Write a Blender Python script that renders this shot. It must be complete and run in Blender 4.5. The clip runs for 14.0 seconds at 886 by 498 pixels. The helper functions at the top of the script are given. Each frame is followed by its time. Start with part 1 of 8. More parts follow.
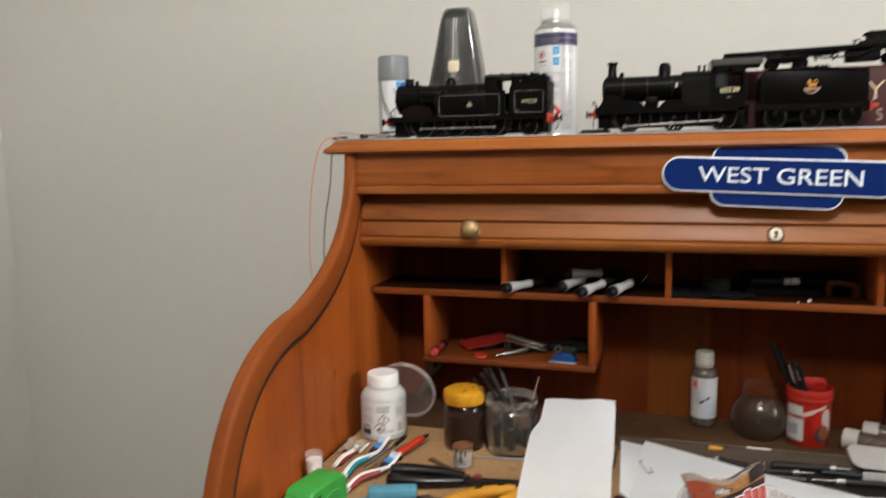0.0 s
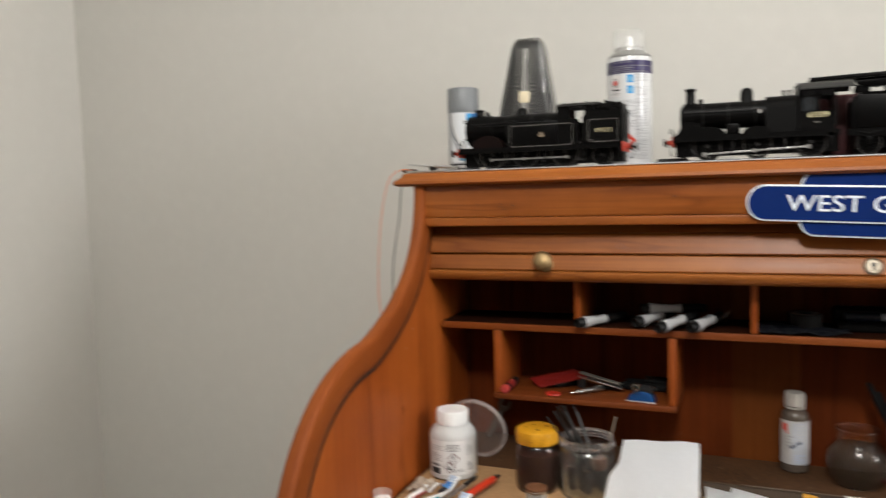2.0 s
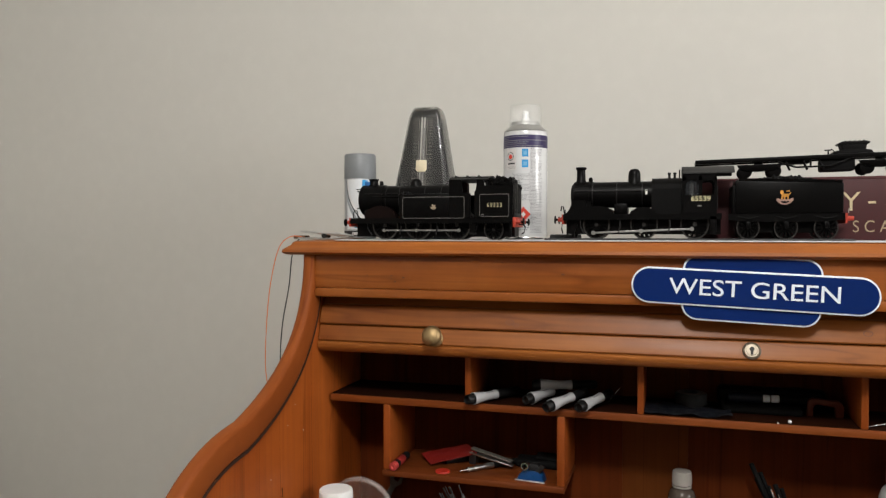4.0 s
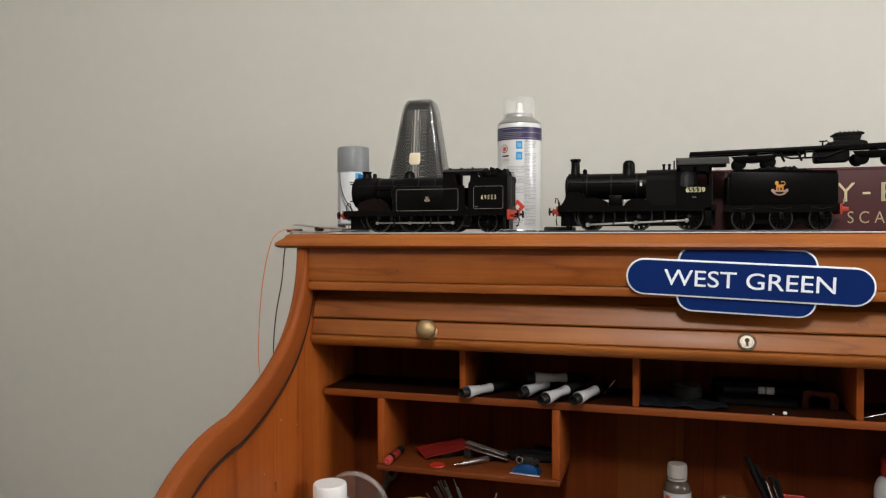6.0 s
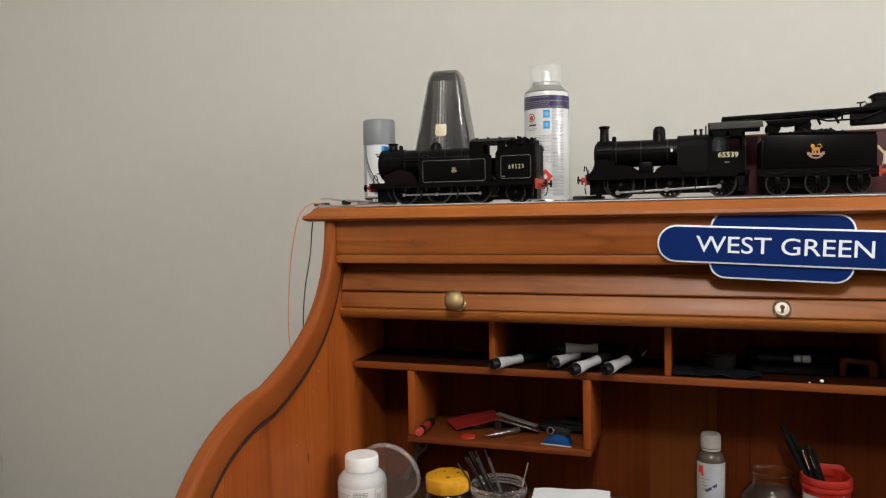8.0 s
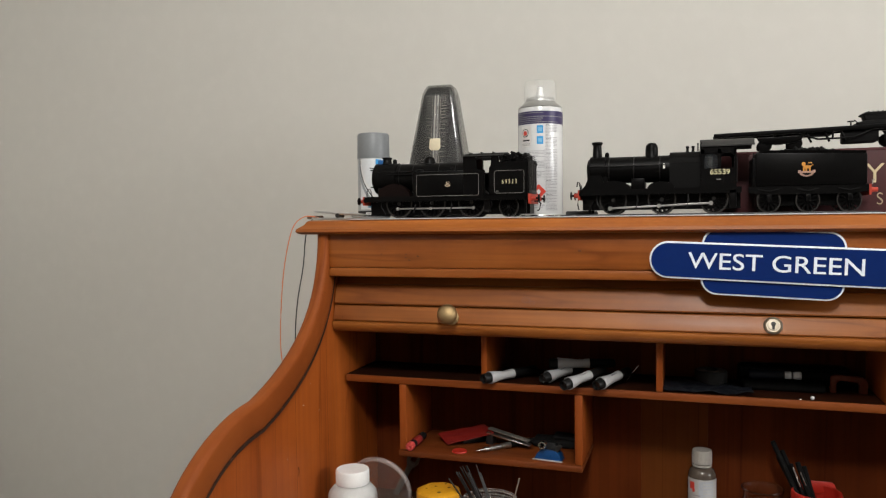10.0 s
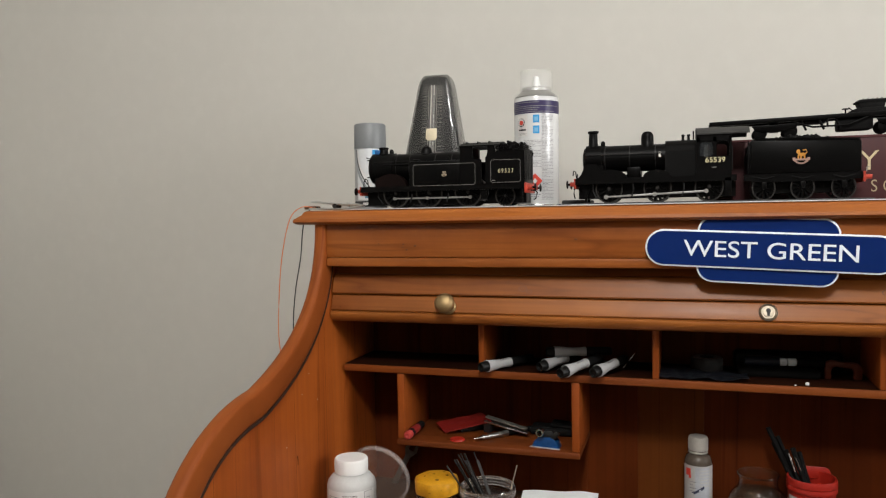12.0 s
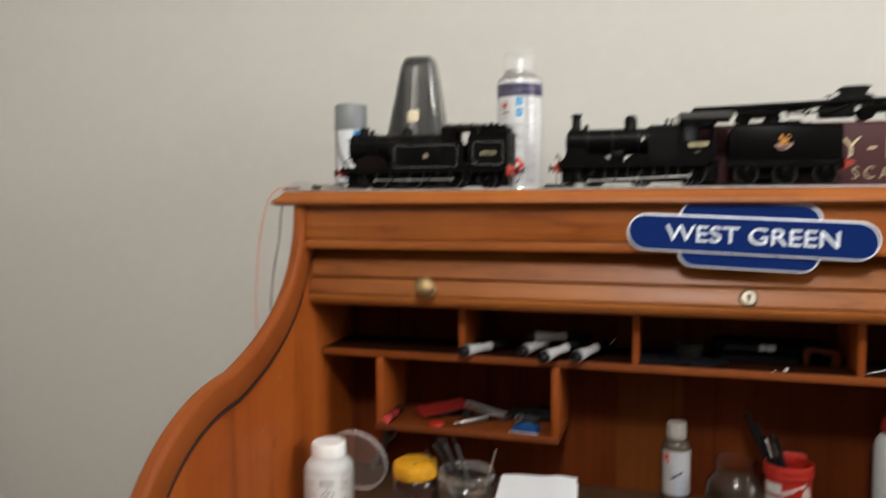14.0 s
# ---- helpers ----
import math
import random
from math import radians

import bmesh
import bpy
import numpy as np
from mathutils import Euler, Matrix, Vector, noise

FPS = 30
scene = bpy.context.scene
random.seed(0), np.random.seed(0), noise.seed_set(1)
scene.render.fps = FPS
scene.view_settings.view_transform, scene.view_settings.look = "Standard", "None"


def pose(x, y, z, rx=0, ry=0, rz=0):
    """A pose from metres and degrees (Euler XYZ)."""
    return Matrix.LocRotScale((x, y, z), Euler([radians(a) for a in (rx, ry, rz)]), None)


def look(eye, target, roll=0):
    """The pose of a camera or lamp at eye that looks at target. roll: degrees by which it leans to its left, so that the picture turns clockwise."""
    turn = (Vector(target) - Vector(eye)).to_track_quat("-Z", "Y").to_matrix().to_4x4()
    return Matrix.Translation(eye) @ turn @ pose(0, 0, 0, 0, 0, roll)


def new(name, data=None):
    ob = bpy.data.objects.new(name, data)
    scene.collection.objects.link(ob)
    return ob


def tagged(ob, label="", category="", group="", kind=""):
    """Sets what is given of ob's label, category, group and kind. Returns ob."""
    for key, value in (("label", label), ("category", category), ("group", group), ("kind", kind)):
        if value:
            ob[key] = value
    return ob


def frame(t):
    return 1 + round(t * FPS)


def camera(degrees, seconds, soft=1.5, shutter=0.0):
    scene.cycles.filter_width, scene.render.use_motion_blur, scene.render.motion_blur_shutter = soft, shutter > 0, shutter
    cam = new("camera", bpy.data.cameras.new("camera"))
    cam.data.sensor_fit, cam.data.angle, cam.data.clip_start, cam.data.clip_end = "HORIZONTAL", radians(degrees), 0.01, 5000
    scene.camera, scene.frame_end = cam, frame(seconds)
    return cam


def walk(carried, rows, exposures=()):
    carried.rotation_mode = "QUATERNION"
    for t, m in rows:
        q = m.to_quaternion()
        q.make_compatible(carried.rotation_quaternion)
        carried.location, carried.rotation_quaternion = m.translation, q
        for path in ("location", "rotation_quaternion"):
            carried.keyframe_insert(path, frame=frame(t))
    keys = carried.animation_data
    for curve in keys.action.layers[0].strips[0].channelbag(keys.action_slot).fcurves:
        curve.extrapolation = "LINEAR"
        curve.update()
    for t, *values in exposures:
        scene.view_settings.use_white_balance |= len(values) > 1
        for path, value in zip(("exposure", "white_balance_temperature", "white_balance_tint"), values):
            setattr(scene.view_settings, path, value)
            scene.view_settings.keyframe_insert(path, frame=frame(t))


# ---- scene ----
cam = camera(61.0, 14.0, soft=1.2, shutter=0.9)
PATH = [
    (0, (0.518, -1.05, 1.198), (-0.084, 0.84, 0.938), -1.1),
    (0.1, (0.5172, -1.0494, 1.1942), (-0.1008, 0.8402, 0.9228), -1.34),
    (0.4, (0.5148, -1.0476, 1.1828), (-0.0929, 0.8408, 0.9035), -2.06),
    (0.5, (0.514, -1.047, 1.179), (-0.09, 0.841, 0.913), -2.3),
    (0.6, (0.5128, -1.0464, 1.1788), (-0.0947, 0.8362, 0.9307), -2.28),
    (0.9, (0.5092, -1.0446, 1.1782), (-0.1373, 0.8218, 0.8808), -2.22),
    (1, (0.508, -1.044, 1.178), (-0.153, 0.817, 0.864), -2.2),
    (1.1, (0.5068, -1.0422, 1.1782), (-0.1674, 0.8192, 0.8657), -2.04),
    (1.4, (0.5032, -1.0368, 1.1788), (-0.1802, 0.8258, 0.9466), -1.56),
    (1.5, (0.502, -1.035, 1.179), (-0.188, 0.828, 0.946), -1.4),
    (1.6, (0.5018, -1.0342, 1.181), (-0.188, 0.8246, 0.9458), -1.44),
    (1.9, (0.5012, -1.0318, 1.187), (-0.226, 0.8144, 1.0072), -1.56),
    (2, (0.501, -1.031, 1.189), (-0.262, 0.811, 1.032), -1.6),
    (2.1, (0.4984, -1.0318, 1.1872), (-0.2981, 0.802, 1.0281), -1.68),
    (2.4, (0.4906, -1.0342, 1.1818), (-0.3382, 0.775, 0.9913), -1.92),
    (2.5, (0.488, -1.035, 1.18), (-0.361, 0.766, 0.996), -2.0),
    (2.6, (0.488, -1.0308, 1.1776), (-0.4123, 0.772, 1.0195), -1.82),
    (2.9, (0.488, -1.0182, 1.1704), (-0.3942, 0.79, 0.9979), -1.28),
    (3, (0.488, -1.014, 1.168), (-0.342, 0.796, 0.988), -1.1),
    (3.1, (0.495, -1.0114, 1.1738), (-0.3093, 0.8186, 0.995), -0.88),
    (3.4, (0.516, -1.0036, 1.1912), (-0.1203, 0.8864, 1.1199), -0.22),
    (3.5, (0.523, -1.001, 1.197), (-0.069, 0.909, 1.159), 0.0),
    (3.6, (0.5272, -0.9978, 1.2032), (-0.0356, 0.9124, 1.1611), 0.0),
    (3.9, (0.5398, -0.9882, 1.2218), (-0.0292, 0.9226, 1.1835), 0.0),
    (4, (0.544, -0.985, 1.228), (-0.043, 0.926, 1.183), 0.0),
    (4.1, (0.5439, -0.9847, 1.2275), (-0.0287, 0.9265, 1.1787), -0.01),
    (6.3, (0.542, -0.979, 1.216), (-0.031, 0.937, 1.166), -0.2),
    (6.4, (0.5415, -0.979, 1.2125), (-0.0395, 0.9345, 1.1583), -0.2),
    (6.5, (0.541, -0.979, 1.209), (-0.047, 0.932, 1.156), -0.2),
    (6.6, (0.5416, -0.9786, 1.2084), (-0.0387, 0.9298, 1.1347), -0.24),
    (6.9, (0.5434, -0.9774, 1.2066), (-0.0698, 0.9232, 1.1271), -0.36),
    (7, (0.544, -0.977, 1.206), (-0.08, 0.921, 1.131), -0.4),
    (7.1, (0.5434, -0.977, 1.2054), (-0.0776, 0.9204, 1.1274), -0.48),
    (7.5, (0.541, -0.977, 1.203), (-0.095, 0.918, 1.112), -0.8),
    (8, (0.54, -0.974, 1.208), (-0.101, 0.918, 1.105), -1.1),
    (8.4, (0.5392, -0.9748, 1.2104), (-0.1005, 0.9172, 1.1371), -0.94),
    (8.5, (0.539, -0.975, 1.211), (-0.104, 0.917, 1.139), -0.9),
    (8.6, (0.54, -0.9745, 1.2125), (-0.0951, 0.9175, 1.1293), -0.9),
    (8.7, (0.541, -0.974, 1.214), (-0.102, 0.918, 1.128), -0.9),
    (10.9, (0.541, -0.9759, 1.2073), (-0.0718, 0.9257, 1.1447), -0.42),
    (11, (0.541, -0.976, 1.207), (-0.074, 0.926, 1.136), -0.4),
    (11.1, (0.542, -0.9764, 1.2068), (-0.0662, 0.9256, 1.1284), -0.44),
    (11.5, (0.546, -0.978, 1.206), (-0.067, 0.924, 1.119), -0.6),
    (12, (0.543, -0.979, 1.206), (-0.075, 0.921, 1.116), -0.9),
    (12.5, (0.54, -0.977, 1.206), (-0.073, 0.925, 1.109), -0.7),
    (13, (0.548, -0.983, 1.203), (-0.078, 0.913, 1.088), -0.7),
    (13.4, (0.5392, -0.975, 1.1998), (-0.0645, 0.925, 1.0671), -0.62),
    (13.5, (0.537, -0.973, 1.199), (-0.07, 0.928, 1.069), -0.6),
    (13.6, (0.5376, -0.972, 1.1986), (-0.065, 0.9316, 1.0706), -0.52),
    (13.7, (0.5382, -0.971, 1.1982), (-0.0565, 0.9352, 1.0777), -0.44),
    (13.8, (0.5388, -0.97, 1.1978), (-0.0585, 0.9388, 1.0701), -0.36),
    (13.9, (0.5394, -0.969, 1.1974), (-0.0546, 0.9424, 1.0544), -0.28),
    (14, (0.54, -0.968, 1.197), (-0.03, 0.946, 1.077), -0.2),
]
walk(cam, [(t, look(eye, target, roll)) for t, eye, target, roll in PATH], exposures=[(0.0, 0.06), (1.0, 0.13), (2.5, 0.06), (3.5, 0.02), (4.0, -0.12), (6.5, -0.15), (8.5, -0.08), (11.0, -0.13), (13.0, -0.02), (14.0, 0.01)])

# ---- light: a ceiling lamp behind the viewer, and soft daylight from a window in the right-hand wall ----
world = bpy.data.worlds.new("world")
scene.world = world
world.use_nodes = True
world.node_tree.nodes["Background"].inputs[0].default_value = (0.9, 0.95, 1.0, 1)
world.node_tree.nodes["Background"].inputs[1].default_value = 0.02


def panel_light(name, m, wide, long, watts, colour):
    data = bpy.data.lights.new(name, "AREA")
    data.shape, data.size, data.size_y, data.energy, data.color = "RECTANGLE", wide, long, watts, colour
    ob = new(name, data)
    ob.matrix_world = m
    return ob


WIN_Y0, WIN_Y1, WIN_Z0, WIN_Z1 = -0.95, -0.15, 1.27, 2.10      # the window's opening
bulb = bpy.data.lights.new("ceiling_lamp_light", "POINT")
bulb.energy, bulb.shadow_soft_size, bulb.color = 66.0, 0.11, (1.0, 0.980, 0.94)
new("ceiling_lamp_light", bulb).matrix_world = pose(0.64, -1.40, 2.27)
panel_light("window_light", pose(2.66, (WIN_Y0 + WIN_Y1) / 2, (WIN_Z0 + WIN_Z1) / 2, 0, 90, 0), WIN_Z1 - WIN_Z0 - 0.1, WIN_Y1 - WIN_Y0 - 0.1, 31.0, (1.0, 0.985, 0.97))

# ---- helpers for meshes ----
TAU = 2 * math.pi


def merge(bm, t, m=None):
    """Adds the mesh t to bm."""
    if m is not None:
        bmesh.ops.transform(t, matrix=m, verts=t.verts)
    me = bpy.data.meshes.new("tmp")
    t.to_mesh(me)
    bm.from_mesh(me)
    bpy.data.meshes.remove(me)
    t.free()
    return bm


def box(x0, x1, y0, y1, z0, z1, bev=0.0, seg=2, bm=None, m=None):
    t = bmesh.new()
    bmesh.ops.create_cube(t, size=1.0)
    bmesh.ops.transform(t, matrix=Matrix.LocRotScale(((x0 + x1) / 2, (y0 + y1) / 2, (z0 + z1) / 2), None, (x1 - x0, y1 - y0, z1 - z0)), verts=t.verts)
    if bev:
        bmesh.ops.bevel(t, geom=t.edges[:], offset=bev, segments=seg, profile=0.5, affect="EDGES")
    return merge(bm if bm is not None else bmesh.new(), t, m)


def lathe(profile, n=32, a0=0.0, a1=TAU, bm=None, m=None):
    """Turns (radius, height) pairs round z."""
    t = bmesh.new()
    full = abs(a1 - a0 - TAU) < 1e-6
    rings = []
    for r, z in profile:
        if r < 1e-6:
            rings.append([t.verts.new((0, 0, z))])
        else:
            count = n if full else n + 1
            rings.append([t.verts.new((r * math.cos(a0 + (a1 - a0) * k / n), r * math.sin(a0 + (a1 - a0) * k / n), z)) for k in range(count)])
    for a, b in zip(rings, rings[1:]):
        for k in range(n):
            k2 = (k + 1) % len(a) if full else k + 1
            k3 = (k + 1) % len(b) if full else k + 1
            if len(a) == 1 and len(b) == 1:
                continue
            if len(a) == 1:
                t.faces.new((a[0], b[k3], b[k]))
            elif len(b) == 1:
                t.faces.new((a[k], a[k2], b[0]))
            else:
                t.faces.new((a[k], a[k2], b[k3], b[k]))
    bmesh.ops.recalc_face_normals(t, faces=t.faces)
    return merge(bm if bm is not None else bmesh.new(), t, m)


def rod(p, q, r0, r1=None, n=12, bm=None):
    """A round bar from p to q."""
    p, q = Vector(p), Vector(q)
    r1 = r0 if r1 is None else r1
    d = (q - p).length
    m = Matrix.Translation(p) @ (q - p).to_track_quat("Z", "Y").to_matrix().to_4x4()
    return lathe([(0, 0), (r0, 0), (r1, d), (0, d)], n, bm=bm, m=m)


def spun(p, q, profile, n=20, bm=None):
    """A turned body whose axis runs from p towards q; heights in metres along it."""
    p, q = Vector(p), Vector(q)
    m = Matrix.Translation(p) @ (q - p).to_track_quat("Z", "Y").to_matrix().to_4x4()
    return lathe(profile, n, bm=bm, m=m)


def slab(outline, depth, bev=0.0, bm=None, m=None):
    """Extrudes an outline of (x, z) pairs along y from 0 to depth."""
    t = bmesh.new()
    vs = [t.verts.new((x, 0, z)) for x, z in outline]
    f = t.faces.new(vs)
    got = bmesh.ops.extrude_face_region(t, geom=[f])
    bmesh.ops.translate(t, verts=[v for v in got["geom"] if isinstance(v, bmesh.types.BMVert)], vec=(0, depth, 0))
    bmesh.ops.recalc_face_normals(t, faces=t.faces)
    if bev:
        bmesh.ops.bevel(t, geom=t.edges[:], offset=bev, segments=2, profile=0.5, affect="EDGES")
    return merge(bm if bm is not None else bmesh.new(), t, m)


def rounded(w, h, r, n=8, cx=0.0, cz=0.0):
    """The outline of a rounded rectangle."""
    out = []
    for sx, sz, a in ((1, 1, 0), (-1, 1, 90), (-1, -1, 180), (1, -1, 270)):
        for k in range(n + 1):
            b = radians(a + 90 * k / n)
            out.append((cx + sx * (w / 2 - r) + r * math.cos(b), cz + sz * (h / 2 - r) + r * math.sin(b)))
    return out


def sweep(points, r, n=8, flat=1.0, bm=None):
    """A tube along points; flat squeezes it in height. r may be a list."""
    t = bmesh.new()
    pts = [Vector(p) for p in points]
    rings = []
    for i, p in enumerate(pts):
        d = (pts[min(i + 1, len(pts) - 1)] - pts[max(i - 1, 0)]).normalized()
        side = d.cross(Vector((0, 0, 1)))
        if side.length < 0.05:
            side = Vector((1, 0, 0))
        side.normalize()
        up = side.cross(d).normalized()
        rr = r[i] if isinstance(r, (list, tuple)) else r
        rings.append([t.verts.new(p + side * rr * math.cos(TAU * k / n) + up * rr * flat * math.sin(TAU * k / n)) for k in range(n)])
    for a, b in zip(rings, rings[1:]):
        for k in range(n):
            t.faces.new((a[k], a[(k + 1) % n], b[(k + 1) % n], b[k]))
    t.faces.new(rings[0][::-1])
    t.faces.new(rings[-1])
    bmesh.ops.recalc_face_normals(t, faces=t.faces)
    return merge(bm if bm is not None else bmesh.new(), t)


def bezier(p0, p1, p2, p3, n):
    p0, p1, p2, p3 = (Vector(p) for p in (p0, p1, p2, p3))
    return [p0 * (1 - u) ** 3 + p1 * 3 * u * (1 - u) ** 2 + p2 * 3 * u * u * (1 - u) + p3 * u**3 for u in (k / n for k in range(n + 1))]


def patch(r, centre, half, z0, z1, n=None, bm=None):
    """A curved label piece on a cylinder: angles in degrees round z."""
    n = n or max(2, int(half / 4))
    t = bmesh.new()
    rows = [[t.verts.new((r * math.cos(radians(centre - half + 2 * half * k / n)), r * math.sin(radians(centre - half + 2 * half * k / n)), z)) for k in range(n + 1)] for z in (z0, z1)]
    for k in range(n):
        t.faces.new((rows[0][k], rows[0][k + 1], rows[1][k + 1], rows[1][k]))
    return merge(bm if bm is not None else bmesh.new(), t)


def lines_on(r, centre, half, z0, z1, count, fill=0.55, seed=1):
    """Printed lines too small to read, as bars on a cylinder."""
    rnd, bm = random.Random(seed), bmesh.new()
    for k in range(count):
        z = z1 - (z1 - z0) * (k + 0.5) / count
        h = (z1 - z0) / count * fill / 2
        a = centre - half
        while a < centre + half - 2:
            w = min(rnd.uniform(2.5, 9), centre + half - a)
            patch(r, a + w / 2, w / 2 * 0.9, z - h, z + h, 2, bm)
            a += w + 0.8
            if rnd.random() < 0.06:
                break
    return bm


def plane_bars(x0, x1, z0, z1, count, y, fill=0.5, seed=1, bm=None):
    """Unreadable print on a flat face that looks along -y."""
    rnd, bm = random.Random(seed), bm if bm is not None else bmesh.new()
    for k in range(count):
        z = z1 - (z1 - z0) * (k + 0.5) / count
        h = (z1 - z0) / count * fill / 2
        a = x0
        while a < x1 - 0.002:
            w = min(rnd.uniform(0.003, 0.012), x1 - a)
            box(a, a + w * 0.88, y - 0.0003, y, z - h, z + h, bm=bm)
            a += w
            if rnd.random() < 0.07:
                break
    return bm


def lettering(text, width, height, depth=0.0006, weight=0.0):
    """Letters as a mesh in the xz plane, centred, facing -y, at the given size."""
    cu = bpy.data.curves.new("letters", "FONT")
    cu.body, cu.extrude, cu.offset, cu.resolution_u = text, 0.01, weight, 6
    ob = bpy.data.objects.new("letters", cu)
    scene.collection.objects.link(ob)
    bpy.context.view_layer.update()
    me = bpy.data.meshes.new_from_object(ob.evaluated_get(bpy.context.evaluated_depsgraph_get()))
    bm = bmesh.new()
    bm.from_mesh(me)
    bpy.data.objects.remove(ob)
    bpy.data.curves.remove(cu)
    bpy.data.meshes.remove(me)
    xs, ys = [v.co.x for v in bm.verts], [v.co.y for v in bm.verts]
    sx, sy = width / (max(xs) - min(xs)), height / (max(ys) - min(ys))
    for v in bm.verts:
        v.co = Vector(((v.co.x - (max(xs) + min(xs)) / 2) * sx, -v.co.z / 0.02 * depth, (v.co.y - (max(ys) + min(ys)) / 2) * sy))
    return bm


def part(name, bm, material, parent=None, label="", shadow=True, sharp=38):
    for f in bm.faces:
        f.smooth = True
    for e in bm.edges:
        if len(e.link_faces) == 2 and e.calc_face_angle(0) > radians(sharp):
            e.smooth = False
    me = bpy.data.meshes.new(name)
    bm.to_mesh(me)
    bm.free()
    me.materials.append(material)
    ob = new(name, me)
    if parent is not None:
        ob.parent = parent
    if label:
        ob["label"] = label
    if not shadow:
        ob.visible_shadow = False
    return ob


def thing(name, x, y, z, label, category, turn=0.0, group=""):
    ob = new(name)
    ob.empty_display_size = 0.02
    ob.matrix_world = pose(x, y, z, 0, 0, turn)
    return tagged(ob, label, category, group)


# ---- materials ----
def base(name, rough=0.5, metal=0.0, coat=0.0, spec=0.5):
    mat = bpy.data.materials.new(name)
    mat.use_nodes = True
    nt = mat.node_tree
    b = nt.nodes["Principled BSDF"]
    b.inputs["Roughness"].default_value = rough
    b.inputs["Metallic"].default_value = metal
    b.inputs["Coat Weight"].default_value = coat
    b.inputs["Coat Roughness"].default_value = 0.25
    b.inputs["Specular IOR Level"].default_value = spec
    return mat, nt, b


def coords(nt, scale=(1, 1, 1), turn=(0, 0, 0), each=True):
    c = nt.nodes.new("ShaderNodeTexCoord")
    mp = nt.nodes.new("ShaderNodeMapping")
    mp.inputs["Scale"].default_value = scale
    mp.inputs["Rotation"].default_value = turn
    if each:
        info = nt.nodes.new("ShaderNodeObjectInfo")
        add = nt.nodes.new("ShaderNodeVectorMath")
        add.operation = "MULTIPLY_ADD"
        nt.links.new(info.outputs["Random"], add.inputs[0])
        add.inputs[1].default_value = (7.3, 5.1, 3.7)
        nt.links.new(c.outputs["Object"], add.inputs[2])
        nt.links.new(add.outputs[0], mp.inputs["Vector"])
    else:
        nt.links.new(c.outputs["Object"], mp.inputs["Vector"])
    return mp.outputs[0]


def noise_tex(nt, vec, scale, detail=4, rough=0.55, dist=0.0):
    n = nt.nodes.new("ShaderNodeTexNoise")
    n.inputs["Scale"].default_value, n.inputs["Detail"].default_value = scale, detail
    n.inputs["Roughness"].default_value, n.inputs["Distortion"].default_value = rough, dist
    nt.links.new(vec, n.inputs["Vector"])
    return n.outputs["Fac"]


def ramp(nt, fac, stops):
    r = nt.nodes.new("ShaderNodeValToRGB")
    e = r.color_ramp.elements
    while len(e) < len(stops):
        e.new(0.5)
    for k, (p, c) in enumerate(stops):
        e[k].position, e[k].color = p, (*c, 1)
    nt.links.new(fac, r.inputs[0])
    return r.outputs[0]


def mix(nt, fac, a, b, mode="MIX"):
    m = nt.nodes.new("ShaderNodeMix")
    m.data_type, m.blend_type = "RGBA", mode
    if isinstance(fac, float):
        m.inputs[0].default_value = fac
    else:
        nt.links.new(fac, m.inputs[0])
    for i, v in ((6, a), (7, b)):
        if isinstance(v, tuple):
            m.inputs[i].default_value = (*v, 1)
        else:
            nt.links.new(v, m.inputs[i])
    return m.outputs[2]


def bump(nt, b, height, strength, dist):
    n = nt.nodes.new("ShaderNodeBump")
    n.inputs["Strength"].default_value, n.inputs["Distance"].default_value = strength, dist
    nt.links.new(height, n.inputs["Height"])
    nt.links.new(n.outputs[0], b.inputs["Normal"])


def rough_from(nt, b, fac, lo, hi):
    r = nt.nodes.new("ShaderNodeMapRange")
    r.inputs["To Min"].default_value, r.inputs["To Max"].default_value = lo, hi
    nt.links.new(fac, r.inputs["Value"])
    nt.links.new(r.outputs[0], b.inputs["Roughness"])


def stained(name, c, rough=0.5, metal=0.0, vary=0.25, scale=60, relief=0.15, coat=0.0, dirt=None, spec=0.4):
    """A plain material with small and large variation and slight relief."""
    mat, nt, b = base(name, rough, metal, coat, spec)
    v = coords(nt)
    big, fine = noise_tex(nt, v, scale / 5), noise_tex(nt, v, scale * 4, 6)
    lo = tuple(x * (1 - vary) for x in c)
    hi = tuple(min(1, x * (1 + vary)) for x in c)
    col = mix(nt, fine, ramp(nt, big, [(0.3, lo), (0.7, hi)]), ramp(nt, fine, [(0.35, lo), (0.65, hi)]))
    if dirt:
        spots = ramp(nt, noise_tex(nt, v, scale, 8, 0.7), [(0.60, (0, 0, 0)), (0.68, (1, 1, 1))])
        col = mix(nt, spots, col, dirt)
    nt.links.new(col, b.inputs["Base Color"])
    rough_from(nt, b, fine, max(0.03, rough - 0.08), min(1, rough + 0.1))
    if relief:
        bump(nt, b, fine, relief, 0.0006)
    return mat


def math_node(nt, op, a, b=None):
    m = nt.nodes.new("ShaderNodeMath")
    m.operation = op
    for i, v in enumerate((a, b)):
        if v is None:
            continue
        if isinstance(v, (int, float)):
            m.inputs[i].default_value = v
        else:
            nt.links.new(v, m.inputs[i])
    return m.outputs[0]


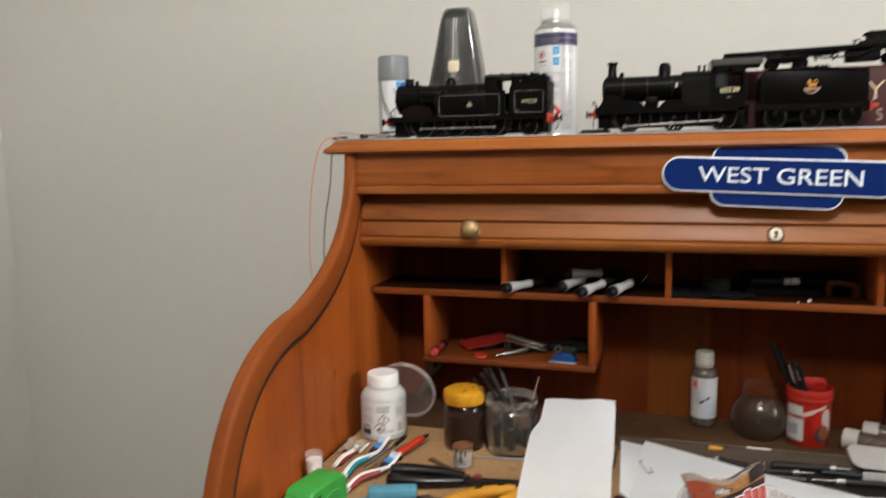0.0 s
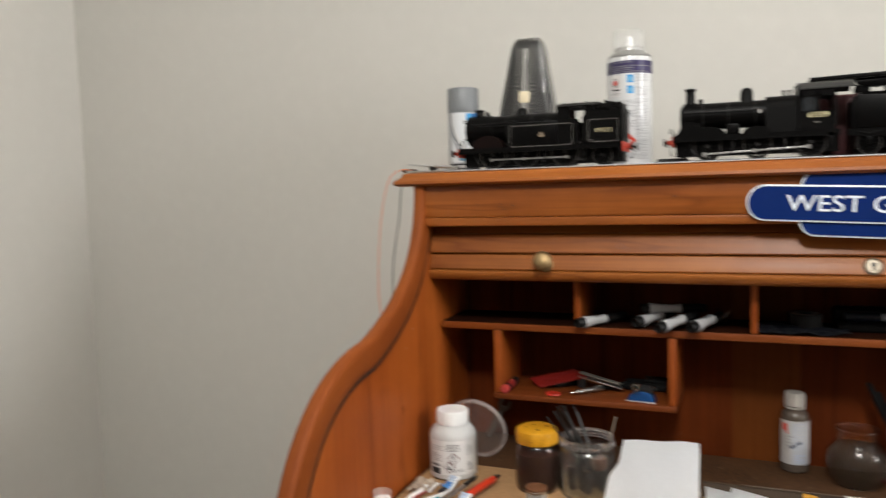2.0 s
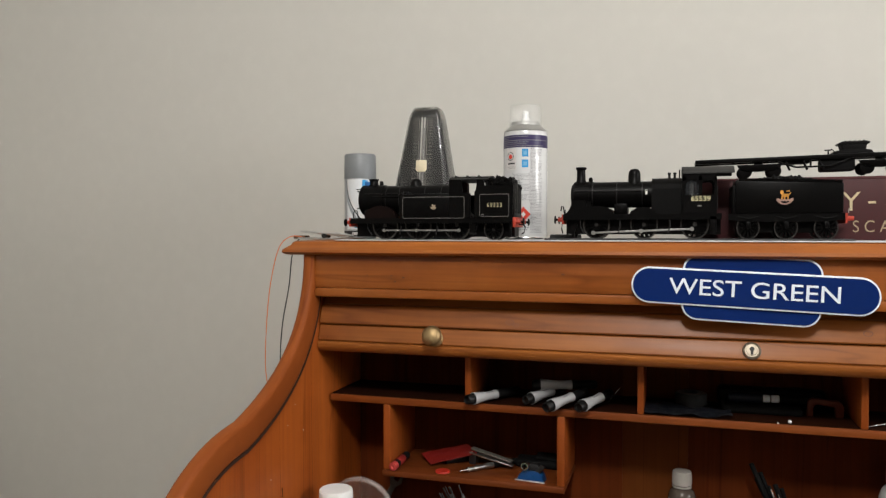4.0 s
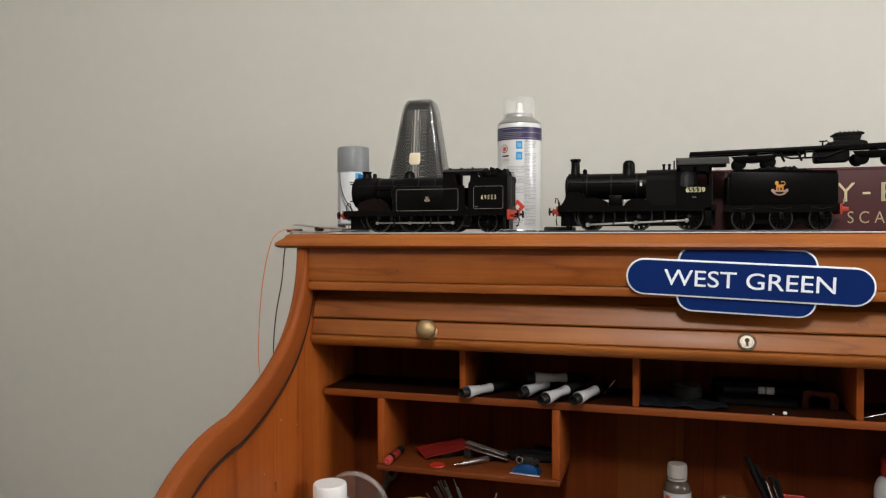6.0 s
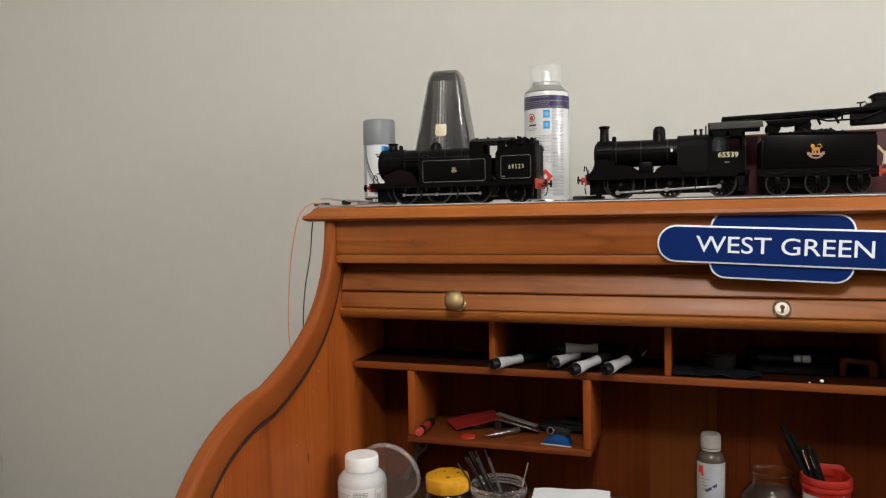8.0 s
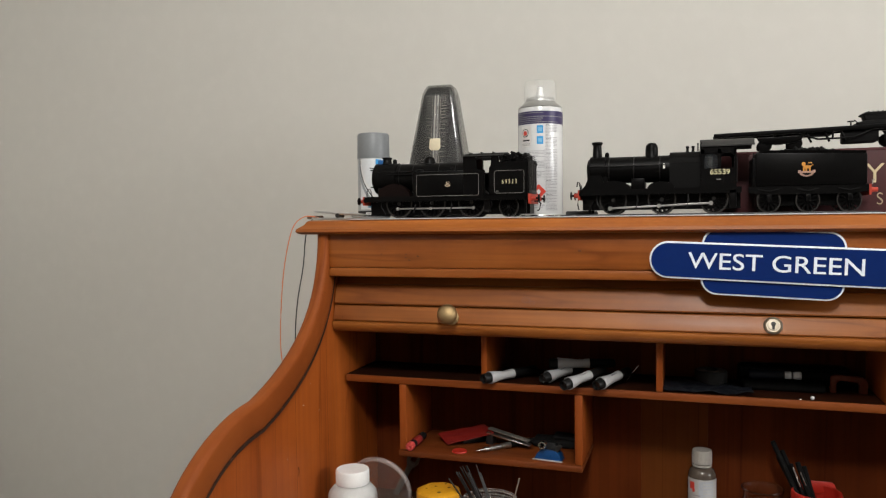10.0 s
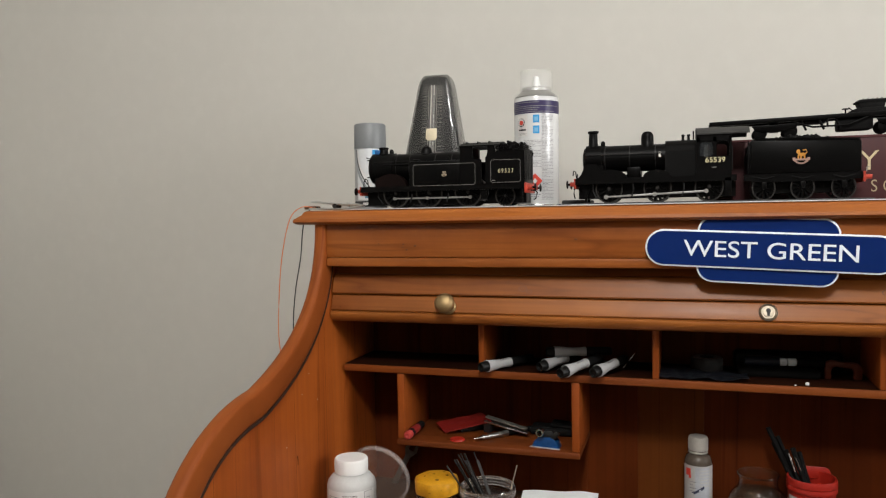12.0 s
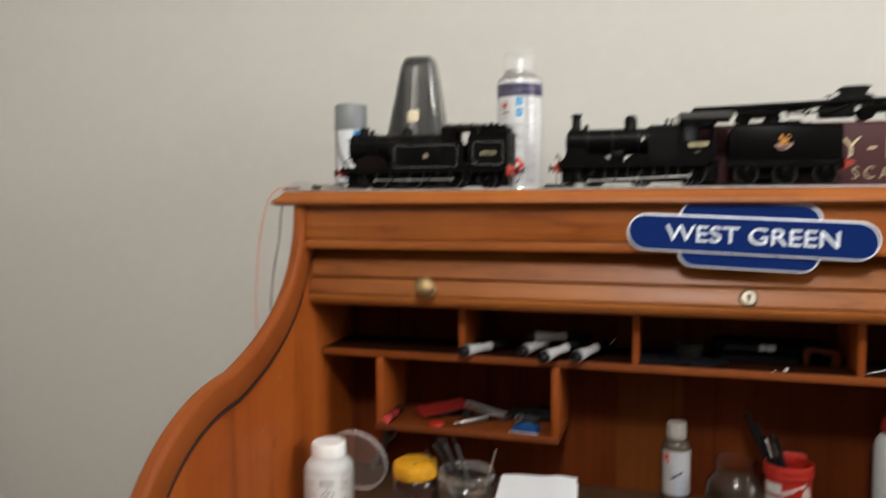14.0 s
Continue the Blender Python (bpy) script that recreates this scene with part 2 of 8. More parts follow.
def wood(name, along, across, light, dark, rough=0.42, coat=0.08, knots=0.0, streak=1.0, board=0.0, stretch=0.055, curved=False, spec=0.22):
    """Stained pine. along: the axis (0, 1, 2) of the grain; across: the axis over which the growth lines follow one another;
    board: the width of the glued boards, 0 for one board; stretch: how slowly the figure changes along the grain;
    curved: the grain bends round in the yz plane."""
    mat, nt, b = base(name, rough, 0, coat, spec)
    slow = (1, 2) if curved else (along,)
    s, s2, s3 = [44.0] * 3, [210.0] * 3, [17.0] * 3
    for k in slow:
        s[k], s2[k], s3[k] = 44.0 * stretch, 4.0, 0.9
    v = coords(nt, tuple(s))
    wave = nt.nodes.new("ShaderNodeTexWave")
    wave.wave_type, wave.bands_direction, wave.wave_profile = "BANDS", "XYZ"[across], "SAW"
    wave.inputs["Scale"].default_value, wave.inputs["Distortion"].default_value = 0.45, 14.0
    wave.inputs["Detail"].default_value, wave.inputs["Detail Scale"].default_value = 2.5, 0.55
    nt.links.new(v, wave.inputs["Vector"])
    fine = noise_tex(nt, coords(nt, tuple(s2)), 1.0, 5, 0.6)
    bands = noise_tex(nt, coords(nt, tuple(s3)), 1.0, 4, 0.55, 0.4)
    mid = tuple(0.6 * a + 0.4 * c for a, c in zip(light, dark))
    col = ramp(nt, wave.outputs["Fac"], [(0.0, light), (0.55, mid), (0.86, dark), (0.97, light)])
    col = mix(nt, 0.80, col, ramp(nt, bands, [(0.30, dark), (0.50, mid), (0.68, light)]))
    lines = math_node(nt, "ABSOLUTE", math_node(nt, "SUBTRACT", noise_tex(nt, v, 0.30, 4, 0.5, 0.5), 0.5))
    col = mix(nt, 1.0, col, ramp(nt, lines, [(0.0, (0.74, 0.67, 0.62)), (0.014, (1, 1, 1))]), "MULTIPLY")
    col = mix(nt, float(streak), col, ramp(nt, fine, [(0.3, (0.84, 0.80, 0.76)), (0.6, (1.0, 1.0, 1.0))]), "MULTIPLY")
    blotch = noise_tex(nt, coords(nt, (6, 6, 6)), 1.0, 5, 0.62)
    col = mix(nt, 1.0, col, ramp(nt, blotch, [(0.3, (0.74, 0.67, 0.62)), (0.62, (1, 1, 1))]), "MULTIPLY")
    if board:
        sep = nt.nodes.new("ShaderNodeSeparateXYZ")
        nt.links.new(coords(nt, (1, 1, 1), each=False), sep.inputs[0])
        at = math_node(nt, "DIVIDE", sep.outputs[across], board)
        tone = nt.nodes.new("ShaderNodeTexWhiteNoise")
        tone.noise_dimensions = "1D"
        nt.links.new(math_node(nt, "FLOOR", at), tone.inputs["W"])
        col = mix(nt, 1.0, col, ramp(nt, tone.outputs["Value"], [(0.0, (0.80, 0.74, 0.70)), (1.0, (1.06, 1.08, 1.10))]), "MULTIPLY")
        joint = math_node(nt, "LESS_THAN", math_node(nt, "FRACT", at), 0.012)
        col = mix(nt, joint, col, tuple(0.55 * q for q in dark))
    if knots:
        vo = nt.nodes.new("ShaderNodeTexVoronoi")
        vo.inputs["Scale"].default_value = 1.0
        sk = [knots * 1.0, knots * 1.0, knots * 1.0]
        sk[along] *= 0.45
        nt.links.new(coords(nt, tuple(sk)), vo.inputs["Vector"])
        col = mix(nt, 1.0, col, ramp(nt, vo.outputs["Distance"], [(0.02, (0.30, 0.21, 0.17)), (0.045, (0.62, 0.50, 0.42)), (0.06, (0.86, 0.80, 0.74)), (0.10, (1, 1, 1))]), "MULTIPLY")
    scuff = ramp(nt, noise_tex(nt, coords(nt, (150, 150, 150)), 1.0, 3, 0.6), [(0.735, (0, 0, 0)), (0.76, (1, 1, 1))])
    col = mix(nt, scuff, col, tuple(0.45 * q for q in dark))
    nt.links.new(col, b.inputs["Base Color"])
    rough_from(nt, b, fine, rough - 0.07, rough + 0.14)
    bump(nt, b, fine, 0.16 * streak, 0.0005)
    return mat


def glassy(name, tint=(1, 1, 1), rough=0.03, ior=1.45, trans=1.0, col=None):
    mat, nt, b = base(name, rough)
    b.inputs["Transmission Weight"].default_value = trans
    b.inputs["IOR"].default_value = ior
    v = coords(nt)
    n = noise_tex(nt, v, 70, 5)
    nt.links.new(ramp(nt, n, [(0.35, tuple(0.92 * x for x in tint)), (0.65, tint)]), b.inputs["Base Color"])
    rough_from(nt, b, n, rough, rough + 0.08)
    return mat


wood_x = wood("stained_pine_lengthwise", 0, 2, (0.405, 0.129, 0.0230), (0.262, 0.072, 0.0118), knots=6.0, spec=0.26)
wood_tambour = wood("stained_pine_tambour", 0, 2, (0.330, 0.112, 0.0205), (0.218, 0.062, 0.0103), knots=6.0, spec=0.24)
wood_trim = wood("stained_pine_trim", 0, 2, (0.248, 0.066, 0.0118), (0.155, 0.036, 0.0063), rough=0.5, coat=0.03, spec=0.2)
wood_z = wood("stained_pine_upright", 2, 0, (0.330, 0.081, 0.0135), (0.238, 0.051, 0.0075), streak=0.8)
wood_side = wood("stained_pine_side_panel", 2, 1, (0.480, 0.126, 0.0210), (0.345, 0.079, 0.0113), streak=0.7, board=0.093)
wood_edge = wood("stained_pine_edge", 1, 0, (0.320, 0.086, 0.0155), (0.208, 0.049, 0.0086), rough=0.55, coat=0.0, streak=0.5, curved=True, spec=0.16)
# darker than the desk's other pine, to carry the recess's shade in the colour
wood_back = wood("shaded_stained_backboard", 2, 0, (0.132, 0.0275, 0.0050), (0.072, 0.0133, 0.0023), rough=0.6, coat=0.0, streak=0.35, stretch=0.03, spec=0.08)
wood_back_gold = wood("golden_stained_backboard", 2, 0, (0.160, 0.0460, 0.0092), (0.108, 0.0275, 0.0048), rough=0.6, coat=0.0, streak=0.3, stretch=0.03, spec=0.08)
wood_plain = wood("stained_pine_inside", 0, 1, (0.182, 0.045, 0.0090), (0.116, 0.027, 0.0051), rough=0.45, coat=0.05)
paint = stained("cream_wall_paint", (0.556, 0.545, 0.506), 0.75, vary=0.025, scale=9, relief=0.10)
ceiling_paint = stained("white_ceiling_paint", (0.80, 0.79, 0.76), 0.85, vary=0.02, scale=9, relief=0.1)
# covers the unseen floor; kept this dark so that less light bounces up
carpet = stained("dark_unseen_carpet", (0.105, 0.083, 0.060), 0.95, vary=0.25, scale=300, relief=0.6)
brass = stained("worn_brass", (0.36, 0.255, 0.130), 0.54, 1.0, 0.12, 80, 0.05)
steel = stained("dull_steel", (0.50, 0.50, 0.49), 0.34, 1.0, 0.15, 120, 0.08)
bright_steel = stained("bright_steel", (0.78, 0.78, 0.76), 0.22, 1.0, 0.08, 120, 0.04)
loco_black = stained("satin_black_loco_paint", (0.0022, 0.0020, 0.0020), 0.36, 0, 0.3, 90, 0.05, spec=0.085)
loco_soot = stained("sooty_black", (0.0055, 0.0052, 0.0052), 0.75, 0, 0.4, 250, 0.5, spec=0.12)
roof_grey = stained("dark_grey_roof", (0.024, 0.0235, 0.023), 0.55, 0, 0.2, 90, 0.1, spec=0.25)
rod_steel = stained("dull_rod_steel", (0.40, 0.39, 0.38), 0.36, 0.9, 0.2, 150, 0.08)
band_black = stained("worn_black_band", (0.013, 0.012, 0.012), 0.34, 0.2, 0.4, 200, 0.05, spec=0.3)
buffer_red = stained("buffer_beam_red", (0.36, 0.036, 0.018), 0.45, 0, 0.2, 90, 0.08)
dark_steel = stained("blackened_steel", (0.055, 0.053, 0.052), 0.35, 0.8, 0.3, 120, 0.05)
tyre_black = stained("blackened_tyre", (0.060, 0.056, 0.053), 0.34, 0.8, 0.3, 120, 0.05)
lining = stained("pale_lining", (0.25, 0.24, 0.225), 0.5, 0, 0.1, 90, 0)
number_cream = stained("cream_transfer", (0.78, 0.70, 0.42), 0.5, 0, 0.06, 200, 0)
number_white = stained("white_transfer", (0.80, 0.79, 0.74), 0.5, 0, 0.06, 200, 0)
crest_gold = stained("gold_transfer", (0.62, 0.27, 0.04), 0.5, 0, 0.2, 400, 0)
crest_pale = stained("pale_transfer", (0.36, 0.22, 0.18), 0.5, 0, 0.2, 400, 0)
crest_cream = stained("cream_crest_transfer", (0.46, 0.36, 0.25), 0.5, 0, 0.3, 400, 0)
maroon = stained("maroon_card", (0.046, 0.0075, 0.0088), 0.55, 0, 0.15, 50, 0.08)
sign_blue = stained("sign_blue_enamel", (0.0036, 0.0185, 0.116), 0.34, 0, 0.06, 40, 0.02, spec=0.16)
sign_white = stained("sign_white_enamel", (0.79, 0.85, 0.92), 0.35, 0, 0.04, 40, 0.02)
white_plastic = stained("white_plastic", (0.79, 0.795, 0.79), 0.38, 0, 0.04, 60, 0.04)
milky_plastic = stained("milky_plastic", (0.50, 0.505, 0.50), 0.40, 0, 0.06, 40, 0.05)
label_white = stained("white_label", (0.68, 0.68, 0.675), 0.5, 0, 0.04, 60, 0.03)
paper = stained("white_paper", (0.90, 0.92, 0.95), 0.75, 0, 0.025, 40, 0.12)
bright_paper = stained("bright_white_paper", (0.91, 0.925, 0.94), 0.75, 0, 0.02, 40, 0.12)
ink = stained("black_ink", (0.03, 0.03, 0.032), 0.6, 0, 0.2, 200, 0)
grey_ink = stained("grey_ink", (0.22, 0.22, 0.23), 0.6, 0, 0.2, 200, 0)
pale_ink = stained("pale_blue_ink", (0.40, 0.47, 0.62), 0.6, 0, 0.2, 200, 0)
purple_band = stained("deep_violet_print", (0.030, 0.021, 0.085), 0.4, 0, 0.1, 60, 0.02)
sky_print = stained("sky_blue_print", (0.03, 0.28, 0.60), 0.4, 0, 0.1, 60, 0)
red_print = stained("red_print", (0.62, 0.05, 0.03), 0.4, 0, 0.1, 60, 0)
grey_cap = stained("mid_grey_plastic", (0.19, 0.20, 0.21), 0.42, 0, 0.05, 60, 0.04)
can_grey = stained("silver_grey_can", (0.36, 0.37, 0.38), 0.35, 0.3, 0.06, 60, 0.03)
black_plastic = stained("black_plastic", (0.014, 0.014, 0.015), 0.36, 0, 0.25, 60, 0.05)
black_rubber = stained("dusty_black_grip", (0.011, 0.0105, 0.0105), 0.5, 0, 0.3, 120, 0.2, spec=0.3)
smoke = glassy("smoked_clear_plastic", (0.60, 0.60, 0.60), 0.0, 1.5)
clear = glassy("clear_plastic", (0.96, 0.96, 0.96), 0.05, 1.12)
jar_glass = glassy("jar_glass", (0.80, 0.82, 0.80), 0.03, 1.45)
murky_glass = glassy("murky_glass", (0.90, 0.87, 0.83), 0.10, 1.22)
amber_glass = glassy("dusty_glass", (0.74, 0.66, 0.61), 0.10, 1.3)
cream_metal = stained("cream_plastic", (0.66, 0.58, 0.41), 0.5, 0, 0.06, 60, 0)
dark_plate = stained("dark_scale_plate", (0.017, 0.0165, 0.016), 0.45, 0, 0.15, 60, 0.02)
yellow_plastic = stained("grubby_yellow_plastic", (0.53, 0.25, 0.010), 0.45, 0, 0.18, 60, 0.06, dirt=(0.13, 0.06, 0.01))
brown_fill = stained("dark_brown_contents", (0.030, 0.0115, 0.0075), 0.6, 0, 0.4, 200, 0.5)
green_plastic = stained("bright_green_plastic", (0.034, 0.27, 0.042), 0.40, 0, 0.16, 45, 0.08, dirt=(0.055, 0.16, 0.035))
light_green = stained("lighter_green_plastic", (0.045, 0.31, 0.058), 0.45, 0, 0.16, 70, 0.1, dirt=(0.06, 0.19, 0.04))
blue_rubber = stained("sky_blue_grip", (0.035, 0.205, 0.33), 0.48, 0, 0.1, 60, 0.08)
eraser_blue = stained("grubby_blue_rubber", (0.085, 0.27, 0.37), 0.8, 0, 0.18, 200, 0.4, dirt=(0.03, 0.08, 0.12))
orange_rubber = stained("amber_yellow_grip", (0.52, 0.235, 0.014), 0.45, 0, 0.1, 60, 0.08)
orange_red = stained("orange_red_barrel", (0.50, 0.036, 0.012), 0.35, 0, 0.08, 60, 0.03)
teal = stained("teal_grip", (0.015, 0.26, 0.33), 0.45, 0, 0.1, 60, 0.05)
dusky_red = stained("dusky_red_grip", (0.26, 0.036, 0.034), 0.45, 0, 0.1, 60, 0.05)
bristle_blue = stained("blue_bristles", (0.07, 0.22, 0.52), 0.8, 0, 0.3, 500, 0.6)
rust = stained("rusty_lid", (0.15, 0.062, 0.026), 0.75, 0.2, 0.35, 200, 0.4)
board_tan = stained("stained_hardboard", (0.335, 0.200, 0.098), 0.7, 0, 0.25, 30, 0.12, dirt=(0.17, 0.10, 0.052), spec=0.2)
dusty_brown = stained("dusty_desk_top", (0.066, 0.031, 0.0135), 0.8, 0, 0.5, 40, 0.3, dirt=(0.105, 0.062, 0.034), spec=0.12)
dark_foam = stained("dark_grey_foam", (0.05, 0.05, 0.052), 0.9, 0, 0.2, 200, 0.5)
orange_wire = stained("orange_wire_sheath", (0.72, 0.22, 0.09), 0.5, 0, 0.05, 60, 0)
black_wire = stained("black_wire_sheath", (0.02, 0.025, 0.025), 0.5, 0, 0.05, 60, 0)
foil_orange = stained("copper_foil", (0.60, 0.165, 0.095), 0.28, 0.35, 0.12, 20, 0.3)
foil_brown = stained("brown_foil", (0.42, 0.20, 0.085), 0.30, 0.25, 0.25, 60, 0.4)
foil_dark = stained("dark_foil", (0.05, 0.035, 0.04), 0.32, 0.3, 0.25, 60, 0.3)
foil_pale = stained("pale_foil", (0.78, 0.60, 0.42), 0.30, 0.25, 0.25, 60, 0.4)
foil_inside = stained("silver_foil", (0.60, 0.56, 0.52), 0.34, 0.7, 0.15, 60, 0.4)
navy = stained("navy_plastic", (0.006, 0.009, 0.018), 0.4, 0, 0.3, 60, 0.1)
blue_enamel = stained("bright_blue_enamel", (0.005, 0.052, 0.18), 0.3, 0, 0.1, 60, 0.03)



def veil(name, c, alpha, rough=0.35, spec=0.4):
    """Thin hazy plastic: mostly clear, with a dusty tint."""
    mat = stained(name, c, rough, 0, 0.1, 50, 0.03, spec=spec)
    mat.node_tree.nodes["Principled BSDF"].inputs["Alpha"].default_value = alpha
    return mat


hazy = veil("hazy_clear_plastic", (0.52, 0.43, 0.39), 0.10)
hazy_rim = veil("hazy_rim_plastic", (0.70, 0.62, 0.59), 0.20, 0.2)
dust_film = veil("dust_film_on_glass", (0.095, 0.078, 0.070), 0.40)
# greyed label and cap whites: the dim light at the back is painted in
shaded_label = stained("shaded_label_paper", (0.46, 0.45, 0.435), 0.55, 0, 0.08, 60, 0.04)
shaded_cap = stained("shaded_white_plastic", (0.39, 0.365, 0.33), 0.45, 0, 0.08, 60, 0.04)
dull_tub = stained("red_tub_plastic", (0.34, 0.0150, 0.0075), 0.4, 0, 0.08, 60, 0.04)
murk = veil("murky_brown_liquid", (0.036, 0.0245, 0.0165), 0.50, 0.5, 0.2)
hazy_bowl = veil("hazy_bowl_plastic", (0.66, 0.59, 0.575), 0.34)
hazy_tray = veil("hazy_tray_plastic", (0.070, 0.050, 0.036), 0.88, 0.6, 0.06)
pen_grey = stained("pale_grey_plastic", (0.37, 0.37, 0.375), 0.4, 0, 0.06, 60, 0.04)
# ---- the room ----
WALL_Y, WALL_X, CEIL, FRONT_Y = 0.32, -0.985, 2.5, -3.4
part("wall_back", box(-1.2, 2.7, WALL_Y, WALL_Y + 0.1, 0, CEIL), paint)
part("wall_left", box(WALL_X - 0.1, WALL_X, FRONT_Y, WALL_Y, 0, CEIL), paint)
right = box(2.6, 2.7, FRONT_Y, WIN_Y0, 0, CEIL)
box(2.6, 2.7, WIN_Y1, WALL_Y, 0, CEIL, bm=right)
box(2.6, 2.7, WIN_Y0, WIN_Y1, 0, WIN_Z0, bm=right)
box(2.6, 2.7, WIN_Y0, WIN_Y1, WIN_Z1, CEIL, bm=right)
part("wall_right", right, paint)
frame_1 = box(2.62, 2.655, WIN_Y0, WIN_Y0 + 0.045, WIN_Z0, WIN_Z1, 0.004)
box(2.62, 2.655, WIN_Y1 - 0.045, WIN_Y1, WIN_Z0, WIN_Z1, 0.004, bm=frame_1)
box(2.62, 2.655, WIN_Y0 + 0.045, WIN_Y1 - 0.045, WIN_Z0, WIN_Z0 + 0.045, 0.004, bm=frame_1)
box(2.62, 2.655, WIN_Y0 + 0.045, WIN_Y1 - 0.045, WIN_Z1 - 0.045, WIN_Z1, 0.004, bm=frame_1)
window = tagged(new("window_1"), "white framed window in the side wall", "window", kind="structure")
part("window_frame", frame_1, white_plastic, window)
# unseen wall behind the viewer, made dark brown to cut bounced light
part("wall_front", box(-1.2, 2.7, FRONT_Y - 0.1, FRONT_Y, 0, CEIL), stained("dark_unseen_wall_paint", (0.15, 0.125, 0.10), 0.8, vary=0.03, scale=9, relief=0.1))
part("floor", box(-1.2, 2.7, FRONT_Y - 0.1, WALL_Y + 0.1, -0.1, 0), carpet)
part("ceiling", box(-1.2, 2.7, FRONT_Y - 0.1, WALL_Y + 0.1, CEIL, CEIL + 0.1), ceiling_paint)
for n, about in (("wall_back", "cream painted plaster wall behind the desk"), ("wall_left", "cream painted plaster side wall"), ("wall_right", "cream painted plaster wall"),
                 ("wall_front", "unseen front wall, dark brown to cut bounced light"), ("floor", "unseen floor, carpeted dark brown to limit bounced light"), ("ceiling", "white painted ceiling")):
    tagged(bpy.data.objects[n], about, n.split("_")[0], kind="structure")

# ---- the roll-top desk ----
W = 1.275            # overall width of the top board
TOP = 1.2154         # upper face of the top board
SURF = 0.768         # writing surface
SHELF_Y = 0.055      # front of the pigeonholes
BACK_Y = 0.172       # face of the backboard


def s_curve():
    up = bezier((0.006, 1.196), (0.004, 1.09), (-0.075, 1.03), (-0.185, 0.996), 18)
    down = bezier((-0.185, 0.996), (-0.275, 0.988), (-0.365, 0.94), (-0.402, 0.80), 18)
    return up + down[1:] + [Vector((-0.408, SURF))]


def ribbon(curve, width, x0, x1, bev):
    """A board of the given width that follows a curve in the yz plane."""
    inner = []
    for i, p in enumerate(curve):
        d = (curve[min(i + 1, len(curve) - 1)] - curve[max(i - 1, 0)]).normalized()
        inner.append(p + Vector((-d.y, d.x)) * width)
    t = bmesh.new()
    rows = [[t.verts.new((x, p.x, p.y)) for p in line] for x, line in ((x0, curve), (x1, curve), (x1, inner), (x0, inner))]
    for a, b in zip(rows, rows[1:] + rows[:1]):
        for k in range(len(curve) - 1):
            t.faces.new((a[k], a[k + 1], b[k + 1], b[k]))
    for k in (0, -1):
        t.faces.new([r[k] for r in rows])
    bmesh.ops.recalc_face_normals(t, faces=t.faces)
    long_edges = [e for e in t.edges if abs(e.verts[0].co.x - e.verts[1].co.x) < 1e-6 and any(e.verts[0] in r and e.verts[1] in r for r in rows)]
    bmesh.ops.bevel(t, geom=long_edges, offset=bev, segments=3, profile=0.5, affect="EDGES")
    return t


def groove_line(line, off):
    out = []
    for i, p in enumerate(line):
        q = (line[min(i + 1, len(line) - 1)] - line[max(i - 1, 0)]).normalized()
        out.append(p + Vector((-q.y, q.x)) * off)
    return out


def splay(bm, side):
    """The desk's sides lean outwards and grow thinner towards the top."""
    for v in bm.verts:
        inside = (v.co.x if side == 0 else W - v.co.x) > 0.035
        v.co.x -= (1 if side == 0 else -1) * (0.0055 if inside else 0.0024) * min(1.0, max(0.0, (v.co.z - 0.97) / 0.17))
    return bm


grime = stained("dark_groove_grime", (0.030, 0.011, 0.0045), 0.7, 0, 0.6, 120, 0.1, dirt=(0.10, 0.030, 0.008))
desk = thing("roll_top_desk", 0, 0, 0, "open honey-stained pine roll-top desk with curved sides, against the wall", "desk")
curve = s_curve()
for side in (0, 1):
    flip = (lambda x: x) if side == 0 else (lambda x: W - x)
    xs = sorted((flip(0.030), flip(0.044)))
    outline = [(p.x + 0.012, p.y - 0.004) for p in curve] + [(-0.39, SURF - 0.03), (0.29, SURF - 0.03), (0.29, 1.1955)]
    bm = slab(outline, xs[1] - xs[0], m=Matrix.Translation((xs[0], 0, 0)) @ Matrix(((0, 1, 0, 0), (1, 0, 0, 0), (0, 0, 1, 0), (0, 0, 0, 1))))
    bmesh.ops.recalc_face_normals(bm, faces=bm.faces)
    panel = part("side_panel", splay(bm, side), wood_side, desk)
    xe = sorted((flip(0.027), flip(0.0475)))
    part("edge_moulding", splay(ribbon(curve, 0.037, xe[0], xe[1], 0.0060), side), wood_edge, panel, "darker rounded edge moulding")
    part("groove", splay(ribbon(groove_line(curve, 0.0366), 0.0046, *sorted((flip(0.0435), flip(0.0450))), 0.0003), side), grime, panel, "dark grime in the groove")

scratch = sweep([(0.0450, -0.0930, 0.8860), (0.0450, -0.0920, 0.8800), (0.0450, -0.0928, 0.8740)], 0.0005, 5)
part("scratch", scratch, grime, desk, "short dark scratch in the side panel")
for px, pz in ((-0.075, 0.965), (-0.031, 0.948), (-0.120, 0.905), (-0.055, 0.990)):
    part("paint_fleck", lathe([(0, 0), (0.0007, 0.0001), (0, 0.0003)], 6, m=pose(0.0441, px, pz, 0, 90, 0)), sign_white, desk, "tiny white paint fleck")

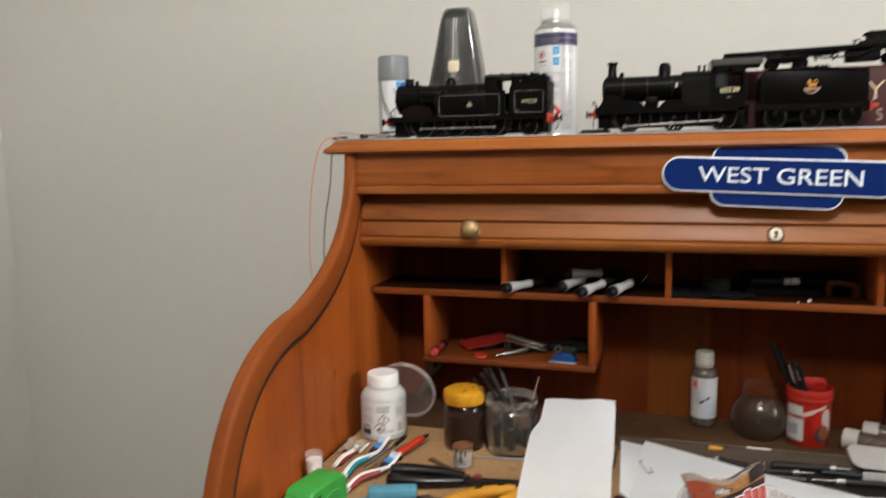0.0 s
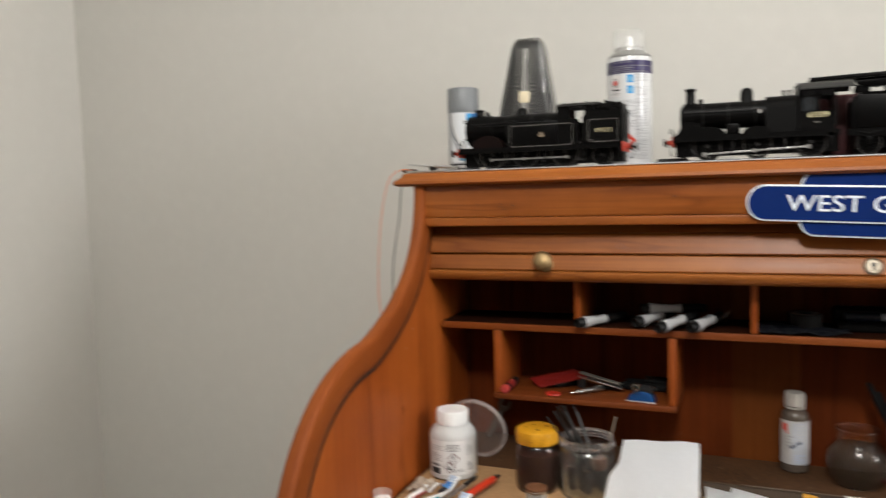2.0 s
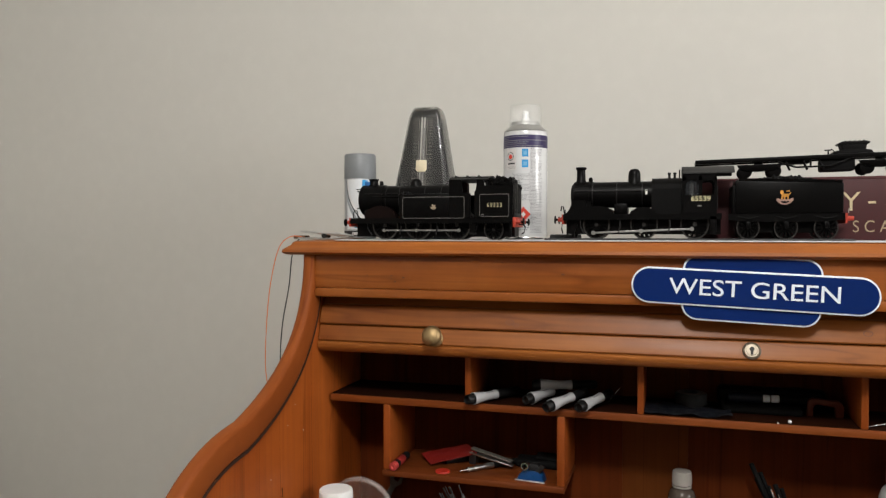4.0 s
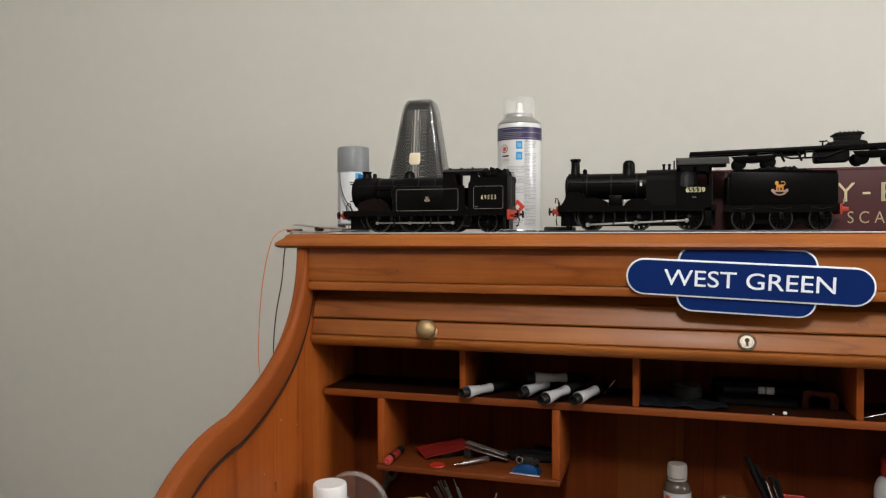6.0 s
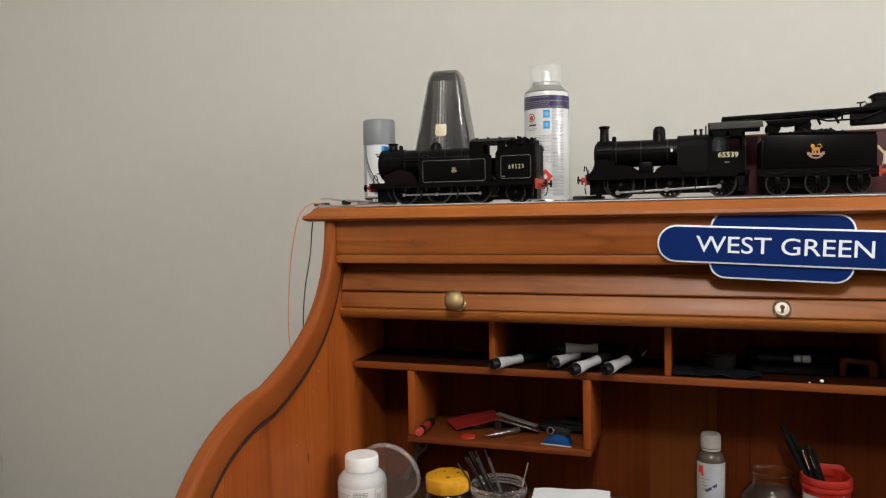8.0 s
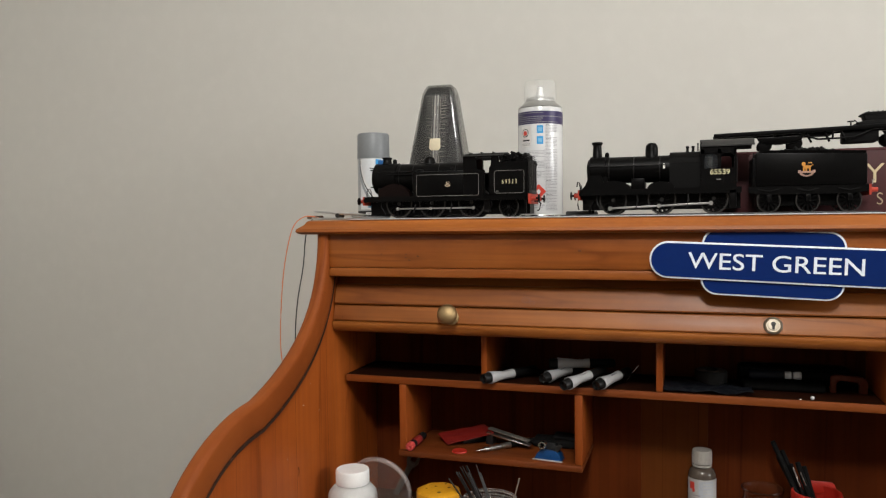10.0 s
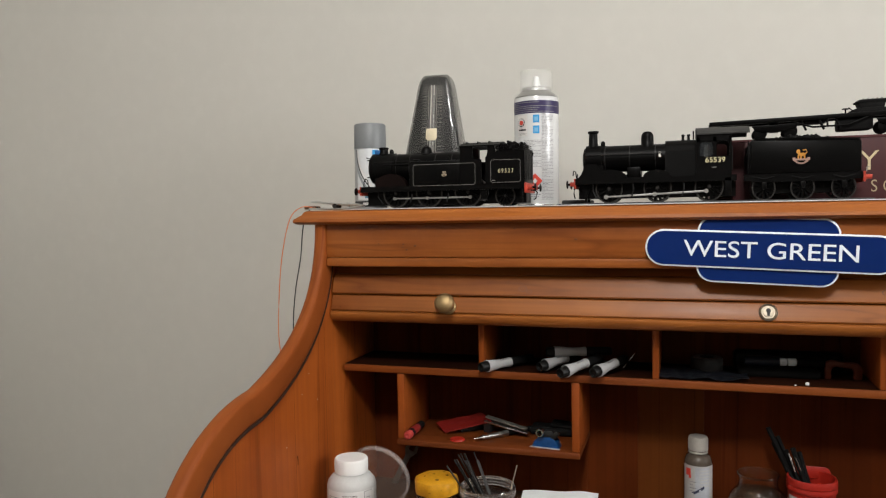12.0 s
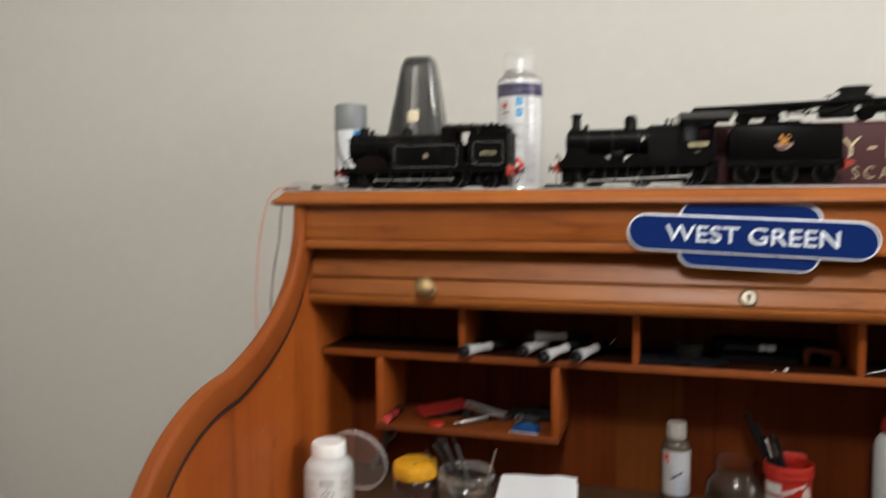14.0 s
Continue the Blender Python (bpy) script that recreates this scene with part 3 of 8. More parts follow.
# the top board: a stepped and rounded front edge, run round the ends
def moulding():
    prof = [(0.30, 1.1949), (0.003, 1.1949), (-0.001, 1.1962), (-0.004, 1.1988), (-0.0030, 1.2028), (0.002, 1.2063), (0.006, 1.2093), (0.008, 1.2128), (0.010, 1.2144), (0.013, TOP), (0.30, TOP)]
    t = bmesh.new()
    ends = []
    for s in (0, 1):
        ends.append([t.verts.new(((d if d < 0.2 else 0.0) if s == 0 else W - (d if d < 0.2 else 0.0), d, z)) for d, z in prof])
    for k in range(len(prof) - 1):
        t.faces.new((ends[0][k], ends[1][k], ends[1][k + 1], ends[0][k + 1]))
    for s in (0, 1):
        row = [t.verts.new((d if s == 0 else W - d, 0.30, z)) for d, z in prof[1:-1]]
        for k in range(len(row) - 1):
            t.faces.new((ends[s][k + 1], ends[s][k + 2], row[k + 1], row[k]))
    bmesh.ops.recalc_face_normals(t, faces=t.faces)
    return t


part("top_board", moulding(), wood_x, desk)
part("top_core", box(0.012, W - 0.012, 0.012, 0.299, 1.1955, TOP - 0.001), wood_x, desk)
part("frieze", box(0.0418, W - 0.0418, 0.0120, 0.0300, 1.1471, 1.1948, 0.0015), wood_x, desk)
part("frieze_lip", box(0.0420, W - 0.0420, 0.0090, 0.0320, 1.1339, 1.1466, 0.003), wood_x, desk)
# the raised tambour: the last two slats and the lock rail hang below the frieze
LEAN = 20.0      # degrees by which the hanging tambour leans back


def slat(outline, inset):
    """A slat of the tambour: its section in the yz plane, run between the desk's sides."""
    bm = slab(outline, W - 2 * inset)
    bmesh.ops.transform(bm, matrix=Matrix(((0, 1, 0, inset), (1, 0, 0, 0), (0, 0, 1, 0), (0, 0, 0, 1))), verts=bm.verts)
    bmesh.ops.recalc_face_normals(bm, faces=bm.faces)
    return bm


def on_rail(x, z, out=0.0):
    """A place on the leaning face of the lock rail, out metres proud of it."""
    return Vector((x, 0.0210 + (z - 1.0696) * 0.342 - out * 0.94, z + out * 0.342))


part("tambour_slat", slat([(0.0610, 1.1508), (0.0410, 1.1257), (0.0385, 1.1218), (0.0510, 1.1218), (0.0690, 1.1508)], 0.0430), wood_tambour, desk)
part("tambour_slat", slat([(0.0282, 1.0922), (0.0258, 1.0929), (0.0250, 1.0947), (0.0336, 1.1181), (0.0348, 1.1201), (0.0370, 1.1211), (0.0510, 1.1211), (0.0450, 1.0922)], 0.0430), wood_tambour, desk)
rail = part("lock_rail", slat([(0.0242, 1.0681), (0.0216, 1.0685), (0.0208, 1.0701), (0.0274, 1.0892), (0.0286, 1.0908), (0.0306, 1.0914), (0.0450, 1.0914), (0.0450, 1.0681)], 0.0425), wood_tambour, desk)
part("rail_lip", slat([(0.0280, 1.0521), (0.0246, 1.0527), (0.0212, 1.0553), (0.0188, 1.0592), (0.0176, 1.0634), (0.0184, 1.0661), (0.0210, 1.0676), (0.0470, 1.0676), (0.0470, 1.0521)], 0.0425), wood_tambour, rail)
for kx in (0.2243, W - 0.2243):
    part("knob", spun(on_rail(kx, 1.0768), on_rail(kx, 1.0768, 0.035), [(0, 0), (0.0108, 0), (0.0105, 0.002), (0.006, 0.004), (0.005, 0.010), (0.009, 0.013), (0.0135, 0.018), (0.0145, 0.022), (0.013, 0.027), (0.009, 0.0305), (0, 0.032)], 28), brass, rail, "round worn brass knob")
dent_dark = stained("dark_dents", (0.13, 0.038, 0.012), 0.7, 0, 0.3, 200, 0.1)


def dent(x, y, z, r, tilt):
    part("dent", lathe([(0, 0), (r, 0.0001), (r * 0.6, 0.0003), (0, 0.0003)], 8, m=pose(x, y, z, tilt) @ Matrix.Diagonal((1.7, 1, 1, 1))), dent_dark, desk, "small dark dent")


for mx, mz, ms in ((0.1244, 1.1665, 0.0008), (0.1616, 1.1659, 0.0010), (0.1610, 1.1619, 0.0009), (0.1666, 1.1580, 0.0012), (0.1794, 1.1636, 0.0013), (0.4039, 1.1717, 0.0015), (0.3220, 1.1864, 0.0008)):
    dent(mx, 0.0120, mz, ms, 90)
for mx, mz, ms in ((0.3358, 1.0725, 0.0024), (0.3376, 1.0755, 0.0016), (0.3036, 1.0809, 0.0009), (0.4375, 1.0740, 0.0010)):
    dent(mx, on_rail(mx, mz).y, mz, ms, 90 - LEAN)
knot_brown = stained("dark_knot", (0.17, 0.050, 0.013), 0.5, 0, 0.3, 300, 0.1)
for kx, kz, ks in ((0.3292, 1.1036, 0.0042), (0.3380, 1.1001, 0.0030), (0.7686, 1.1055, 0.0038)):
    for q, name in ((1.0, "knot"), (0.45, "knot_heart")):
        ring = lathe([(ks * q * 0.72, 0.00005), (ks * q, 0.0001), (ks * q * 0.86, 0.0002)], 18, m=pose(kx, 0.0250 + (kz - 1.0947) * 0.362, kz, 90 - LEAN, 0, 0) @ Matrix.Diagonal((1.5, 1, 1, 1)))
        part(name, ring, knot_brown, desk, "small dark ring of a knot")
lock = part("lock_plate", spun(on_rail(0.6380, 1.0794), on_rail(0.6380, 1.0794, 0.035), [(0, 0), (0.0100, 0), (0.0098, 0.0018), (0.0088, 0.003), (0.0080, 0.0022), (0.0065, 0.0022), (0.006, 0.0032), (0, 0.0034)], 32), stained("dull_nickel", (0.30, 0.26, 0.205), 0.42, 0.8, 0.1, 120, 0.05), rail, "round nickel escutcheon with keyhole")
part("plate_rim", spun(on_rail(0.6380, 1.0794), on_rail(0.6380, 1.0794, 0.035), [(0.0099, 0), (0.0112, 0), (0.0111, 0.0012), (0.0105, 0.0020), (0.0099, 0.0016), (0.0099, 0)], 32), stained("tarnished_edge", (0.22, 0.19, 0.155), 0.42, 0.8, 0.3, 160, 0.1), lock, "tarnished nickel rim")
key = rod((0, -0.0030, 0.0016), (0, -0.0042, 0.0016), 0.0029)
box(-0.0015, 0.0015, -0.0042, -0.0030, -0.0050, 0.0014, bm=key)
bmesh.ops.transform(key, matrix=pose(*on_rail(0.6380, 1.0794), -LEAN), verts=key.verts)
part("keyhole", key, ink, lock)

# backboard of upright boards, one of them paler and more golden
edges = [0.0445, 0.236, 0.396, 0.472, 0.566, 0.694, 0.842, 1.010, 1.158]
edges = [q for q in edges if q < W - 0.09] + [W - 0.0445]
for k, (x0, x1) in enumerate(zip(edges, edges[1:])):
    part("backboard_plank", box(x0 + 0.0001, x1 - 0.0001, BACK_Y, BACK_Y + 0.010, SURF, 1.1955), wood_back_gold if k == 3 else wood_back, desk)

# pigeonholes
# near-black wood: the shade on the pigeonhole floor is put into its colour
part("shelf", box(0.0445, W - 0.0445, SHELF_Y + 0.0055, BACK_Y - 0.0005, 0.9718, 0.9818), wood("shaded_shelf_wood", 0, 1, (0.030, 0.0076, 0.0022), (0.015, 0.0040, 0.0014), rough=0.7, coat=0.0, spec=0.06), desk)
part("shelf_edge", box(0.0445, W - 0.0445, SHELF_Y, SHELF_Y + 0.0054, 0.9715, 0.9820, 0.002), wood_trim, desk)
for dx in (0.2615, 0.5025, W - 0.5025):
    part("divider", box(dx - 0.0044, dx + 0.0044, SHELF_Y + 0.002, BACK_Y - 0.0005, 0.9822, 1.120, 0.0015), wood_z, desk)
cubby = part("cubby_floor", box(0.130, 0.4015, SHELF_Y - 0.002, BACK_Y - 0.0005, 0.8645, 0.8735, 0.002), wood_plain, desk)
for dx in (0.1365, 0.3955):
    part("cubby_side", box(dx - 0.0055, dx + 0.0055, SHELF_Y + 0.001, BACK_Y - 0.0005, 0.8737, 0.9713, 0.0015), wood_z, desk)

# writing surface, front edge and the plain body below
part("writing_surface", box(0.0445, W - 0.0445, -0.400, BACK_Y + 0.01, SURF - 0.025, SURF, 0.001), dusty_brown, desk, "dusty brown worn writing surface")
part("front_edge", box(0.0, W, -0.445, -0.4005, SURF - 0.030, SURF + 0.001, 0.007, 3), wood_x, desk)
for px0, px1 in ((0.03, 0.42), (W - 0.42, W - 0.03)):
    part("pedestal", box(px0, px1, -0.400, 0.29, 0.0, SURF - 0.031, 0.004), wood_z, desk)

# ---- on top of the desk ----
LINER = TOP + 0.0016
liner = part("shelf_liner", box(0.074, W - 0.02, 0.010, 0.285, TOP, LINER, 0.0005, 1), stained("grubby_foam_board", (0.56, 0.56, 0.57), 0.75, 0, 0.06, 40, 0.1))
tagged(liner, "thin white foam board lying on the top of the desk", "shelf liner")


def wheel(r, width, spokes, parent, x, y, crank=False):
    """A spoked wheel with its axis along y, all in one connected casting."""
    t = bmesh.new()
    n = 2 * spokes
    ring = lambda q: [t.verts.new((q * math.cos(TAU * (k + 0.5) / n), 0, q * math.sin(TAU * (k + 0.5) / n))) for k in range(n)]
    hub, inner, outer = ring(r * 0.22), ring(r * 0.82), ring(r * 0.90)
    faces = [t.faces.new(hub)]
    for k in range(n):
        q = (k + 1) % n
        faces.append(t.faces.new((inner[k], inner[q], outer[q], outer[k])))
        if k % 2:
            faces.append(t.faces.new((hub[k], hub[q], inner[q], inner[k])))
    got = bmesh.ops.extrude_face_region(t, geom=faces)
    bmesh.ops.translate(t, verts=[v for v in got["geom"] if isinstance(v, bmesh.types.BMVert)], vec=(0, width * 0.8, 0))
    bmesh.ops.recalc_face_normals(t, faces=t.faces)
    bmesh.ops.translate(t, verts=t.verts, vec=(x, y - width * 0.4, r))
    ob = part("wheel", t, loco_black, parent)
    m = Matrix.Translation((x, y, r)) @ pose(0, 0, 0, 90)
    tyre = lathe([(r * 0.90, -width / 2), (r, -width / 2), (r, width / 2), (r * 0.90, width / 2), (r * 0.90, -width / 2)], 36, m=m)
    part("tyre", tyre, tyre_black, ob, "dark worn steel tyre")
    part("axle_end", lathe([(0, -width * 0.8), (r * 0.11, -width * 0.8), (r * 0.14, -width * 0.5), (r * 0.14, width * 0.6), (0, width * 0.6)], 14, m=Matrix.Translation((x, y, r)) @ pose(0, 0, 0, -90)), dark_steel, ob)
    return ob


def buffer(x, y, z, way, parent):
    bm = rod((x, y, z), (x + way * 0.006, y, z), 0.0032, 0.0026, 14)
    ob = part("buffer", bm, buffer_red, parent, "red buffer stock")
    part("buffer_head", spun((x + way * 0.0055, y, z), (x + way * 0.02, y, z), [(0, 0), (0.0014, 0), (0.0014, 0.0035), (0.0050, 0.0037), (0.0048, 0.0050), (0.003, 0.0056), (0, 0.0058)], 16), loco_black, ob)


def crest(x, y, z, s, parent, gilt, pale):
    """A small gilt lion over a pale wheel and scroll, in plain strokes."""
    bm = bmesh.new()
    m = Matrix.Translation((0, y - 0.0003, 0))
    slab(rounded(s * 0.40, s * 0.17, s * 0.08, 4, x + s * 0.02, z + s * 0.16), 0.0003, bm=bm, m=m)
    slab(rounded(s * 0.20, s * 0.22, s * 0.09, 4, x - s * 0.17, z + s * 0.32), 0.0003, bm=bm, m=m)
    for dx, h in ((-0.16, 0.26), (-0.02, 0.20), (0.17, 0.24)):
        slab(rounded(s * 0.085, s * h, s * 0.03, 2, x + s * dx, z + s * 0.02), 0.0003, bm=bm, m=m)
    sweep([(x + s * 0.20, y - 0.0002, z + s * 0.18), (x + s * 0.32, y - 0.0002, z + s * 0.28), (x + s * 0.24, y - 0.0002, z + s * 0.40), (x + s * 0.08, y - 0.0002, z + s * 0.38)], s * 0.035, 6, bm=bm)
    ob = part("crest", bm, gilt, parent, "small lion crest")
    bm = bmesh.new()
    for k in range(11):
        a = radians(190 + 16 * k)
        slab(rounded(s * 0.15, s * 0.085, s * 0.03, 2, x + s * 0.40 * math.cos(a), z + s * 0.02 + s * 0.40 * math.sin(a) * 0.85), 0.0003, bm=bm, m=m)
    part("crest_wheel", bm, pale, ob, "pale wheel rim")
    part("crest_scroll", slab(rounded(s * 0.95, s * 0.10, s * 0.04, 3, x, z - s * 0.11), 0.0003, m=Matrix.Translation((0, y - 0.0006, 0))), pale, ob)


def lined_panel(x0, x1, z0, z1, y, parent, w=0.0005):
    bm = bmesh.new()
    o, i = rounded(x1 - x0, z1 - z0, 0.003, 4, (x0 + x1) / 2, (z0 + z1) / 2), rounded(x1 - x0 - 2 * w, z1 - z0 - 2 * w, 0.003 - w, 4, (x0 + x1) / 2, (z0 + z1) / 2)
    a, b = [bm.verts.new((p, y, q)) for p, q in o], [bm.verts.new((p, y, q)) for p, q in i]
    for k in range(len(a)):
        bm.faces.new((a[k], a[(k + 1) % len(a)], b[(k + 1) % len(a)], b[k]))
    return part("lining", bm, lining, parent, "thin pale lining")


def letters(text, x, y, z, w, h, material, parent, name="number", weight=0.0):
    bm = lettering(text, w, h, 0.0003, weight)
    bmesh.ops.translate(bm, verts=bm.verts, vec=(x, y, z))
    return part(name, bm, material, parent)


def coal(x0, x1, y0, y1, z0, z1, count, seed):
    rnd, bm = random.Random(seed), bmesh.new()
    for _ in range(count):
        t = bmesh.new()
        bmesh.ops.create_icosphere(t, subdivisions=1, radius=rnd.uniform(0.0016, 0.0034))
        u, v = rnd.random(), rnd.random()
        top = z1 - (abs(u - 0.5) * 2) ** 3 * (z1 - z0) * 0.55
        merge(bm, t, Matrix.Translation((x0 + u * (x1 - x0), y0 + v * (y1 - y0), rnd.uniform(z0, top))) @ pose(0, 0, 0, rnd.uniform(0, 360), rnd.uniform(0, 360)) @ Matrix.Diagonal((1.3, 1, 0.8, 1)))
    return bm


# -- tank engine: smokebox to the left, half width 30 mm --
tank = thing("model_tank_locomotive", 0.0835, 0.048, LINER, "black model tank locomotive with thin pale lining, numbered 69523", "model train")
tank.matrix_world = pose(0.0835, 0.048, LINER) @ Matrix.Diagonal((1.02, 1, 1.072, 1))
HW = 0.029
part("frames", box(0.016, 0.246, -0.014, 0.014, 0.004, 0.026), loco_black, tank)
foot = slab([(0.012, 0.0255), (0.2462, 0.0255), (0.2462, 0.029), (0.012, 0.029)], 0.058, m=Matrix.Translation((0, -HW, 0)))
box(0.010, 0.2462, -HW, -HW + 0.002, 0.0215, 0.0262, bm=foot)
box(0.010, 0.2462, HW - 0.002, HW, 0.0215, 0.0262, bm=foot)
part("running_plate", foot, loco_black, tank)
part("boiler", spun((0.0185, 0, 0.0540), (1, 0, 0.0540), [(0, 0), (0.012, 0.0005), (0.0185, 0.002), (0.0205, 0.0025), (0.0205, 0.0365), (0.0192, 0.0370), (0.0192, 0.139), (0, 0.139)], 36), loco_black, tank)
part("smokebox_door", spun((0.0190, 0, 0.0540), (-1, 0, 0.0540), [(0.0165, -0.001), (0.0155, 0.001), (0.010, 0.0028), (0, 0.0035)], 28), loco_soot, tank)
part("smokebox_saddle", box(0.026, 0.054, -0.016, 0.016, 0.0285, 0.045, 0.004), loco_black, tank)
part("chimney", lathe([(0.0090, -0.001), (0.0066, 0.002), (0.0060, 0.0065), (0.0070, 0.0075), (0.0072, 0.0092), (0.0052, 0.0095), (0.0046, 0.002)], 24, m=Matrix.Translation((0.0360, 0, 0.0735))), loco_black, tank)
part("vent", lathe([(0.003, 0), (0.003, 0.005), (0.0018, 0.007), (0, 0.0072)], 12, m=Matrix.Translation((0.048, 0, 0.0730))), loco_black, tank)
part("dome", lathe([(0.0105, -0.003), (0.0088, 0.0005), (0.0080, 0.004), (0.0068, 0.0075), (0.004, 0.0100), (0, 0.0108)], 28, m=Matrix.Translation((0.1005, 0, 0.0722))), loco_black, tank)
bm = rod((0.088, -0.0165, 0.0715), (0.112, -0.0165, 0.0715), 0.0006, n=6)
rod((0.03, -0.0195, 0.0620), (0.086, -0.0195, 0.0620), 0.0006, n=6, bm=bm)
part("handrail", bm, band_black, tank)
for bx in (0.0400, 0.0600, 0.0800, 0.1180, 0.1420):
    part("boiler_band", spun((bx, 0, 0.0540), (1, 0, 0.0540), [(0.0191, 0), (0.0196, 0.0002), (0.0196, 0.0010), (0.0191, 0.0012)], 36), band_black, tank)
for bx in (0.085, 0.138, 0.1905):
    part("brake_hanger", sweep([(bx, -0.0235, 0.0255), (bx + 0.0015, -0.0235, 0.016), (bx - 0.001, -0.0235, 0.007)], 0.0011, 6), band_black, tank)
for bx, way in ((0.036, 1), (0.196, -1)):
    part("sand_pipe", sweep([(bx, -0.0240, 0.0255), (bx, -0.0240, 0.0150), (bx + way * 0.006, -0.0225, 0.0060)], 0.0007, 6), band_black, tank)
part("cab_step", box(0.186, 0.1955, -HW, -HW + 0.004, 0.0075, 0.0095, 0.0003, 1), band_black, tank)
part("cab_step_hanger", box(0.1865, 0.195, -HW + 0.001, -HW + 0.002, 0.0095, 0.0255), loco_black, tank)
part("tank_filler", lathe([(0.005, 0), (0.005, 0.0022), (0.004, 0.003), (0, 0.0032)], 18, m=Matrix.Translation((0.094, -0.0225, 0.0606))), loco_black, tank)
for s in (-1, 1):
    y0, y1 = sorted((s * HW, s * 0.017))
    side = slab([(0.0845, 0.0280), (0.1575, 0.0280), (0.1575, 0.0605), (0.0845, 0.0605)], y1 - y0, 0.001, m=Matrix.Translation((0, y0, 0)))
    part("side_tank", side, loco_black, tank)
    spl = slab([(0.034, 0.0285)] + [(0.056 - 0.024 * math.cos(radians(a)), 0.0285 + 0.017 * math.sin(radians(a))) for a in range(10, 171, 20)] + [(0.080, 0.0285)], 0.010, m=Matrix.Translation((0, -HW + 0.001 if s < 0 else HW - 0.011, 0)))
    part("splasher", spl, stained("dull_brown_black", (0.0060, 0.0026, 0.0022), 0.5, 0, 0.4, 150, 0.1, spec=0.08) if s < 0 else loco_black, tank)
    # cab and bunker sides, with the doorway between
    cab = slab([(0.1580, 0.0280), (0.1880, 0.0280), (0.1880, 0.0600), (0.1770, 0.0615), (0.1755, 0.0770), (0.158, 0.0770)] if s < 0 else [(0.1580, 0.0280), (0.1880, 0.0280), (0.1880, 0.0600), (0.158, 0.0605)], 0.0015, m=Matrix.Translation((0, s * HW - (0.0015 if s > 0 else 0), 0)))
    part("cab_side", cab, loco_black, tank)
    bunk = slab([(0.1935, 0.0280), (0.2460, 0.0280), (0.2470, 0.070), (0.2080, 0.070), (0.2060, 0.0770), (0.1970, 0.0770), (0.1960, 0.066), (0.1935, 0.062)], 0.0015, m=Matrix.Translation((0, s * HW - (0.0015 if s > 0 else 0), 0)))
    part("bunker_side", bunk, loco_black, tank)
part("cab_interior", box(0.1615, 0.1755, 0.004, 0.014, 0.0285, 0.0765, 0.002), stained("dark_red_cab_inside", (0.030, 0.0065, 0.0045), 0.6, 0, 0.3, 90, 0.1), tank, "dark red fittings inside the cab")
part("door_dart", rod((0.0160, 0, 0.0540), (0.0120, 0, 0.0540), 0.0010, n=8), loco_black, tank)
for q in (0.0425, 0.0655):
    part("door_hinge", box(0.0150, 0.0190, -0.013, 0.004, q - 0.0008, q + 0.0008, 0.0003, 1), loco_black, tank)
part("door_handrail", sweep([(0.0165, -0.012, 0.0680), (0.0135, -0.011, 0.0690), (0.0135, 0.011, 0.0690), (0.0165, 0.012, 0.0680)], 0.0006, 6), loco_black, tank)
for q in (0.0350, 0.0600, 0.0820):
    part("handrail_knob", rod((q, -0.0172, 0.0620), (q, -0.0203, 0.0620), 0.0010, n=8), loco_black, tank)
for q in (0.1640, 0.1800, 0.1960):
    part("roof_rib", box(q, q + 0.0008, -0.020, 0.020, 0.0800, 0.0838), loco_black, tank)
for s in (-1, 1):
    part("rain_strip", box(0.160, 0.211, s * 0.0215 - 0.0005, s * 0.0215 + 0.0005, 0.0796, 0.0812), loco_black, tank)
for q in (-0.018, -0.006, 0.006, 0.018):
    part("bunker_bar", box(0.2472, 0.2480, q - 0.0006, q + 0.0006, 0.034, 0.072), band_black, tank)
part("tank_vent", lathe([(0.0016, 0), (0.0016, 0.0040), (0.0008, 0.0050), (0, 0.0050)], 10, m=Matrix.Translation((0.1400, -0.0235, 0.0606))), loco_black, tank)
part("ejector_pipe", sweep([(0.0420, -0.0200, 0.0575), (0.0840, -0.0200, 0.0575)], 0.0011, 8), loco_black, tank)
part("cab_front", box(0.1585, 0.1605, -HW + 0.002, HW - 0.002, 0.0285, 0.080), loco_black, tank)
part("bunker_back", box(0.2455, 0.2472, -HW + 0.0015, HW - 0.0015, 0.0285, 0.073, 0.0005), loco_black, tank)
part("bunker_front", box(0.2085, 0.2098, -HW + 0.0015, HW - 0.0015, 0.0285, 0.076), loco_black, tank)
arc = [(-0.0305 + 0.061 * k / 12, 0.0765 + 0.0058 * (1 - (2 * k / 12 - 1) ** 2)) for k in range(13)]
roof = slab(arc + [(a, z + 0.0014) for a, z in reversed(arc)], 0.055, m=Matrix(((0, 1, 0, 0.1580), (1, 0, 0, 0), (0, 0, 1, 0), (0, 0, 0, 1))))
bmesh.ops.recalc_face_normals(roof, faces=roof.faces)
part("cab_roof", roof, loco_black, tank)
part("coal_load", coal(0.2105, 0.2455, -0.025, 0.025, 0.066, 0.0815, 210, 3), loco_soot, tank, "heap of black coal")
for q in (0.073, 0.0755, 0.078):
    rails = rod((0.210, -HW + 0.001, q), (0.245, -HW + 0.001, q), 0.0005, n=6)
    rod((0.245, -HW + 0.001, q), (0.245, HW - 0.001, q), 0.0005, n=6, bm=rails)
    part("coal_rail", rails, loco_black, tank)
lined_panel(0.0905, 0.1795, 0.0282, 0.0562, -HW - 0.0003, tank, 0.00042)
lined_panel(0.2008, 0.2413, 0.0300, 0.0588, -HW - 0.0003, tank, 0.00042)
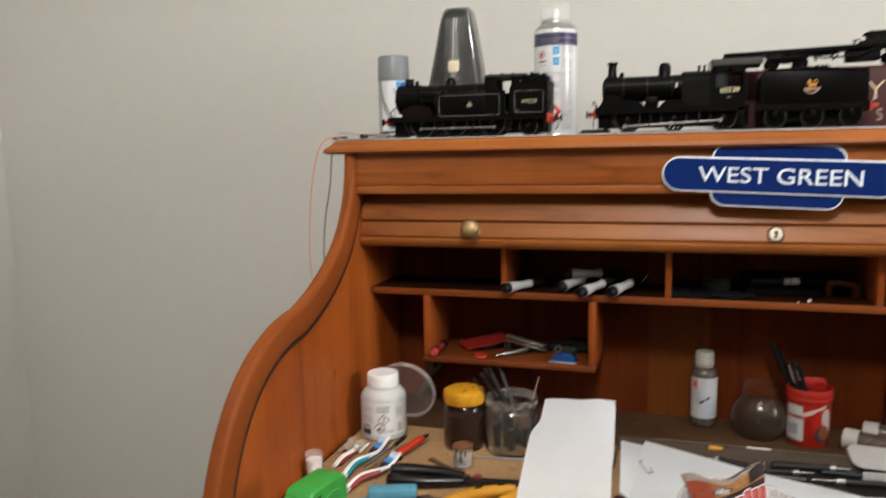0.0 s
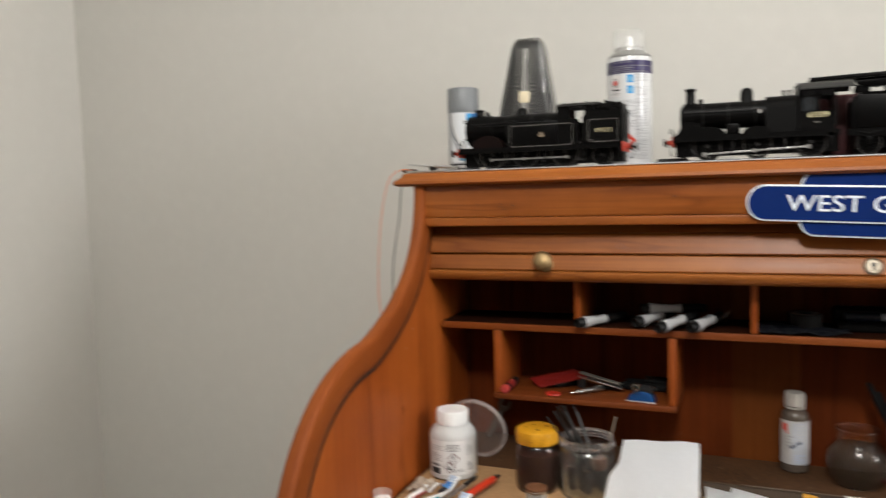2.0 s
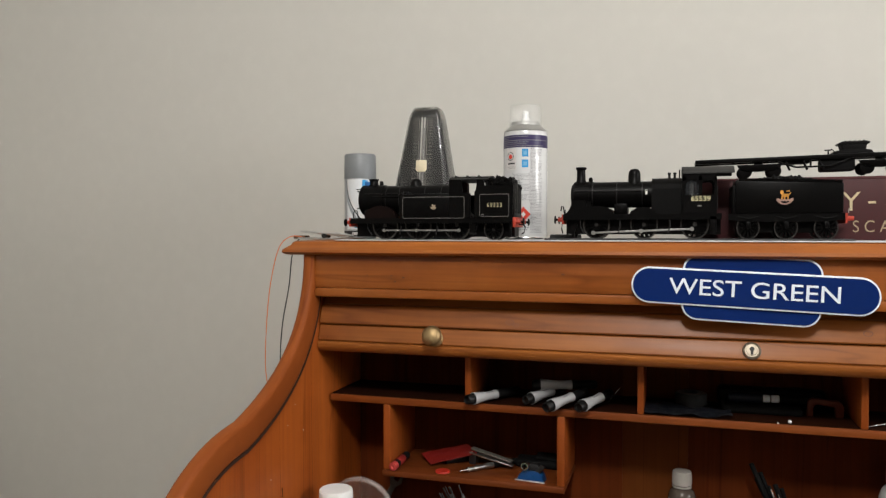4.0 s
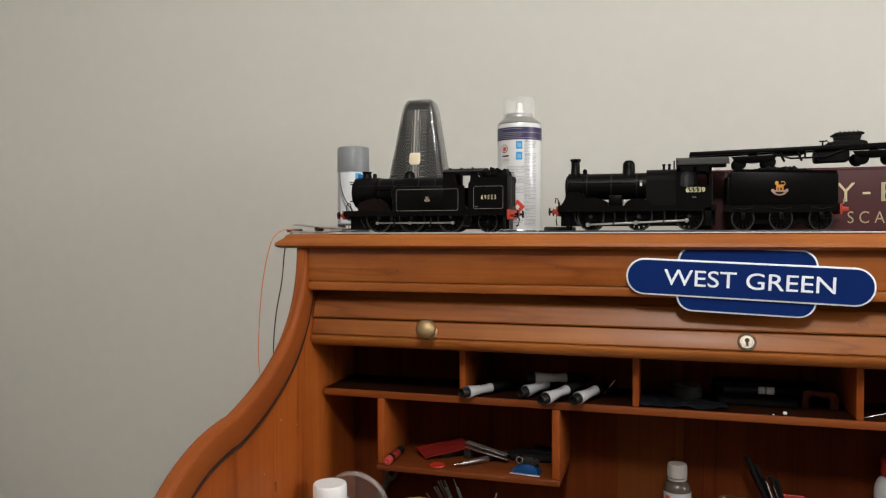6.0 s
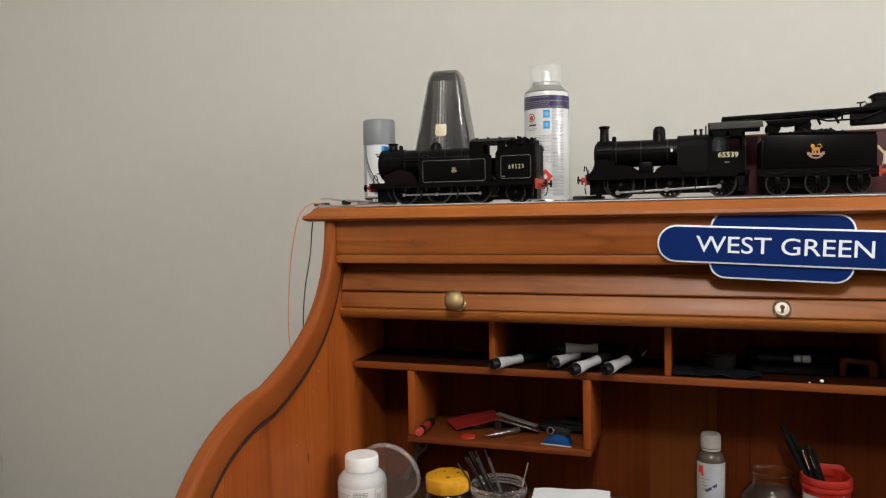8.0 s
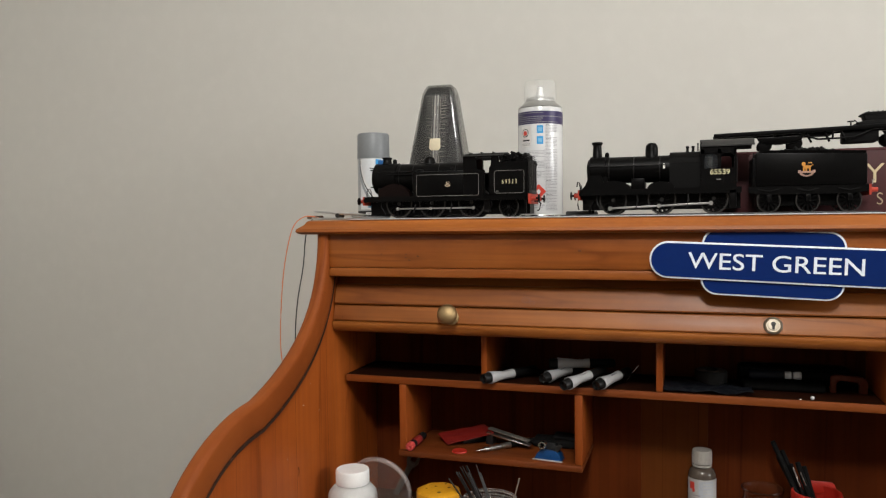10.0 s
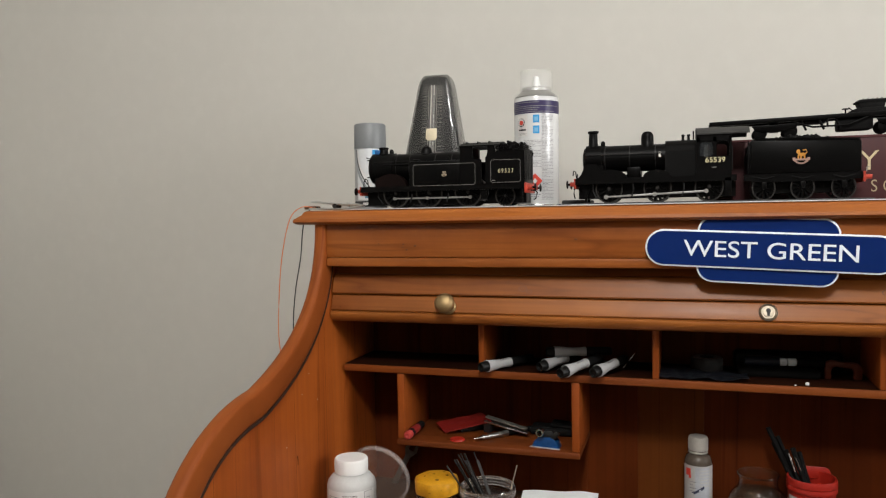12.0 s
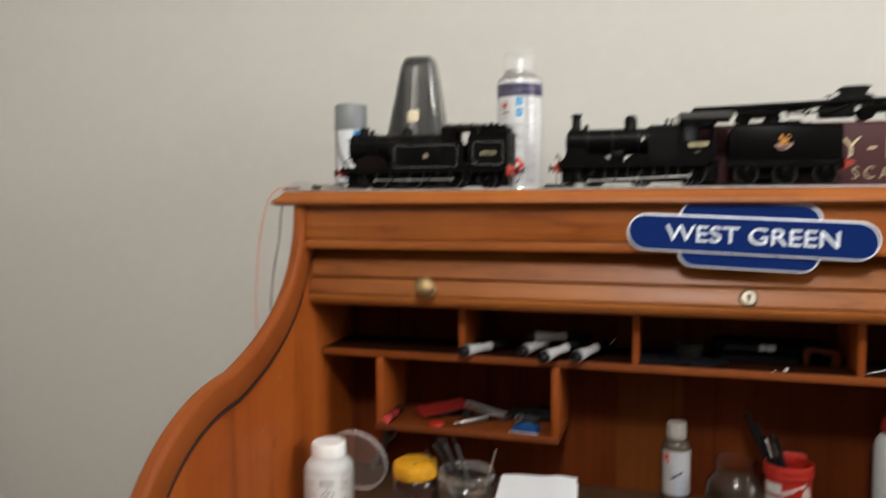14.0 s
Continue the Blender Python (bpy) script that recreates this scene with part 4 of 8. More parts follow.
letters("6 9 5 2 3", 0.2214, -HW - 0.0004, 0.0448, 0.0200, 0.0052, number_cream, tank, weight=0.0)
crest(0.1356, -HW - 0.0003, 0.0428, 0.0085, tank, crest_cream, crest_cream)
part("works_plate", box(0.2030, 0.2065, -HW - 0.0004, -HW, 0.0325, 0.0333), lining, tank)
for wx in (0.0610, 0.1100, 0.1665):
    for wy in (-0.0175, 0.0175):
        wheel(0.0195, 0.0035, 14, tank, wx, wy, True)
for wy in (-0.0175, 0.0175):
    wheel(0.0135, 0.0035, 10, tank, 0.2180, wy)
for ry in (-0.0215, 0.0215):
    rods = box(0.0585, 0.1712, ry - 0.0008, ry + 0.0008, 0.0110, 0.0132, 0.0004, 1, m=pose(0, 0, 0.0005))
    for wx in (0.0602, 0.1085, 0.1700):
        rod((wx, ry - 0.0018, 0.0125), (wx, ry + 0.001, 0.0125), 0.0023, n=14, bm=rods)
    part("coupling_rod", rods, rod_steel, tank, "bright steel coupling rod")
part("front_beam", box(0.0095, 0.0118, -HW, HW, 0.0175, 0.029, 0.0005), buffer_red, tank)
part("rear_beam", box(0.2462, 0.2492, -HW, HW, 0.0165, 0.029, 0.0005), buffer_red, tank)
for by in (-0.019, 0.019):
    buffer(0.0095, by, 0.0232, -1, tank)
    buffer(0.2492, by, 0.0232, 1, tank)
part("lamp_iron", sweep([(0.014, -0.024, 0.029), (0.0145, -0.024, 0.036), (0.017, -0.024, 0.040), (0.020, -0.024, 0.0385), (0.0215, -0.024, 0.029)], 0.0007, 6), loco_black, tank)
part("coupling_hook", sweep([(0.2492, 0, 0.020), (0.255, 0, 0.020), (0.258, 0, 0.017), (0.256, 0, 0.009), (0.253, 0, 0.008)], 0.001, 6), loco_black, tank)
part("rear_step", box(0.2415, 0.2440, -HW, -HW + 0.003, 0.005, 0.0254, 0.0004, 1), loco_black, tank)
part("blue_chip", box(0.024, 0.032, -0.0060, 0.0, 0.0735, 0.0795, 0.0012), stained("sky_blue_chip", (0.02, 0.12, 0.34), 0.5, 0, 0.2, 90, 0.1), tank, "small blue chip by the chimney")


# -- tender engine: smokebox to the left --
eng = thing("model_tender_locomotive", 0.3875, 0.082, LINER, "black model goods locomotive and tender, numbered 65539", "model train")
eng.matrix_world = pose(0.3845, 0.082, LINER + 0.0012) @ Matrix.Diagonal((1.02, 1, 1.122, 1))
HV = 0.028
part("frames", box(0.016, 0.214, -0.014, 0.014, 0.006, 0.027), loco_black, eng)
foot = box(0.013, 0.2145, -HV, HV, 0.0275, 0.0305)
box(0.013, 0.2145, -HV, -HV + 0.0015, 0.0235, 0.0280, bm=foot)
part("running_plate", foot, loco_black, eng)
for by in (-0.0185, 0.0165):
    part("front_bracket", slab([(0.0125, 0.0275), (0.0125, 0.0235), (0.0170, 0.0215), (0.0210, 0.0170), (0.0235, 0.0110), (0.0245, 0.0030), (0.0275, 0.0030), (0.0285, 0.0110), (0.0320, 0.0180), (0.0360, 0.0215), (0.0360, 0.0275)], 0.002, m=Matrix.Translation((0, by, 0))), loco_black, eng)
    part("front_frame", slab([(0.0120, 0.0304), (0.0160, 0.0320), (0.0195, 0.0355), (0.0222, 0.0410), (0.0235, 0.0480), (0.0400, 0.0480), (0.0440, 0.0400), (0.0440, 0.0304)], 0.002, m=Matrix.Translation((0, by, 0))), loco_black, eng)
part("boiler", spun((0.023, 0, 0.0545), (1, 0, 0.0545), [(0, 0), (0.012, 0.0005), (0.0165, 0.002), (0.0170, 0.0025), (0.0170, 0.023), (0.0160, 0.0235), (0.0160, 0.105), (0, 0.105)], 36), loco_black, eng)
part("smokebox_door", spun((0.0235, 0, 0.0545), (-1, 0, 0.0545), [(0.0145, -0.001), (0.0135, 0.001), (0.009, 0.0026), (0, 0.0032)], 28), loco_soot, eng)
part("smokebox_saddle", slab([(0.024, 0.030), (0.050, 0.030), (0.0485, 0.046), (0.0245, 0.050)], 0.030, m=Matrix.Translation((0, -0.015, 0))), loco_black, eng)
part("firebox", slab([(-0.0205, 0.0305), (0.0205, 0.0305), (0.0180, 0.060)] + [(0.0180 * math.cos(radians(a)), 0.056 + 0.0178 * math.sin(radians(a))) for a in range(15, 166, 15)] + [(-0.0180, 0.060)], 0.041, m=Matrix(((0, 1, 0, 0.128), (1, 0, 0, 0), (0, 0, 1, 0), (0, 0, 0, 1)))), loco_black, eng)
part("chimney", lathe([(0.0100, -0.002), (0.0062, 0.003), (0.0056, 0.016), (0.0072, 0.0175), (0.0074, 0.0195), (0.0055, 0.0200), (0.0050, 0.004)], 24, m=Matrix.Translation((0.0340, 0, 0.0695))), loco_black, eng)
part("dome", lathe([(0.0112, -0.003), (0.0082, 0.001), (0.0080, 0.010), (0.0074, 0.0135), (0.005, 0.0165), (0, 0.0175)], 28, m=Matrix.Translation((0.1050, 0, 0.0690))), loco_black, eng)
part("filler", lathe([(0.0028, 0), (0.0030, 0.004), (0.0015, 0.006), (0, 0.0062)], 12, m=Matrix.Translation((0.047, 0, 0.0705))), loco_black, eng)
for vx in (0.1500, 0.1570):
    part("safety_valve", lathe([(0.0024, 0), (0.0016, 0.0015), (0.0016, 0.0045), (0.0023, 0.0052), (0.0019, 0.0068), (0, 0.0072)], 12, m=Matrix.Translation((vx, 0, 0.0735))), loco_black, eng)
part("whistle", rod((0.163, 0.0, 0.074), (0.163, 0.0, 0.084), 0.0009, n=8), loco_black, eng)
bm = rod((0.026, -0.0180, 0.0590), (0.124, -0.0180, 0.0590), 0.0006, n=6)
for hx in (0.030, 0.062, 0.094, 0.122):
    rod((hx, -0.0182, 0.0590), (hx, -0.0150, 0.0590), 0.0007, n=6, bm=bm)
part("handrail", bm, band_black, eng)
for bx in (0.087, 0.150):
    part("brake_hanger", sweep([(bx, -0.0235, 0.0275), (bx + 0.0015, -0.0235, 0.016), (bx - 0.001, -0.0235, 0.007)], 0.0011, 6), band_black, eng)
part("sand_pipe", sweep([(0.036, -0.0240, 0.0275), (0.036, -0.0240, 0.0150), (0.041, -0.0225, 0.0060)], 0.0007, 6), band_black, eng)
part("cab_handrail", rod((0.2092, -HV - 0.0006, 0.036), (0.2092, -HV - 0.0006, 0.062), 0.0005, n=6), band_black, eng)
part("vacuum_pipe", sweep([(0.0125, -0.008, 0.0310), (0.0110, -0.008, 0.0400), (0.0085, -0.008, 0.0410), (0.0075, -0.008, 0.0350)], 0.0009, 6), loco_black, eng)
part("boiler_plate", box(0.1198, 0.1226, -0.0170, -0.0150, 0.0540, 0.0600, 0.0003, 1), number_white, eng, "small white tab on the boiler")
for bx in (0.030, 0.062, 0.095):
    part("boiler_band", spun((bx + 0.02, 0, 0.0545), (1, 0, 0.0545), [(0.0159, 0), (0.0164, 0.0002), (0.0164, 0.0012), (0.0159, 0.0014)], 32), band_black, eng)
for sx, sr in ((0.0565, 0.0235), (0.118, 0.0175), (0.182, 0.018)):
    for s in (-1, 1):
        y0 = -HV + 0.001 if s < 0 else HV - 0.011
        part("splasher", slab([(sx - sr, 0.0302)] + [(sx - sr * math.cos(radians(a)), 0.0302 + (0.0085 if sx > 0.1 else 0.0105) * math.sin(radians(a))) for a in range(15, 166, 15)] + [(sx + sr, 0.0302)], 0.010, m=Matrix.Translation((0, y0, 0))), loco_black, eng)
part("sand_box", box(0.080, 0.097, -0.022, 0.022, 0.0300, 0.0430, 0.001), loco_black, eng)
# cab sides with two round-headed openings each, cut clean through
def cab_side(y):
    bm = box(0.1665, 0.2085, y, y + 0.0014, 0.0302, 0.0520)
    for x0, x1 in ((0.1665, 0.1705), (0.1865, 0.1905), (0.2055, 0.2085)):
        box(x0, x1, y, y + 0.0014, 0.0515, 0.0740, bm=bm)
    box(0.1665, 0.2085, y, y + 0.0014, 0.0690, 0.0768, bm=bm)
    for cx in (0.1785, 0.1980):
        for s in (-1, 1):
            slab([(cx + s * 0.0082, 0.0700), (cx + s * 0.0082, 0.0630), (cx + s * 0.0068, 0.0670), (cx + s * 0.0035, 0.0693)], 0.0014, bm=bm, m=Matrix.Translation((0, y, 0)))
    return bm


part("cab_side", cab_side(-HV), loco_black, eng)
part("cab_side", cab_side(HV - 0.0014), loco_black, eng)
part("cab_front", box(0.1660, 0.1674, -HV + 0.0016, HV - 0.0016, 0.0302, 0.082), loco_black, eng)
part("cab_fittings", box(0.1680, 0.1760, -0.010, 0.012, 0.0302, 0.070, 0.002), loco_soot, eng)
part("cab_glass", box(0.1700, 0.1868, -HV + 0.0016, -HV + 0.0020, 0.0522, 0.0690), veil("grey_cab_glass", (0.022, 0.025, 0.028), 0.75, 0.15), eng, "dull grey cab glazing", shadow=False)
arc = [(-0.0300 + 0.060 * k / 12, 0.0768 + 0.0088 * (1 - (2 * k / 12 - 1) ** 2)) for k in range(13)]
roof = slab(arc + [(a, z + 0.0014) for a, z in reversed(arc)], 0.0640, m=Matrix(((0, 1, 0, 0.1655), (1, 0, 0, 0), (0, 0, 1, 0), (0, 0, 0, 1))))
bmesh.ops.recalc_face_normals(roof, faces=roof.faces)
part("cab_roof", roof, roof_grey, eng, "dark grey cab roof")
letters("65539", 0.1890, -HV - 0.0003, 0.0478, 0.0235, 0.0058, number_cream, eng, weight=0.0)
part("works_plate", box(0.1850, 0.1905, -HV - 0.0004, -HV, 0.0388, 0.0397), lining, eng)
for wx in (0.0565, 0.1185, 0.182):
    for wy in (-0.0175, 0.0175):
        wheel(0.0178, 0.0035, 14, eng, wx, wy, True)
for ry in (-0.0218, 0.0218):
    rods = bmesh.new()
    for a, b, za, zb in ((0.0530, 0.1150, 0.0078, 0.0100), (0.1150, 0.1785, 0.0100, 0.0124)):
        slab([(a, za - 0.0011), (b, zb - 0.0011), (b, zb + 0.0011), (a, za + 0.0011)], 0.0016, 0.0003, bm=rods, m=Matrix.Translation((0, ry - 0.0008, 0)))
    for wx, wz in ((0.0530, 0.0078), (0.1150, 0.0100), (0.1785, 0.0124)):
        rod((wx, ry - 0.0020, wz), (wx, ry + 0.001, wz), 0.0027, n=14, bm=rods)
    part("coupling_rod", rods, rod_steel, eng, "bright steel coupling rod")
part("front_beam", box(0.0112, 0.0135, -HV, HV, 0.0185, 0.0305, 0.0005), buffer_red, eng)
for by in (-0.0185, 0.0185):
    buffer(0.0112, by, 0.0240, -1, eng)
part("coupling_chain", sweep([(0.0105, 0, 0.020), (0.008, 0, 0.019), (0.0075, 0, 0.013), (0.009, 0, 0.007)], 0.0009, 6), loco_black, eng)
part("lamp_iron", box(0.0145, 0.0155, -0.020, -0.0185, 0.0305, 0.0365), loco_black, eng)
part("cab_step", box(0.2000, 0.2085, -HV, -HV + 0.003, 0.0060, 0.0275, 0.0005), loco_black, eng)
# tender
T0, T1 = 0.2265, 0.3540
chassis_tilt = -1.2
tend = part("tender_body", slab([(T0 + 0.004, 0.0300), (T1, 0.0300), (T1, 0.0660), (T0 + 0.004, 0.0660)], 0.054, 0.0015, m=Matrix.Translation((0, -0.027, 0))), loco_black, eng)
part("tender_flare", slab([(-0.027, 0.0655), (0.027, 0.0655), (0.0295, 0.0685), (-0.0295, 0.0685)], T1 - T0 - 0.010, m=Matrix(((0, 1, 0, T0 + 0.008), (1, 0, 0, 0), (0, 0, 1, 0), (0, 0, 0, 1)))), loco_black, tend)
for ob in (tend, tend.children[0]):
    for v in ob.data.vertices:
        if v.co.z > 0.06:
            v.co.z += (0.290 - v.co.x) * 0.034
part("tender_front", box(T0, T0 + 0.004, -0.027, 0.027, 0.0300, 0.0620, 0.0006), loco_black, tend)
part("tender_frame", slab([(T0 - 0.004, 0.0300), (T1 + 0.002, 0.0300), (T1 + 0.002, 0.0225), (T1 - 0.02, 0.0205), (T0 + 0.02, 0.0205), (T0 - 0.004, 0.0225)], 0.002, m=Matrix.Translation((0, -0.0255, 0))), loco_black, tend)
part("tender_well", box(T0 + 0.006, T1 - 0.006, -0.013, 0.013, 0.008, 0.0300), loco_black, tend)
part("coal_load", coal(T0 + 0.030, T1 - 0.026, -0.022, 0.022, 0.064, 0.0715, 200, 9), loco_soot, tend, "heap of black coal")
for wx in (T0 + 0.0195, T0 + 0.0635, T0 + 0.1090):
    for wy in (-0.0215, 0.0215):
        wheel(0.0138, 0.0035, 12, eng, wx, wy)
    part("axle_box", box(wx - 0.0030, wx + 0.0030, -0.0285, -0.0245, 0.0125, 0.0205, 0.001), loco_black, tend)
    part("leaf_spring", sweep([(wx - 0.012, -0.0262, 0.0265), (wx, -0.0262, 0.0240), (wx + 0.012, -0.0262, 0.0265)], 0.0010, 6), loco_soot, tend)
part("tender_beam", box(T1 + 0.002, T1 + 0.0045, -0.027, 0.027, 0.0185, 0.0300), buffer_red, tend, "red buffer beam")
part("lamp_iron", sweep([(T1 + 0.0060, -0.0230, 0.0300), (T1 + 0.0060, -0.0230, 0.0345), (T1 + 0.0085, -0.0230, 0.0345)], 0.0007, 6), lining, tend)
for by in (-0.0185, 0.0185):
    part("buffer", rod((T1 + 0.0045, by, 0.0240), (T1 + 0.0125, by, 0.0240), 0.0030, 0.0024, 14), buffer_red, tend, "red buffer stock")
crest(T0 + 0.0615, -0.0274, 0.0470, 0.0205, tend, crest_gold, crest_pale)
part("handrail", rod((T0 + 0.001, -0.0285, 0.034), (T0 + 0.001, -0.0285, 0.068), 0.0006, n=6), loco_black, tend)

# -- dark strip of track bed lying behind the wheels --
foam = part("track_bed", box(0.372, 0.76, 0.054, 0.110, LINER, LINER + 0.0022, 0.0006, 1), dark_foam)
part("foam_block", box(0.372, 0.412, 0.100, 0.150, LINER, LINER + 0.0075, 0.002), dark_foam, foam)
tagged(foam, "short length of dark grey model track bed", "track bed")

# -- maroon box with cream lettering, and the black wagon chassis on it --
BOXY = 0.122
mbox = thing("card_box", 0.5725, BOXY, LINER, "maroon cardboard model box with cream lettering", "box")
part("carton", box(0, 0.43, 0, 0.105, 0, 0.0836, 0.0012), maroon, mbox)
part("lid_edge", box(-0.0008, 0.4308, -0.0008, 0.1058, 0.0808, 0.0844, 0.0006, 1), stained("worn_maroon_edge", (0.066, 0.014, 0.015), 0.6, 0, 0.2, 60, 0.1), mbox, "worn edge of the lid")
box_cream = stained("cream_box_print", (0.56, 0.47, 0.29), 0.55, 0, 0.12, 200, 0)
dull_cream = stained("dull_cream_print", (0.36, 0.30, 0.19), 0.55, 0, 0.15, 200, 0)
letters("Y", 0.1945, -0.0006, 0.0515, 0.0225, 0.0245, box_cream, mbox, "letters", -0.006)
letters("-", 0.2190, -0.0006, 0.0500, 0.0090, 0.0030, box_cream, mbox, "letters")
letters("E", 0.2455, -0.0006, 0.0515, 0.0190, 0.0245, dull_cream, mbox, "letters", -0.004)
letters("S C A L E", 0.2330, -0.0006, 0.0185, 0.0720, 0.0155, dull_cream, mbox, "letters", -0.006)

chas = thing("model_wagon_chassis", 0.576, BOXY + 0.045, LINER + 0.0797, "black metal underframe of a model wagon lying on the box", "model wagon")
chas.matrix_world = pose(0.573, BOXY + 0.045, LINER + 0.0846, 0, chassis_tilt, 0)
part("beam", box(0, 0.30, -0.018, -0.013, 0.0225, 0.0285, 0.0006), loco_black, chas)
part("beam", box(0, 0.30, 0.013, 0.018, 0.0225, 0.0285, 0.0006), loco_black, chas)
part("deck", box(0.001, 0.30, -0.0135, 0.0135, 0.0255, 0.0280), loco_black, chas)
for tx in (0.085, 0.238):
    bog = part("bogie_frame", slab([(tx - 0.030, 0.019), (tx + 0.030, 0.019), (tx + 0.026, 0.013), (tx + 0.012, 0.009), (tx - 0.012, 0.009), (tx - 0.026, 0.013)], 0.003, 0.0006, m=Matrix.Translation((0, -0.019, 0))), loco_black, chas)
    part("bogie_pivot", rod((tx, 0, 0.010), (tx, 0, 0.0240), 0.006), loco_black, bog)
    for dx in (-0.019, 0.019):
        for wy in (-0.0155, 0.0155):
            m = Matrix.Translation((tx + dx, wy, 0.0090)) @ pose(0, 0, 0, 90)
            part("wheel", lathe([(0, -0.0016), (0.0078, -0.0016), (0.0090, 0.0012), (0.0075, 0.0016), (0, 0.0012)], 24, m=m), loco_black, chas)
brace = bmesh.new()
for a, b in (((0.105, -0.016, 0.0225), (0.132, -0.016, 0.013)), ((0.132, -0.016, 0.013), (0.175, -0.016, 0.013)), ((0.175, -0.016, 0.013), (0.200, -0.016, 0.0225)), ((0.150, -0.016, 0.0225), (0.150, -0.016, 0.013))):
    rod(a, b, 0.0013, n=8, bm=brace)
part("truss_rod", brace, loco_black, chas)
part("brake_gear", box(0.112, 0.150, -0.012, 0.012, 0.0185, 0.0224, 0.001), loco_soot, chas)
for vx in (0.118, 0.140, 0.160):
    part("brake_hanger", rod((vx, -0.015, 0.0225), (vx + 0.006, -0.015, 0.0090), 0.0016, n=8), loco_black, chas)
part("engine_well", box(0.163, 0.206, -0.0125, 0.0125, 0.0060, 0.0224, 0.003), loco_soot, chas)
tur = part("turret", slab([(0.176, 0.0285), (0.228, 0.0285), (0.226, 0.0325), (0.218, 0.0345), (0.190, 0.0345), (0.180, 0.0325)], 0.028, 0.0008, m=Matrix.Translation((0, -0.014, 0))), loco_soot, chas, "rough black casting on the beam")
part("turret_neck", slab([(0.191, 0.0345), (0.219, 0.0345), (0.221, 0.0415), (0.189, 0.0415)], 0.024, 0.0006, m=Matrix.Translation((0, -0.012, 0))), loco_soot, tur)
part("turret_cap", slab([(0.187, 0.0415), (0.223, 0.0415), (0.2245, 0.0435), (0.220, 0.0455), (0.190, 0.0455), (0.1855, 0.0435)], 0.026, 0.0006, m=Matrix.Translation((0, -0.013, 0))), loco_soot, tur)
for k in range(5):
    part("rivet", rod((0.194 + 0.0055 * k, -0.0125, 0.0452), (0.194 + 0.0055 * k, -0.0125, 0.0466), 0.0009, n=6), loco_black, tur)
part("hand_wheel", lathe([(0.001, 0), (0.001, 0.006), (0.0045, 0.0062), (0.0045, 0.0074), (0, 0.0076)], 16, m=Matrix.Translation((0.174, -0.004, 0.0285))), loco_black, chas)
lever = rod((0.182, -0.0145, 0.030), (0.176, -0.0145, 0.036), 0.0007, n=6)
part("lever", lever, loco_black, chas)

# -- aerosols --
can = thing("spray_can", 0.3228, 0.172, LINER, "tall white aerosol with violet band and clear cap", "spray can")
can.matrix_world = pose(0.3228, 0.172, LINER) @ Matrix.Diagonal((1, 1, 1.012, 1))
R = 0.0338
part("can_body", lathe([(0, 0.003), (R - 0.004, 0.0005), (R, 0.002), (R, 0.1585), (R - 0.001, 0.163)], 48), stained("glossy_white_can", (0.64, 0.645, 0.65), 0.20, 0, 0.04, 60, 0.01, coat=0.5, spec=0.5), can)
part("shoulder", lathe([(R - 0.001, 0.1625), (R - 0.0004, 0.1640), (R - 0.0015, 0.1655), (R - 0.006, 0.1690), (R - 0.0115, 0.1735), (R - 0.012, 0.1770), (R - 0.0135, 0.1790), (0, 0.1790)], 48), stained("satin_tinplate", (0.42, 0.42, 0.41), 0.38, 0.8, 0.06, 80, 0.02), can, "bright domed metal shoulder")
part("base_rim", lathe([(R - 0.002, 0), (R + 0.0006, 0.0008), (R + 0.0006, 0.0030), (R, 0.0038)], 48), bright_steel, can)
part("band", lathe([(R + 0.0002, 0.1375), (R + 0.0002, 0.1562)], 48), purple_band, can, "deep violet printed band")
part("band_print", lines_on(R + 0.0004, -79, 70, 0.1385, 0.1550, 6, 0.42, 2), grey_ink, can)
part("spray_head", lathe([(0.0065, 0.1785), (0.0065, 0.1840), (0.0050, 0.1850), (0.0045, 0.1950), (0.003, 0.1965), (0, 0.1965)], 24), white_plastic, can, "white spray nozzle")
part("cap", lathe([(R - 0.0085, 0.1700), (R - 0.0092, 0.2020), (R - 0.0105, 0.2040), (0, 0.2045), (0, 0.2033), (R - 0.0112, 0.2028), (R - 0.0106, 0.1700), (R - 0.0085, 0.1700)], 48), veil("clear_cap_plastic", (0.80, 0.80, 0.79), 0.10, 0.12, 0.7), can, "clear plastic cap", shadow=False)
part("logo", patch(R + 0.0003, -118, 15, 0.1040, 0.1350), stained("faint_logo_ground", (0.68, 0.66, 0.65), 0.5, 0, 0.05, 60, 0), can)
def roundel(r, centre, z, s, material, name, label=""):
    bm = bmesh.new()
    half = math.degrees(s / r)
    bm.faces.new([bm.verts.new((r * math.cos(radians(centre + half * math.cos(TAU * k / 20))), r * math.sin(radians(centre + half * math.cos(TAU * k / 20))), z + s * math.sin(TAU * k / 20))) for k in range(20)])
    return part(name, bm, material, can, label)


